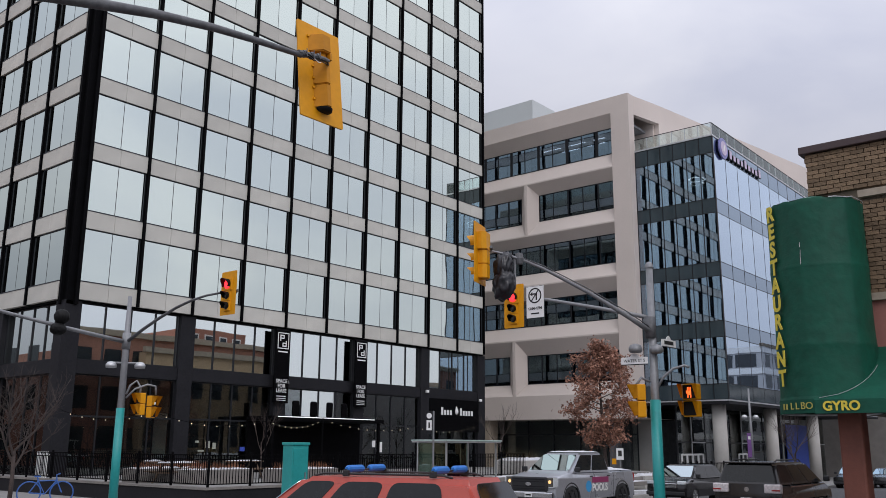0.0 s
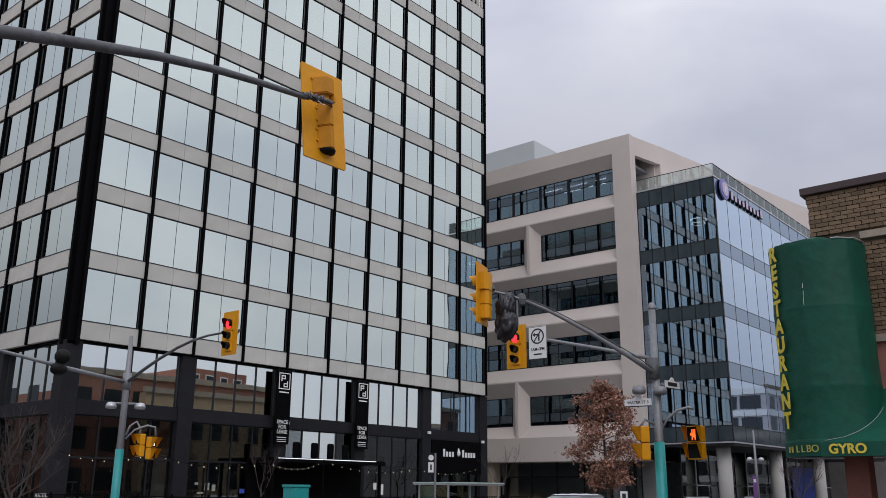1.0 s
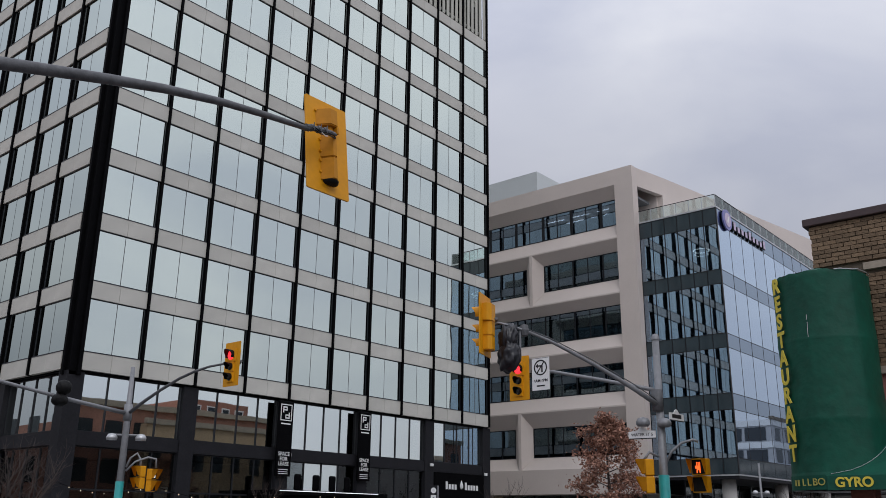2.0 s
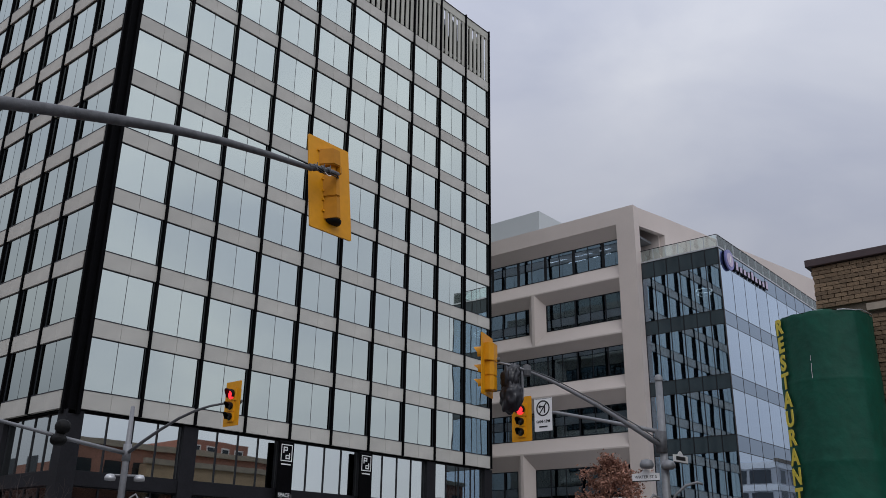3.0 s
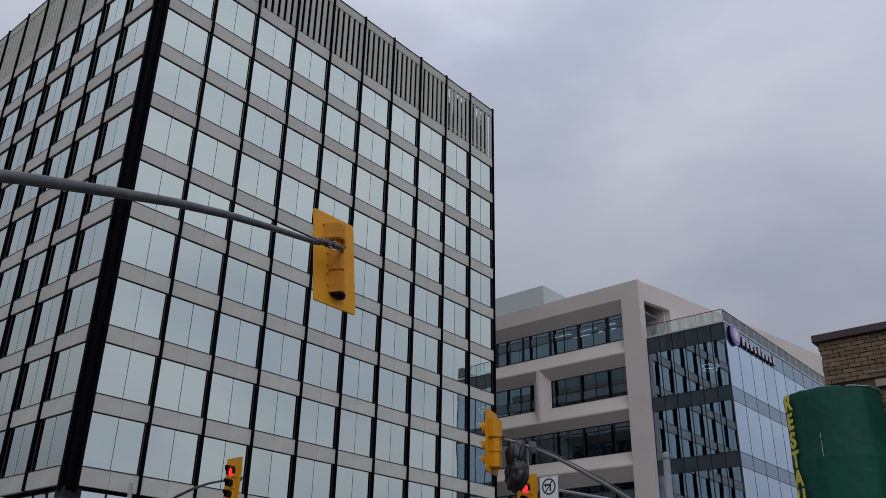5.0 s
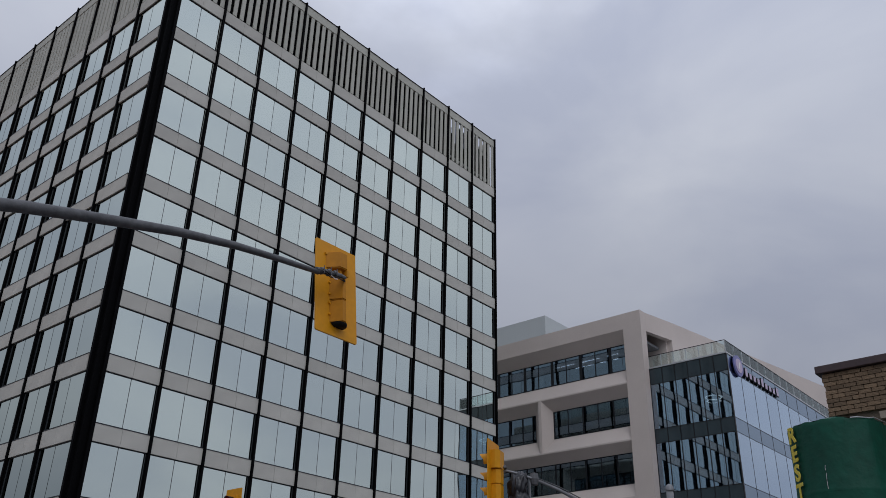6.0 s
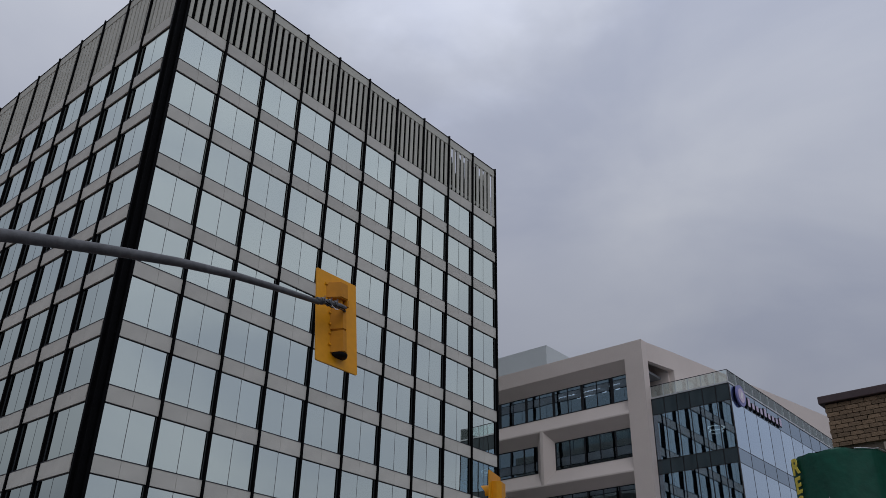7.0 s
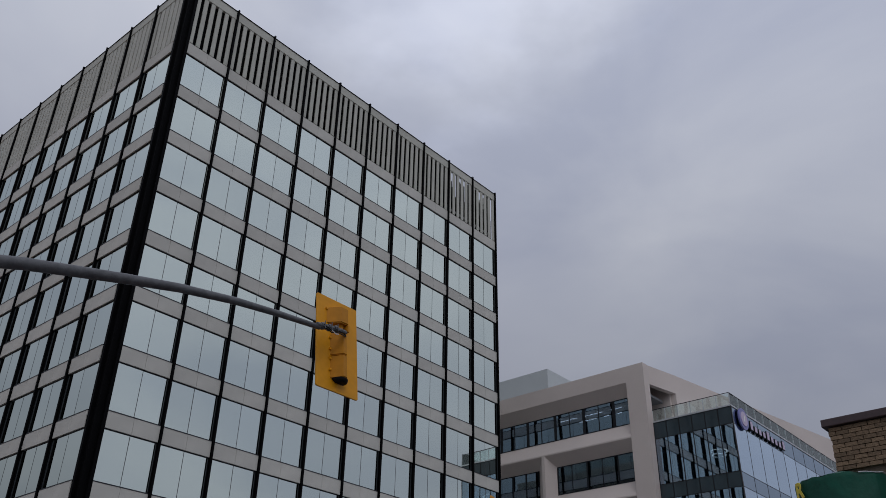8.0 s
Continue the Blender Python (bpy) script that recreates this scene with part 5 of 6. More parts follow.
    pane("windscreen", ("b1l", "b1r", "t1r", "t1l"), 0.05, 0.95, 0.10, 0.90, 0.008)
    pane("rear_window", ("b0r", "b0l", "t0l", "t0r"), 0.05, 0.95, 0.12, 0.90, 0.008)
    cuts = [side_start, *pillars, 0.955]
    for q in (("b0l", "b1l", "t1l", "t0l"), ("b0r", "b1r", "t1r", "t0r")):
        for u0, u1 in zip(cuts, cuts[1:]):
            pane("side_window", q, u0 + post, u1 - post, 0.10, 0.89, 0.008 if q[0] == "b0l" else -0.008)
    for x in wheels:
        for sgn in (1, -1):
            w = part("tyre", lathe([(wheel_r * 0.64, -0.11), (wheel_r * 0.95, -0.12), (wheel_r, -0.08), (wheel_r, 0.08), (wheel_r * 0.95, 0.12), (wheel_r * 0.64, 0.11)], 28), M_TYRE, ob, smooth=True)
            w.matrix_basis = pose(x, sgn * (W - 0.13), wheel_r, 90)
            bm = lathe([(0.0, 0.10), (0.07, 0.10), (wheel_r * 0.62, 0.085), (wheel_r * 0.66, 0.105)], 20)
            for k in range(6):
                c, s = math.cos(k * math.pi / 3), math.sin(k * math.pi / 3)
                tube([(0.05 * c, 0.05 * s, 0.11), (wheel_r * 0.6 * c, wheel_r * 0.6 * s, 0.10)], 0.03, 6, bm)
            well = part("wheel_well", lathe([(0.0, 0.0), (wheel_r * 1.2, 0.0), (wheel_r * 1.2, 0.05), (0.0, 0.05)], 24), M_PLASTIC, ob)
            well.matrix_basis = pose(x, sgn * (W - 0.33), lift + 0.02, 90)
            r = part("rim", bm, rims or M_RIM, w)
            r.matrix_basis = pose(0, 0, 0) if sgn < 0 else pose(0, 0, 0, 180)
    for sgn in (1, -1):
        part("mirror", box(cab[3] - 0.32, cab[3] - 0.18, sgn * (W + 0.01) if sgn > 0 else -W - 0.19, W + 0.19 if sgn > 0 else -W - 0.01, belt + 0.0, belt + 0.17, bevel=0.03), M_PLASTIC, ob)
    part("front_bumper", box(L - 0.10, L + 0.03, -W * 0.94, W * 0.94, 0.36, 0.52, bevel=0.03), M_PLASTIC, ob)
    part("rear_bumper", box(-0.04, 0.10, -W * 0.94, W * 0.94, 0.42, 0.62, bevel=0.03), M_PLASTIC, ob)
    pl = part("number_plate", box(-0.052, -0.043, -0.16, 0.16, back - 0.55, back - 0.39), M_WHITE, ob)
    part("plate_bar", box(-0.056, -0.053, -0.12, 0.12, back - 0.50, back - 0.44), M_BLACKINK, ob)
    for y in (-0.25, 0.25):
        part("seat_back", box(cab[0] + (cab[3] - cab[0]) * 0.45, cab[0] + (cab[3] - cab[0]) * 0.45 + 0.18, y - 0.22, y + 0.22, belt - 0.3, belt + 0.22, bevel=0.05), M_PLASTIC, ob)
    return ob


M_SCREEN = glass("windscreen_glass", (0.2, 0.22, 0.23), 0.55, (0.80, 0.92, 0.95), wave=0.0, clear=0.1)
M_PANE = mat("tinted_car_window", (0.010, 0.012, 0.013), 0.06, vary=0.3, bump=0, spec=0.4)
P_RED = paint("faded_red_paint", (0.45, 0.065, 0.04), 0.35, 0.0)
P_SILVER = paint("silver_blue_paint", (0.40, 0.415, 0.45), 0.3, 0.4)
P_BLACK = paint("black_paint", (0.010, 0.009, 0.010))
P_GREY = paint("dark_grey_paint", (0.026, 0.025, 0.026))

# red sport-utility turning through the crossing
suv = vehicle("red_suv", "faded red estate car with blue strap pads on its roof bars", "car", (10.71, 7.53, 0), -14.9, 4.85, 1.86, 1.12, 1.72, 0.95, 1.08, (0.04, 0.36, 3.15, 3.95), (0.95, 3.85), 0.37, P_RED, pillars=(0.46, 0.735), side_start=0.15, post=0.022, soft_corner=0.08)
for y in (-0.58, 0.58):
    part("roof_rail", tube([(0.7, y, 1.70), (0.85, y, 1.735), (2.85, y, 1.735), (3.0, y, 1.70)], 0.016, 8), M_PLASTIC, suv)
for x in (1.0, 2.45):
    part("cross_bar", tube([(x, -0.62, 1.79), (x, 0.62, 1.79)], 0.014, 8), M_PLASTIC, suv)
    for y in (-0.6, 0.6):
        part("bar_foot", box(x - 0.05, x + 0.05, y - 0.03, y + 0.03, 1.70, 1.79, bevel=0.012), M_PLASTIC, suv)
    for y in (-0.34, 0.34):
        part("strap_pad", tube([(x, y - 0.25, 1.80), (x, y - 0.2, 1.805), (x, y + 0.2, 1.805), (x, y + 0.25, 1.80)], [0.035, 0.055, 0.055, 0.035], 10), mat("blue_foam", (0.02, 0.17, 0.55), 0.6, bump=0.2), suv, "blue foam pad")
for sgn in (1, -1):
    part("tail_lamp", box(0.02, 0.14, sgn * 0.80 - 0.08, sgn * 0.80 + 0.08, 0.85, 1.25, bevel=0.02), M_TAILLAMP, suv)

# silver pick-up waiting at the stop line
truck = vehicle("pickup_truck", "silver pick-up truck with snow on its roof and white lettering", "pickup truck", (32.04, 17.72, drop(29)), -90, 5.85, 2.05, 1.37, 2.06, 1.20, 1.37, (1.80, 1.98, 3.70, 4.72), (1.05, 4.72), 0.46, P_SILVER, tail=1.40, pillars=(0.5,), bed=1.72, lift=0.44, nose_round=0.08, rims=M_PLASTIC)
part("grille", box(5.80, 5.895, -0.74, 0.74, 0.74, 1.22, bevel=0.04), M_PLASTIC, truck, "tall black grille")
for z in (0.82, 0.90, 1.06, 1.14):
    part("grille_bar", box(5.896, 5.905, -0.66, 0.66, z - 0.010, z + 0.010), M_CHARCOAL, truck)
part("grille_rim", box(5.86, 5.91, -0.72, 0.72, 0.70, 0.725), M_CHROME, truck)
badge = part("badge", lathe([(0, 0.0), (0.12, 0.0), (0.12, 0.02), (0, 0.02)], 20), M_CHROME, truck)
badge.matrix_basis = pose(5.905, 0, 0.98, 90, 0, 90) @ Matrix.Diagonal((1, 0.5, 1, 1))
M_LAMPDARK = mat("lamp_housing", (0.10, 0.095, 0.085), 0.12, vary=0.3, grain=30, bump=0)
for sgn in (1, -1):
    hl = part("headlamp", box(5.58, 5.855, sgn * 0.875 - 0.145, sgn * 0.875 + 0.145, 0.86, 1.21, bevel=0.03), M_LAMPDARK, truck, "headlamp with a warm projector and white light strip")
    pr = part("projector", lathe([(0.0, 0.012), (0.055, 0.010), (0.06, 0.0)], 14), M_DASHLIGHT, hl)
    pr.matrix_basis = pose(5.856, sgn * 0.84, 1.06, 0, 90)
    part("light_strip", box(5.60, 5.862, sgn * 1.005 - 0.022, sgn * 1.005 + 0.022, 0.88, 1.19, bevel=0.008), M_HEADLAMP, hl)
    part("light_strip", box(5.80, 5.862, sgn * 0.89 - 0.10, sgn * 0.89 + 0.10, 0.872, 0.897), M_HEADLAMP, hl)
    part("tail_lamp", box(0.0, 0.12, sgn * 0.94 - 0.06, sgn * 0.94 + 0.06, 0.95, 1.28, bevel=0.02), M_TAILLAMP, truck)
    part("side_sill", box(1.6, 4.1, sgn * 1.0 - 0.06, sgn * 1.0 + 0.06, 0.26, 0.36, bevel=0.015), M_PLASTIC, truck)
    part("door_seam", box(3.10, 3.112, sgn * 1.024 - 0.004, sgn * 1.024 + 0.004, 0.45, 1.28), M_PLASTIC, truck)
    part("door_seam", box(1.72, 1.735, sgn * 1.024 - 0.004, sgn * 1.024 + 0.004, 0.45, 1.30), M_PLASTIC, truck)
    for x in (2.0, 3.25):
        part("door_handle", box(x, x + 0.2, sgn * 1.035 - 0.015, sgn * 1.035 + 0.015, 1.19, 1.23, bevel=0.008), M_PLASTIC, truck)
    for x in (1.05, 4.72):
        part("wheel_arch", tube([(x + 0.56 * math.cos(a), sgn * 0.99, 0.44 + 0.56 * math.sin(a)) for a in (math.pi * k / 14 for k in range(15))], 0.045, 8), M_PLASTIC, truck, "black wheel arch lip")
part("chrome_bumper", box(5.78, 5.93, -0.98, 0.98, 0.50, 0.72, bevel=0.04), M_CHROME, truck, "chrome front bumper")
part("front_plate", box(5.93, 5.94, -0.15, 0.15, 0.54, 0.68), M_WHITE, truck)
part("plate_bar", box(5.941, 5.944, -0.11, 0.11, 0.59, 0.64), M_BLACKINK, truck)


def snow_cap(nm, x0, x1, y0, y1, z, h, parent, seed):
    bm = bmesh.new()
    n, m = 12, 8
    g = [[bm.verts.new((x0 + (x1 - x0) * i / n, y0 + (y1 - y0) * j / m, z + h * min(1, 3 * min(i, n - i, j, m - j) / 4) * (0.6 + 0.8 * noise.noise((i * 0.7 + seed, j * 0.7, seed))))) for j in range(m + 1)] for i in range(n + 1)]
    for i in range(n):
        for j in range(m):
            bm.faces.new((g[i][j], g[i + 1][j], g[i + 1][j + 1], g[i][j + 1]))
    return part(nm, bm, M_SNOW, parent, "cap of snow", smooth=True)


snow_cap("roof_snow", 2.05, 3.62, -0.70, 0.70, 2.055, 0.06, truck, 3)
snow_cap("bed_snow", 0.06, 1.68, -0.93, 0.93, 1.385, 0.09, truck, 5)
M_MAGENTA = mat("magenta_decal", (0.30, 0.04, 0.13), 0.4, bump=0)
M_CYAN = mat("cyan_decal", (0.05, 0.35, 0.70), 0.4, bump=0)
for sgn in (1, -1):
    face = pose(2.75, sgn * 1.030, 0.80, 90, 0, 0 if sgn < 0 else 180)
    words("lettering", "POOLS", 0.36, truck, face, M_WHITE, 0.003, "white lettering on the doors", bold=0.012)
    part("stripe", box(2.1, 3.3, sgn * 1.024 - 0.004, sgn * 1.024 + 0.004, 0.98, 1.18), M_MAGENTA, truck, "magenta door decal")
    dc = part("swirl", lathe([(0.0, 0.0), (0.2, 0.0), (0.2, 0.006), (0.0, 0.006)], 16), M_CYAN, truck, "blue droplet decal")
    dc.matrix_basis = pose(3.55, sgn * 1.026, 0.86, 90)

# black crossover behind it, dark minivan going away, cars far along the street
cross = vehicle("black_crossover", "black crossover car facing the crossing", "car", (41.2, 17.6, drop(39)), -90, 4.7, 1.88, 1.08, 1.66, 0.92, 1.05, (0.18, 0.75, 2.95, 3.75), (0.95, 3.65), 0.36, P_BLACK, pillars=(0.3, 0.58))
part("grille", box(4.62, 4.72, -0.55, 0.55, 0.66, 0.86, bevel=0.02), M_CHROME, cross, "chrome barred grille")
for z in (0.70, 0.76, 0.82):
    part("grille_gap", box(4.72, 4.724, -0.5, 0.5, z - 0.012, z + 0.012), M_PLASTIC, cross)
for sgn in (1, -1):
    part("headlamp", box(4.42, 4.62, sgn * 0.72 - 0.18, sgn * 0.72 + 0.18, 0.82, 0.96, bevel=0.03), M_HEADLAMP, cross, "clear headlamp")
    part("fog_lamp", box(4.66, 4.70, sgn * 0.68 - 0.07, sgn * 0.68 + 0.07, 0.46, 0.52), M_HEADLAMP, cross)
van = vehicle("dark_minivan", "dark grey minivan seen from behind on the street", "minivan", (26.2, 10.05, 0), 90, 5.05, 2.0, 1.12, 1.76, 0.9, 1.08, (0.10, 0.32, 3.2, 4.3), (1.1, 4.1), 0.35, P_GREY, pillars=(0.33, 0.62))
part("spoiler", box(0.20, 0.50, -0.72, 0.72, 1.70, 1.745, bevel=0.014), P_GREY, van)
part("badge", lathe([(0, 0.0), (0.07, 0.0), (0.07, 0.015), (0, 0.015)], 16), M_CHROME, van)
bpy.data.objects["badge.001"].matrix_basis = pose(0.03, 0, 0.96, 90, 0, 90)
for sgn in (1, -1):
    part("tail_lamp", box(-0.03, 0.20, sgn * 0.77 - 0.24, sgn * 0.77 + 0.24, 0.86, 1.12, bevel=0.035), M_CLEARLAMP, van, "clear and red tail lamp")
    part("lamp_red", box(-0.036, 0.06, sgn * 0.88 - 0.12, sgn * 0.88 + 0.12, 0.93, 0.97), M_TAILLAMP, van)
    part("roof_rail", tube([(0.7, sgn * 0.66, 1.75), (0.85, sgn * 0.66, 1.80), (2.8, sgn * 0.66, 1.80), (2.95, sgn * 0.66, 1.75)], 0.02, 8), M_PLASTIC, van)
    part("belt_strip", box(0.9, 3.3, sgn * 1.0 - 0.012, sgn * 1.0 + 0.012, 1.02, 1.05), M_CHROME, van)
part("wiper", tube([(0.12, 0, 1.12), (0.17, 0.3, 1.24)], 0.012, 6), M_PLASTIC, van)
for k, (x, y, hd, pnt, lb, h) in enumerate(((73.0, 18.9, -90, P_BLACK, "black car far along the street", 1.68), (60.0, 12.7, 90, P_SILVER, "silver car driving away along the street", 1.5), (76.0, 13.2, 90, P_SILVER, "pale car far along the street", 1.5), (77.0, 17.6, -90, P_GREY, "dark car parked far along the kerb", 1.5))):
    vehicle("car", lb, "car", (x, y, fall(x)), hd, 4.6, 1.84, 1.02, h, 0.85, 0.98, (0.35, 0.9, 2.7, 3.6), (0.95, 3.6), 0.34, pnt, pillars=(0.3, 0.6))


# ---- trees ----
def grow(bm, base, way, length, rad, depth, rnd, tips, spread=0.6, kids=(2, 3), up=0.15):
    pts, p, d = [Vector(base)], Vector(base), Vector(way).normalized()
    n = 4
    for k in range(n):
        d = (d + Vector((rnd.uniform(-1, 1), rnd.uniform(-1, 1), rnd.uniform(-0.5, 1) * 0.8 + up)) * 0.16).normalized()
        p = p + d * length / n
        pts.append(p.copy())
    tube(pts, [rad * (1 - 0.45 * k / n) for k in range(n + 1)], 6 if depth > 1 else 4, bm)
    if depth == 0:
        tips.append((pts[-1], d))
        return
    for c in range(rnd.randint(*kids)):
        k = rnd.choice((2, 3, 4))
        side = Vector((rnd.uniform(-1, 1), rnd.uniform(-1, 1), rnd.uniform(-0.2, 0.6)))
        grow(bm, pts[k], d * (1 - spread) + side.normalized() * spread, length * rnd.uniform(0.6, 0.85), rad * 0.55, depth - 1, rnd, tips, spread, kids, up)
    grow(bm, pts[-1], d, length * 0.7, rad * 0.55, depth - 1, rnd, tips, spread, kids, up)


def bare_tree(at, height, rad, seed, depth, label, spread=0.6):
    rnd = random.Random(seed)
    ob = thing("bare_tree", label, "tree", "bare trees", at=at)
    part("trunk", tube([(0, 0, -0.1), (0.03, 0.02, height * 0.18), (0, 0.04, height * 0.36)], [rad, rad * 0.85, rad * 0.7], 8), M_BARK, ob, smooth=True)
    bm, tips = bmesh.new(), []
    for k in range(4):
        a = k * 1.7 + rnd.random()
        grow(bm, (0, 0.03, height * (0.24 + 0.04 * k)), (math.cos(a) * 0.7, math.sin(a) * 0.7, 0.9), height * 0.24, rad * 0.5, depth, rnd, tips, spread)
    tagged(part("twig_crown", bm, M_BARK, ob), "bare twigs", kind="stuff")
    return ob


def oak(at, seed):
    rnd = random.Random(seed)
    ob = thing("oak_tree", "young oak tree holding its dry brown leaves", "tree", at=at)
    part("trunk", tube([(0, 0, -0.1), (0.02, 0.0, 1.2), (-0.03, 0.03, 2.6), (-0.12, 0.1, 4.6), (-0.15, 0.1, 6.6)], [0.11, 0.095, 0.08, 0.05, 0.015], 10), M_BARK, ob, smooth=True)
    bm, tips = bmesh.new(), []
    heads = []
    for k in range(26):
        f = k / 25
        z = 2.1 + f * 4.5
        reach = (2.1 * min(1.0, (f + 0.14) / 0.42) if f < 0.5 else 2.1 * (1 - (f - 0.5) / 0.62)) * rnd.uniform(0.6, 1.0)
        a = k * 2.4 + rnd.uniform(-0.3, 0.3)
        p0 = Vector((-0.05, 0.04, z))
        p1 = p0 + Vector((math.cos(a) * reach * 0.5, math.sin(a) * reach * 0.5, 0.25))
        p2 = p0 + Vector((math.cos(a) * reach, math.sin(a) * reach, 0.55 + rnd.uniform(-0.3, 0.3)))
        tube([p0, p1, p2], [0.03, 0.02, 0.006], 5, bm)
        heads += [p1 + (p2 - p1) * u for u in (0.1, 0.4, 0.7, 1.0)]
        for q in range(4):
            e = p1 + (p2 - p1) * rnd.random() + Vector((rnd.uniform(-0.5, 0.5), rnd.uniform(-0.5, 0.5), rnd.uniform(-0.3, 0.4)))
            tube([p1 + (p2 - p1) * rnd.random() * 0.6, e], [0.01, 0.004], 4, bm)
            heads.append(e)
    heads += [Vector((-0.15 + rnd.uniform(-0.2, 0.2), 0.1 + rnd.uniform(-0.2, 0.2), 5.8 + 0.2 * k)) for k in range(6)]
    part("branching", bm, M_BARK, ob)
    verts, faces = [], []
    for h in heads:
        for q in range(rnd.randint(28, 50)):
            c = h + Vector((rnd.gauss(0, 0.17), rnd.gauss(0, 0.17), rnd.gauss(-0.03, 0.15)))
            u = Vector((rnd.uniform(-1, 1), rnd.uniform(-1, 1), rnd.uniform(-1, 0.4))).normalized()
            w = u.orthogonal().normalized()
            w.rotate(Matrix.Rotation(rnd.uniform(0, 6.28), 3, u))
            s = rnd.uniform(0.055, 0.105)
            n = u.cross(w) * s * 0.25
            i = len(verts)
            verts += [c - u * s, c + w * s * 0.5 + n, c + u * s, c - w * s * 0.5 + n]
            faces += [(i, i + 1, i + 2, i + 3)]
    me = bpy.data.meshes.new("crown")
    me.from_pydata([tuple(v) for v in verts], [], faces)
    me.materials.append(M_LEAF)
    cr = new("crown", me)
    cr.parent = ob
    tagged(cr, "brown withered leaves in clumps", kind="stuff")
    return ob


leaf_nodes, leaf_links = M_LEAF.node_tree.nodes, M_LEAF.node_tree.links
li = leaf_nodes.new("ShaderNodeNewGeometry")
lr = leaf_nodes.new("ShaderNodeValToRGB")
lr.color_ramp.elements[0].color, lr.color_ramp.elements[1].color = (0.12, 0.048, 0.030, 1), (0.48, 0.25, 0.17, 1)
leaf_links.new(li.outputs["Random Per Island"], lr.inputs["Fac"])
leaf_links.new(lr.outputs["Color"], leaf_nodes["Principled BSDF"].inputs["Base Color"])
oak((37.0, 20.75, 0.0), 4)
bare_tree((13.95, 30.2, 0.1), 5.0, 0.085, 21, 4, "bare young street tree with thin twigs", 0.62)
bare_tree((25.2, 31.2, 0.7), 4.3, 0.035, 8, 2, "thin bare sapling on the terrace", 0.4)
bare_tree((47.0, 34.0, 0.6), 5.4, 0.045, 13, 2, "thin bare sapling by the beige building", 0.4)
bare_tree((58.0, 18.9, fall(58) + 0.15), 6.0, 0.08, 17, 3, "bare young tree along the far pavement", 0.55)

# ---- tower base: boards, canopy, shop sign ----
def lease_board(x):
    ob = thing("lease_board", "tall black banner board with white lettering on a column", "banner", "banner boards", at=(x, 38.16, 0))
    part("board", box(-0.52, 0.52, -0.05, 0.05, 4.43, 8.45, bevel=0.01), M_BLACK, ob)
    bm = bmesh.new()
    for x0, x1, z0, z1 in ((-0.40, 0.40, 8.28, 8.33), (-0.40, 0.40, 7.42, 7.47), (-0.40, -0.35, 7.47, 8.28), (0.35, 0.40, 7.47, 8.28)):
        box(x0, x1, -0.062, -0.052, z0, z1, bm)
    part("mark_frame", bm, M_WHITE, ob, "white square frame")
    bm = bmesh.new()
    for x0, x1, z0, z1 in ((-0.24, -0.17, 7.86, 8.2), (-0.17, 0.06, 8.13, 8.2), (0.0, 0.06, 7.98, 8.13), (-0.17, 0.0, 7.98, 8.04),
                           (0.17, 0.24, 7.54, 7.88), (-0.06, 0.17, 7.54, 7.61), (-0.06, 0.0, 7.61, 7.76), (0.0, 0.17, 7.71, 7.77)):
        box(x0, x1, -0.062, -0.052, z0, z1, bm)
    part("mark_shape", bm, M_WHITE, ob, "white angular mark")
    part("text_bar", box(-0.34, 0.34, -0.062, -0.052, 7.22, 7.29), M_WHITE, ob)
    for k, t in enumerate(("SPACE", "FOR", "LEASE")):
        words("lettering", t, 0.285, ob, pose(0, -0.058, 5.62 - k * 0.265, 90), M_WHITE, 0.003, bold=0.004)
    for z, h in ((4.77, 0.045), (4.66, 0.03), (4.56, 0.03)):
        part("text_bar", box(-0.33, 0.33, -0.062, -0.052, z, z + h), M_WHITE, ob)
    return ob


lease_board(31.95)
lease_board(38.18)
M_LED = glow("canopy_light", (0.95, 0.97, 1.0), 0.55)
canopy = thing("entrance_canopy", "flat black entrance canopy with a white light strip", "canopy")
part("slab", box(29.9, 38.4, 36.3, 38.35, 3.42, 3.66, bevel=0.02), M_BLACK, canopy)
part("light_strip", box(30.3, 37.6, 36.285, 36.298, 3.60, 3.635), M_LED, canopy, "thin white light strip")
for k, x in enumerate((31.7, 33.0, 34.2, 35.35)):
    part("numeral_bar", box(x - 0.22, x + 0.22, 36.5, 36.62, 3.66, 4.5, bevel=0.1), M_BLACK, canopy, "black standing numeral as a plain bar")
for x in (30.1, 38.1):
    part("post", box(x - 0.07, x + 0.07, 36.4, 36.54, BASE, 3.42), M_BLACK, canopy)
part("portal_wall", box(29.9, 38.4, 38.30, 38.42, BASE, 3.42), M_BLACK, canopy, "dark entrance portal")
cafe = thing("cafe_sign", "black fascia with white raised lettering as bars", "sign")
part("fascia", box(44.95, 50.3, 38.30, 38.42, 3.1, 5.28), M_BLACK, cafe)
rnd = random.Random(2)
for x0, n in ((46.1, 4), (48.15, 5)):
    for k in range(n):
        part("letter_bar", box(x0 + k * 0.31, x0 + k * 0.31 + 0.2, 38.27, 38.298, 4.22, 4.22 + (0.5 if k == 0 else 0.33), bevel=0.004), M_WHITE, cafe)
part("emblem", lathe([(0.0, -0.2), (0.12, -0.1), (0.14, 0.05), (0.05, 0.3), (0.0, 0.4)], 10, centre=(47.75, 38.28, 4.45)), M_WHITE, cafe, "white flame emblem")
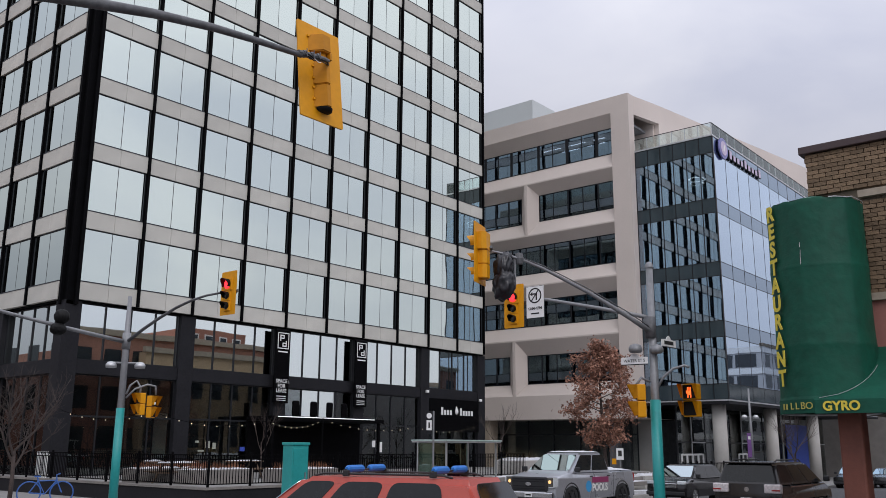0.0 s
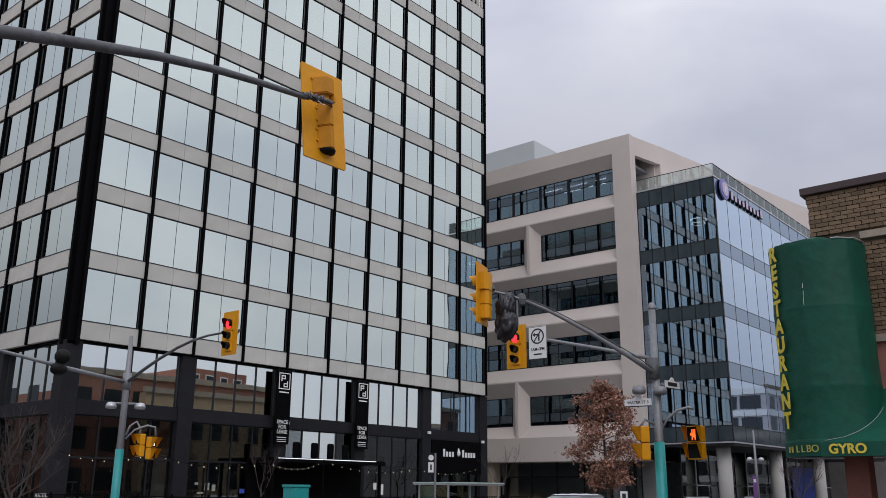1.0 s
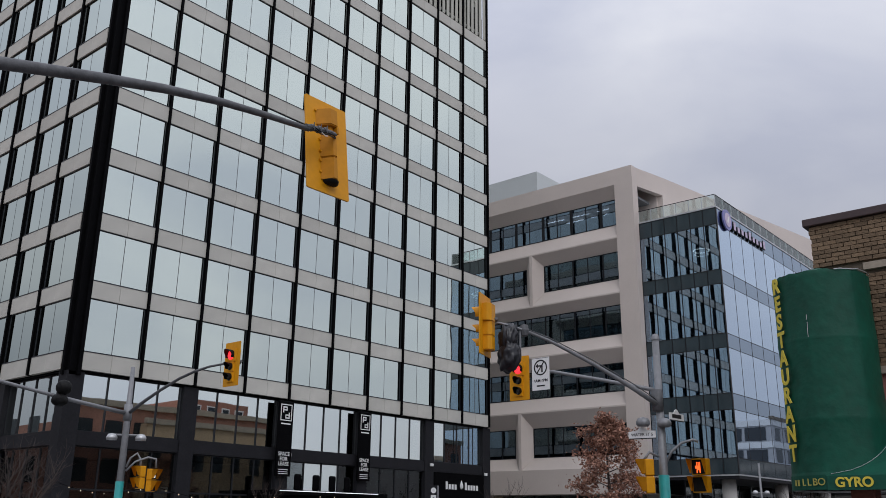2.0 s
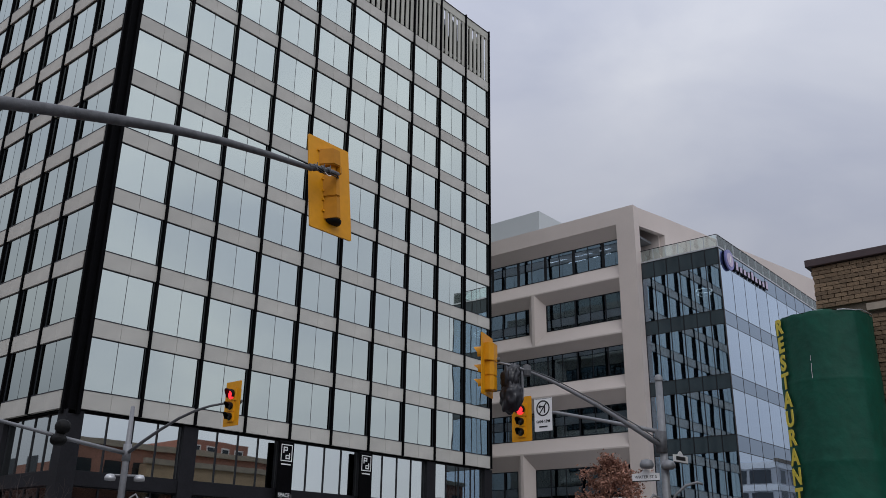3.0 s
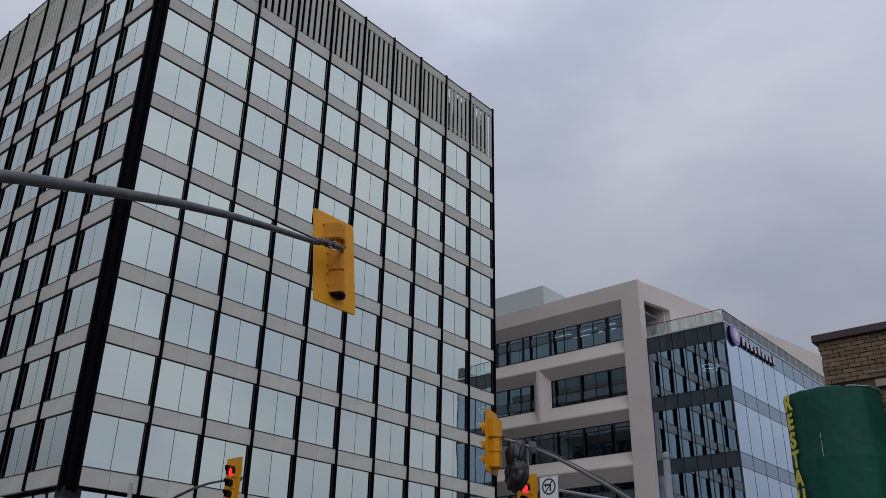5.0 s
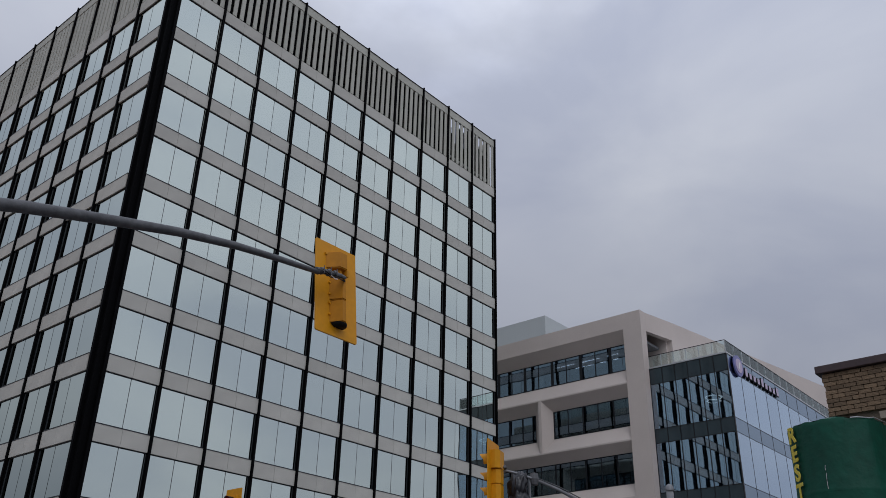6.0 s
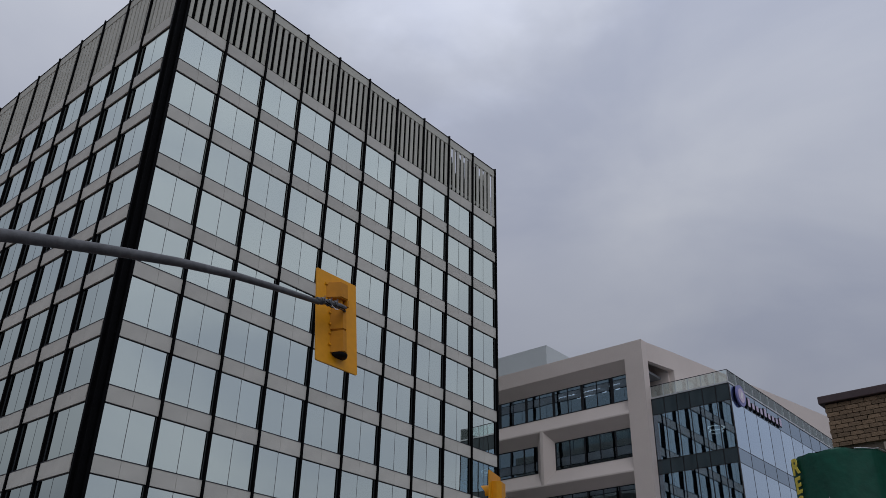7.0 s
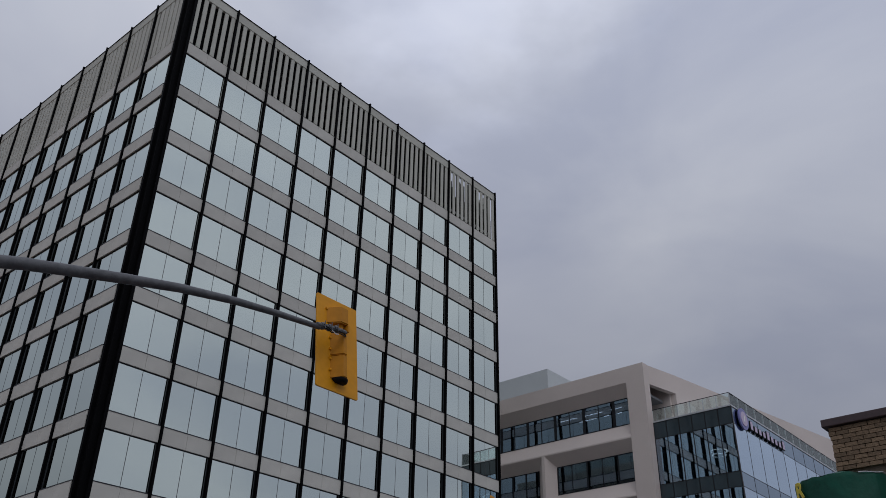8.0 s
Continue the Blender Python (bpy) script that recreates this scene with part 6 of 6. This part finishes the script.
for x, z in ((44.55, 5.7), (50.4, 5.35), (32.4, 5.6)):
    lp = thing("wall_lamp", "small white wall lamp on the tower base", "lamp", "wall lamps", at=(x, 38.28, z))
    part("shade", box(-0.12, 0.12, -0.14, 0.0, -0.09, 0.09, bevel=0.02), M_WHITE, lp)

# ---- terrace: low wall, fence, tables, lights ----
wall_t = thing("terrace_wall", "low dark terrace wall with a pale coping", "wall", kind="structure")
part("face", box(17.95, 18.18, 24.95, 69.0, -0.1, 0.68), M_CHARCOAL, wall_t)
part("face", box(18.18, 46.0, 24.95, 25.18, -0.3, 0.68), M_CHARCOAL, wall_t)
part("coping", box(17.9, 18.24, 24.9, 69.0, 0.68, 0.76), M_LEDGE, wall_t, "pale concrete coping")
part("coping", box(18.24, 46.0, 24.9, 25.24, 0.68, 0.76), M_LEDGE, wall_t, "pale concrete coping")
fence = thing("terrace_fence", "black steel picket fence round a terrace", "fence")
picket = post = None
FENCE_Z, FENCE_H = 0.76, 1.06
spots = [(18.07, 25.07 + 0.125 * k) for k in range(140)] + [(18.07 + 0.125 * k, 25.07) for k in range(1, 150)]
for k, (x, y) in enumerate(spots):
    if k % 17 == 0:
        if post is None:
            post = part("post", box(-0.035, 0.035, -0.035, 0.035, 0, FENCE_H + 0.08, bevel=0.008), M_BLACK, fence)
            post.matrix_basis = pose(x, y, FENCE_Z)
        else:
            shared("post", post, fence, pose(x, y, FENCE_Z))
    elif picket is None:
        picket = part("picket", box(-0.011, 0.011, -0.011, 0.011, 0.08, FENCE_H - 0.02), M_BLACK, fence)
        picket.matrix_basis = pose(x, y, FENCE_Z)
    else:
        shared("picket", picket, fence, pose(x, y, FENCE_Z))
for z in (FENCE_Z + 0.09, FENCE_Z + 0.9, FENCE_Z + FENCE_H - 0.02):
    part("rail", box(18.05, 18.09, 25.07, 42.5, z - 0.018, z + 0.018), M_BLACK, fence)
    part("rail", box(18.09, 36.7, 25.05, 25.09, z - 0.018, z + 0.018), M_BLACK, fence)
M_WOOD = mat("weathered_wood", (0.16, 0.11, 0.075), 0.8, vary=0.25, grain=14)
for x, y, tn in ((19.8, 29.5, 20), (21.0, 33.0, 60), (24.5, 31.5, 10), (33.0, 27.3, 0)):
    tb = thing("picnic_table", "wooden terrace table with benches under old snow", "table", "terrace tables", at=(x, y, BASE), turn=tn)
    for q in range(4):
        part("plank", box(-0.9, 0.9, -0.36 + q * 0.185, -0.195 + q * 0.185, 0.71, 0.75), M_WOOD, tb)
    for sy in (-0.75, 0.55):
        part("bench", box(-0.9, 0.9, sy, sy + 0.22, 0.42, 0.46), M_WOOD, tb)
    for sx in (-0.6, 0.6):
        for d in (-1, 1):
            part("leg", tube([(sx, d * 0.6, 0.0), (sx, d * 0.15, 0.71)], 0.035, 6), M_WOOD, tb)
        part("cross_beam", box(sx - 0.03, sx + 0.03, -0.72, 0.72, 0.36, 0.42), M_WOOD, tb)
    snow_cap("table_snow", -0.86, 0.86, -0.33, 0.33, 0.751, 0.06, tb, x)
gate = thing("white_slat_panel", "white slatted panel leaning by the terrace fence", "panel", at=(18.45, 37.3, BASE), turn=-62)
for k in range(7):
    part("slat", box(-0.30 + k * 0.085, -0.258 + k * 0.085, -0.015, 0.015, 0.0, 1.10), M_WHITE, gate)
for z in (0.12, 0.94):
    part("slat_rail", box(-0.31, 0.31, 0.015, 0.035, z, z + 0.05), M_WHITE, gate)
for a, b, n in (((18.3, 36.0, 3.55), (20.6, 32.6, 3.45), 8), ((20.6, 32.6, 3.45), (24.6, 30.2, 3.15), 9), ((24.6, 30.2, 3.2), (31.0, 33.6, 3.45), 10), ((31.0, 33.6, 3.45), (37.5, 33.0, 3.2), 11), ((37.5, 33.0, 3.2), (46.0, 35.0, 3.5), 10)):
    st = thing("string_lights", "black cable with small warm bulbs over the terrace", "string lights", "terrace lights")
    va, vb = Vector(a), Vector(b)
    pts = [va.lerp(vb, k / n) - Vector((0, 0, 0.35 * 4 * (k / n) * (1 - k / n))) for k in range(n + 1)]
    part("cable", tube(pts, 0.010, 5), M_BLACK, st)
    for p in pts[1:-1]:
        part("bulb", lathe([(0.0, -0.06), (0.012, -0.05), (0.015, -0.025), (0.006, 0.0)], 8, centre=p), M_BULB, st)
for x, y in ((20.6, 32.6), (24.6, 30.2), (31.0, 33.6), (37.5, 33.0)):
    tagged(part("light_post", tube([(x, y, BASE), (x, y, 3.5)], 0.04, 8), M_BLACK), "slim black post holding string lights", "post", "light posts")

# ---- pavement furniture ----
ub = thing("utility_cabinet", "teal painted steel utility cabinet on the pavement", "utility cabinet", at=(18.25, 20.95, 0.15), turn=-8)
part("body", box(-0.29, 0.29, -0.27, 0.27, 0.0, 2.0, bevel=0.02), M_TEAL, ub)
part("lid", box(-0.32, 0.32, -0.30, 0.30, 2.0, 2.08, bevel=0.015), M_TEAL, ub)
part("door", box(-0.25, 0.25, -0.285, -0.272, 0.08, 1.9, bevel=0.004), M_TEAL, ub)
part("handle", box(0.16, 0.19, -0.31, -0.286, 0.95, 1.2), M_GALV, ub, "steel handle")

sh = thing("bus_shelter", "glazed bus shelter with a flat grey roof", "bus shelter", at=(25.85, 21.2, 0.15))
M_SHELTER = mat("pale_green_roof_glass", (0.40, 0.50, 0.47), 0.3, vary=0.12, stain=1.5, bump=0)
M_MATTPANEL = mat("frosted_green_panel", (0.42, 0.54, 0.50), 0.45, vary=0.15, stain=1.2, bump=0)
part("roof", box(-0.15, 3.35, -0.15, 1.65, 2.18, 2.235, bevel=0.012), M_SHELTER, sh, "flat pale green roof")
part("roof_frame", box(-0.12, 3.32, -0.12, 1.62, 2.13, 2.178), M_ALU, sh)
for x, y in ((0.04, 0.04), (3.16, 0.04), (0.04, 1.46), (0.95, 1.46), (2.1, 1.46), (3.16, 1.46)):
    part("post", box(x - 0.027, x + 0.027, y - 0.027, y + 0.027, 0, 2.16), M_ALU, sh)
M_FROST = glass("shelter_glass", (0.86, 0.94, 0.90), 0.04, (0.9, 1, 0.96), clear=0.97)
for x0, x1, y in ((0.08, 0.91, 0.02), (0.99, 2.06, 1.46), (2.14, 3.12, 1.46)):
    part("glass_panel", box(x0, x1, y, y + 0.012, 0.2, 2.1), M_FROST, sh)
part("glass_panel", box(0.02, 0.032, 0.08, 1.42, 0.2, 2.1), M_FROST, sh)
part("frosted_panel", box(0.08, 0.92, 1.44, 1.465, 0.15, 2.1), M_MATTPANEL, sh, "frosted pale green panel")
part("bench", box(1.1, 2.5, 1.05, 1.4, 0.42, 0.47), M_ALU, sh)
for x in (1.2, 2.4):
    part("bench_leg", box(x - 0.03, x + 0.03, 1.15, 1.3, 0, 0.42), M_ALU, sh)
bs = thing("bus_stop_sign", "dark bus stop sign with white marks on a slim grey pole", "bus stop sign", at=(24.85, 21.0, 0.15), turn=-35)
part("pole", tube([(0, 0, 0), (0, 0, 3.25)], 0.035, 8), M_GALV, bs)
part("plate", box(-0.30, -0.04, -0.012, 0.012, 2.45, 3.25, bevel=0.004), M_CHARCOAL, bs)
d0 = part("disc", lathe([(0, 0), (0.10, 0), (0.10, 0.006), (0, 0.006)], 18), M_WHITE, bs)
d0.matrix_basis = pose(-0.17, -0.013, 3.08, 90)
part("white_panel", box(-0.27, -0.07, -0.018, -0.013, 2.56, 2.92), M_WHITE, bs, "white panel")
part("text_bar", box(-0.20, -0.14, -0.021, -0.0185, 2.64, 2.84), M_BLACKINK, bs)

bike = thing("bike_sculpture", "blue painted steel bicycle-shaped rack on the pavement", "bike rack", at=(14.75, 29.4, 0.15), turn=-27)
M_BIKE = mat("bright_blue_paint", (0.025, 0.10, 0.33), 0.4, bump=0.02)
for x in (-0.50, 0.50):
    part("wheel", tube([(x + 0.36 * math.cos(a), 0, 0.40 + 0.36 * math.sin(a)) for a in (2 * math.pi * k / 28 for k in range(29))], 0.022, 6), M_BIKE, bike)
for pts in ([(-0.5, 0, 0.4), (-0.25, 0, 0.78), (0.32, 0, 0.80), (0.5, 0, 0.4)], [(-0.25, 0, 0.78), (-0.02, 0, 0.36), (0.32, 0, 0.80)], [(-0.5, 0, 0.4), (-0.02, 0, 0.36)],
            [(-0.25, 0, 0.78), (-0.28, 0, 0.92)], [(0.32, 0, 0.80), (0.30, 0, 0.98), (0.42, 0, 1.02)], [(-0.38, 0, 0.93), (-0.18, 0, 0.93)]):
    part("tube", tube(pts, 0.022, 6), M_BIKE, bike)
part("foot", box(-0.6, 0.6, -0.06, 0.06, 0.0, 0.03), M_BIKE, bike)

M_GRASS = mat("dry_grass", (0.30, 0.22, 0.10), 0.9, vary=0.3)
M_SHRUB = mat("rust_shrub", (0.22, 0.085, 0.035), 0.9, vary=0.4)
for x, y, w in ((18.7, 30.2, 3.4), (19.2, 27.6, 2.8), (22.4, 26.4, 3.0), (36.2, 25.4, 3.6), (41.5, 25.4, 3.4), (47.5, 24.1, 3.2), (52.0, 23.9, 3.6)):
    rise = BASE if x < 46 else 0.15 + fall(x)
    pb = thing("planter", "long concrete planter with dry grass and snow", "planter", "planters", at=(x, y, rise - (0.0 if x > 30 else 0.22)))
    part("trough", box(0, w, 0, 1.2, 0, 0.75, bevel=0.03), M_CONCRETE if x > 30 else M_LEDGE, pb)
    snow_cap("snow", 0.05, w - 0.05, 0.05, 1.15, 0.751, 0.16 if x > 30 else 0.07, pb, x)
    bm = bmesh.new()
    rnd = random.Random(int(x))
    for k in range(120 if x > 30 else 320):
        p = Vector((rnd.uniform(0.2, w - 0.2), rnd.uniform(0.2, 1.0), 0.75))
        q = p + Vector((rnd.uniform(-0.25, 0.25), rnd.uniform(-0.2, 0.2), rnd.uniform(0.3, 0.75) * (1.0 if x > 30 else 0.45)))
        s = Vector((0.018, 0.01, 0))
        bm.faces.new([bm.verts.new(v) for v in (p - s, p + s, q)])
    tagged(part("grass", bm, M_GRASS if x > 30 else M_SHRUB, pb), "tufts of dry grass" if x > 30 else "rust-brown dry planting", kind="stuff")

lamp = thing("street_lamp", "grey street lamp post with two globes and a purple banner", "street lamp", at=(56.0, 20.9, fall(56) + 0.15))
part("pole", tube([(0, 0, 0), (0, 0, 6.2)], [0.10, 0.06], 10), M_GALV, lamp, smooth=True)
part("cross_arm", tube([(-0.45, 0.2, 4.4), (0.45, -0.2, 4.4)], 0.03, 8), M_GALV, lamp)
for d in (-1, 1):
    part("globe", lathe([(0, -0.10), (0.16, -0.08), (0.18, 0.0), (0.12, 0.11), (0, 0.14)], 14, centre=(d * 0.45, -d * 0.2, 4.4)), M_ALU, lamp, smooth=True)
part("banner", box(-0.75, -0.12, -0.01, 0.01, 1.9, 3.4), mat("purple_banner", (0.16, 0.06, 0.24), 0.7), lamp, "purple fabric banner")
part("banner_bar", box(-0.65, -0.22, -0.014, -0.0105, 3.0, 3.2), M_WHITE, lamp)
rail = thing("black_railing", "black steel railing along the forecourt", "railing")
for k in range(60):
    x = 47.0 + k * 0.2
    part("baluster", box(x - 0.012, x + 0.012, 22.39, 22.414, fall(47) + 0.1, fall(47) + 1.6), M_BLACK, rail) if k == 0 else shared("baluster", bpy.data.objects["baluster"], rail, pose(k * 0.2, 0, 0))
for z in (0.25, 1.55):
    part("rail", box(46.9, 59.0, 22.38, 22.42, fall(47) + z, fall(47) + z + 0.05), M_BLACK, rail)
for k in range(7):
    part("rail_post", box(46.95 + k * 2, 47.03 + k * 2, 22.36, 22.44, fall(47) - 0.1, fall(47) + 1.7), M_BLACK, rail)

ps = thing("parking_sign", "small white parking sign with a yellow tab on a post", "sign", at=(36.0, 19.45, 0.15), turn=-60)
part("post", tube([(0, 0, 0), (0, 0, 1.9)], 0.03, 8), M_GALV, ps)
part("plate", box(-0.16, 0.16, -0.045, -0.032, 1.45, 1.95, bevel=0.003), M_WHITE, ps)
part("tab", box(-0.36, -0.17, -0.045, -0.032, 1.25, 1.5, bevel=0.003), M_YELLOW, ps)
part("text_bar", box(-0.08, 0.08, -0.05, -0.046, 1.6, 1.85), M_BLACKINK, ps)
steps = thing("garden_steps", "long pale stone ledges with snow beside the pavement", "steps", kind="structure")
for k in range(3):
    part("ledge", box(33.0 - k * 0.6, 46.5, 23.1 + k * 0.6, 24.9, 0.1, 0.32 + k * 0.22, bevel=0.02), M_LEDGE, steps)
    snow_cap("snow", 33.2, 46.3, 23.15 + k * 0.6, 23.6 + k * 0.6, 0.321 + k * 0.22, 0.08, steps, 3.3 + k)

# ---- buildings across the street, seen as reflections in the glass ----
def block(name, label, x0, x1, y0, y1, height, wall_mat, cols, floors, base=0.0):
    ob = thing(name, label, "building", "street buildings", kind="structure")
    part("wall", box(x0, x1, y0, y1, -1.5, height), wall_mat, ob)
    part("cornice", box(x0 - 0.2, x1 + 0.2, y1 - 0.3, y1 + 0.25, height, height + 0.5), M_STONE, ob)
    src = None
    w = (x1 - x0) / cols
    fh = (height - 1.5) / floors
    for i in range(cols):
        for j in range(floors):
            m = pose(x0 + w * (i + 0.5), y1, 1.0 + fh * j + fh * 0.5)
            if src is None:
                src = part("window", box(-w * 0.28, w * 0.28, -0.05, 0.03, -fh * 0.3, fh * 0.3), M_DARKWIN, ob, "dark sash window")
                src.matrix_basis = m
            else:
                shared("window", src, ob, m)
            if j == 0:
                part("sill", box(x0 + w * (i + 0.2), x0 + w * (i + 0.8), y1, y1 + 0.12, 1.0 + fh * 0.1, 1.0 + fh * 0.16), M_STONE, ob)
    return ob


block("brick_building", "three-storey red brick building across the street", 34.6, 59.5, -14.0, 4.3, 11.7, M_FARBRICK, 9, 3)
block("tan_building", "two-storey tan brick front of a building across the street", 44.0, 57.5, 4.5, 5.6, 10.4, M_TANBRICK, 6, 2)
part("attic", box(51.8, 59.4, -10.0, 0.0, 11.7, 13.9), M_FARBRICK, bpy.data.objects["brick_building"], "set-back brick attic")
block("brick_building", "three-storey red brick building with a flat roof", 22.0, 34.0, -26.0, -9.4, 11.4, M_FARBRICK, 5, 3)
block("grey_building", "low grey building across the street", 86.0, 112.0, -14.0, 3.8, 9.6, M_GREYWALL, 9, 2)
block("grey_office", "grey concrete office building down the street", 135.0, 230.0, -26.0, 2.0, 17.5, M_GREYWALL, 22, 5)
grey = bpy.data.objects["grey_office"]
for j in range(5):
    part("pale_band", box(134.88, 134.99, -25.95, 1.95, 3.42 + j * 3.3, 4.32 + j * 3.3), M_WHITE, grey, "white spandrel band")
    part("pale_band", box(135.05, 229.95, 2.01, 2.12, 3.42 + j * 3.3, 4.32 + j * 3.3), M_WHITE, grey, "white spandrel band")
for j in range(5):
    for k in range(7):
        part("window", box(134.94, 135.05, -25.0 + k * 3.8, -21.8 + k * 3.8, 1.2 + j * 3.3, 3.2 + j * 3.3), M_DARKWIN, grey)
block("brick_building", "long brown brick building behind the corner", -60.0, -14.0, -26.0, -12.0, 11.0, M_FARBRICK, 14, 3)
block("far_building", "pale buildings closing the far end of the street", 250.0, 262.0, -60.0, 80.0, 14.0, M_GREYWALL, 2, 3)
block("far_building", "grey building beyond the glass wing", 108.0, 170.0, 24.0, 60.0, 12.0, M_LEDGE, 3, 3)
for k in range(5):
    lt = thing("ceiling_light", "white linear ceiling light in a top floor office", "ceiling light", "office lights", at=(BX + 2.2 + (k % 2) * 1.1, 35.2 + k * 1.3, 28.45))
    part("tube", box(-0.06, 0.06, -0.9, 0.9, -0.04, 0.0), M_OFFICELIGHT, lt)
    part("hanger", box(-0.01, 0.01, -0.01, 0.01, 0.0, 0.2), M_FRAME, lt)
west = block("west_building", "red brick building along the side street", -46.0, 0.0, 62.0, 104.0, 10.6, M_FARBRICK, 12, 3)
for j in range(3):
    for k in range(9):
        part("window", box(-0.04, 0.05, 64.5 + k * 4.4, 66.6 + k * 4.4, 1.6 + j * 3.7, 3.9 + j * 3.7), M_DARKWIN, west, "dark sash window")
block("west_building", "two-storey tan brick building on the far corner", -46.0, -3.5, 27.0, 58.0, 7.6, M_TANBRICK, 10, 2)
attic = bpy.data.objects["brick_building"]
for k in range(4):
    part("attic_window", box(52.3 + k * 1.8, 53.4 + k * 1.8, -0.02, 0.03, 12.15, 13.35), M_WHITE, attic, "white framed attic window")
    part("attic_pane", box(52.42 + k * 1.8, 53.28 + k * 1.8, 0.031, 0.04, 12.27, 13.23), M_DARKWIN, attic)
M_PALEGREEN = mat("pale_green_curtain", (0.42, 0.50, 0.48), 0.7, vary=0.15, stain=1.0, bump=0.1)
M_SCREENLIGHT = glow("lit_shelf_light", (0.95, 0.93, 0.85), 0.35)
M_BLUESCREEN = glow("blue_screen", (0.12, 0.18, 0.9), 0.5)
tagged(part("interior_curtain", box(27.85, 29.15, 44.0, 44.08, BASE, 3.85), M_PALEGREEN), "pale green curtain inside the ground floor", "curtain")
for k, (x, z, w, h) in enumerate(((30.7, 2.25, 0.22, 0.12), (31.4, 1.95, 0.30, 0.40), (31.9, 1.9, 0.22, 0.36), (30.9, 1.75, 0.4, 0.08))):
    sh2 = thing("lit_shelf", "small lit shelf unit inside the ground floor shop", "shelf", "lit shelves", at=(x, 44.0, BASE))
    part("light_panel", box(0, w, 0, 0.03, z - BASE, z + h - BASE), M_SCREENLIGHT, sh2)
    part("carcass", box(-0.04, w + 0.04, 0.03, 0.3, 0, z + h + 0.05 - BASE), M_PLASTIC, sh2)
scr = thing("blue_screen", "small glowing blue screen on a counter inside", "screen", at=(33.9, 44.0, BASE))
part("panel", box(0, 0.42, 0, 0.03, 1.05, 1.30), M_BLUESCREEN, scr)
part("counter", box(-0.3, 0.8, 0.03, 0.4, 0.0, 1.04), M_PLASTIC, scr)
for x, z, w, h in ((39.75, 2.05, 0.28, 0.40), (40.35, 1.75, 0.30, 0.62)):
    tagged(part("window_poster", box(x, x + w, GY - 0.062, GY - 0.052, z, z + h), M_WHITE), "white paper poster on a dark shop window", "poster", "window posters")
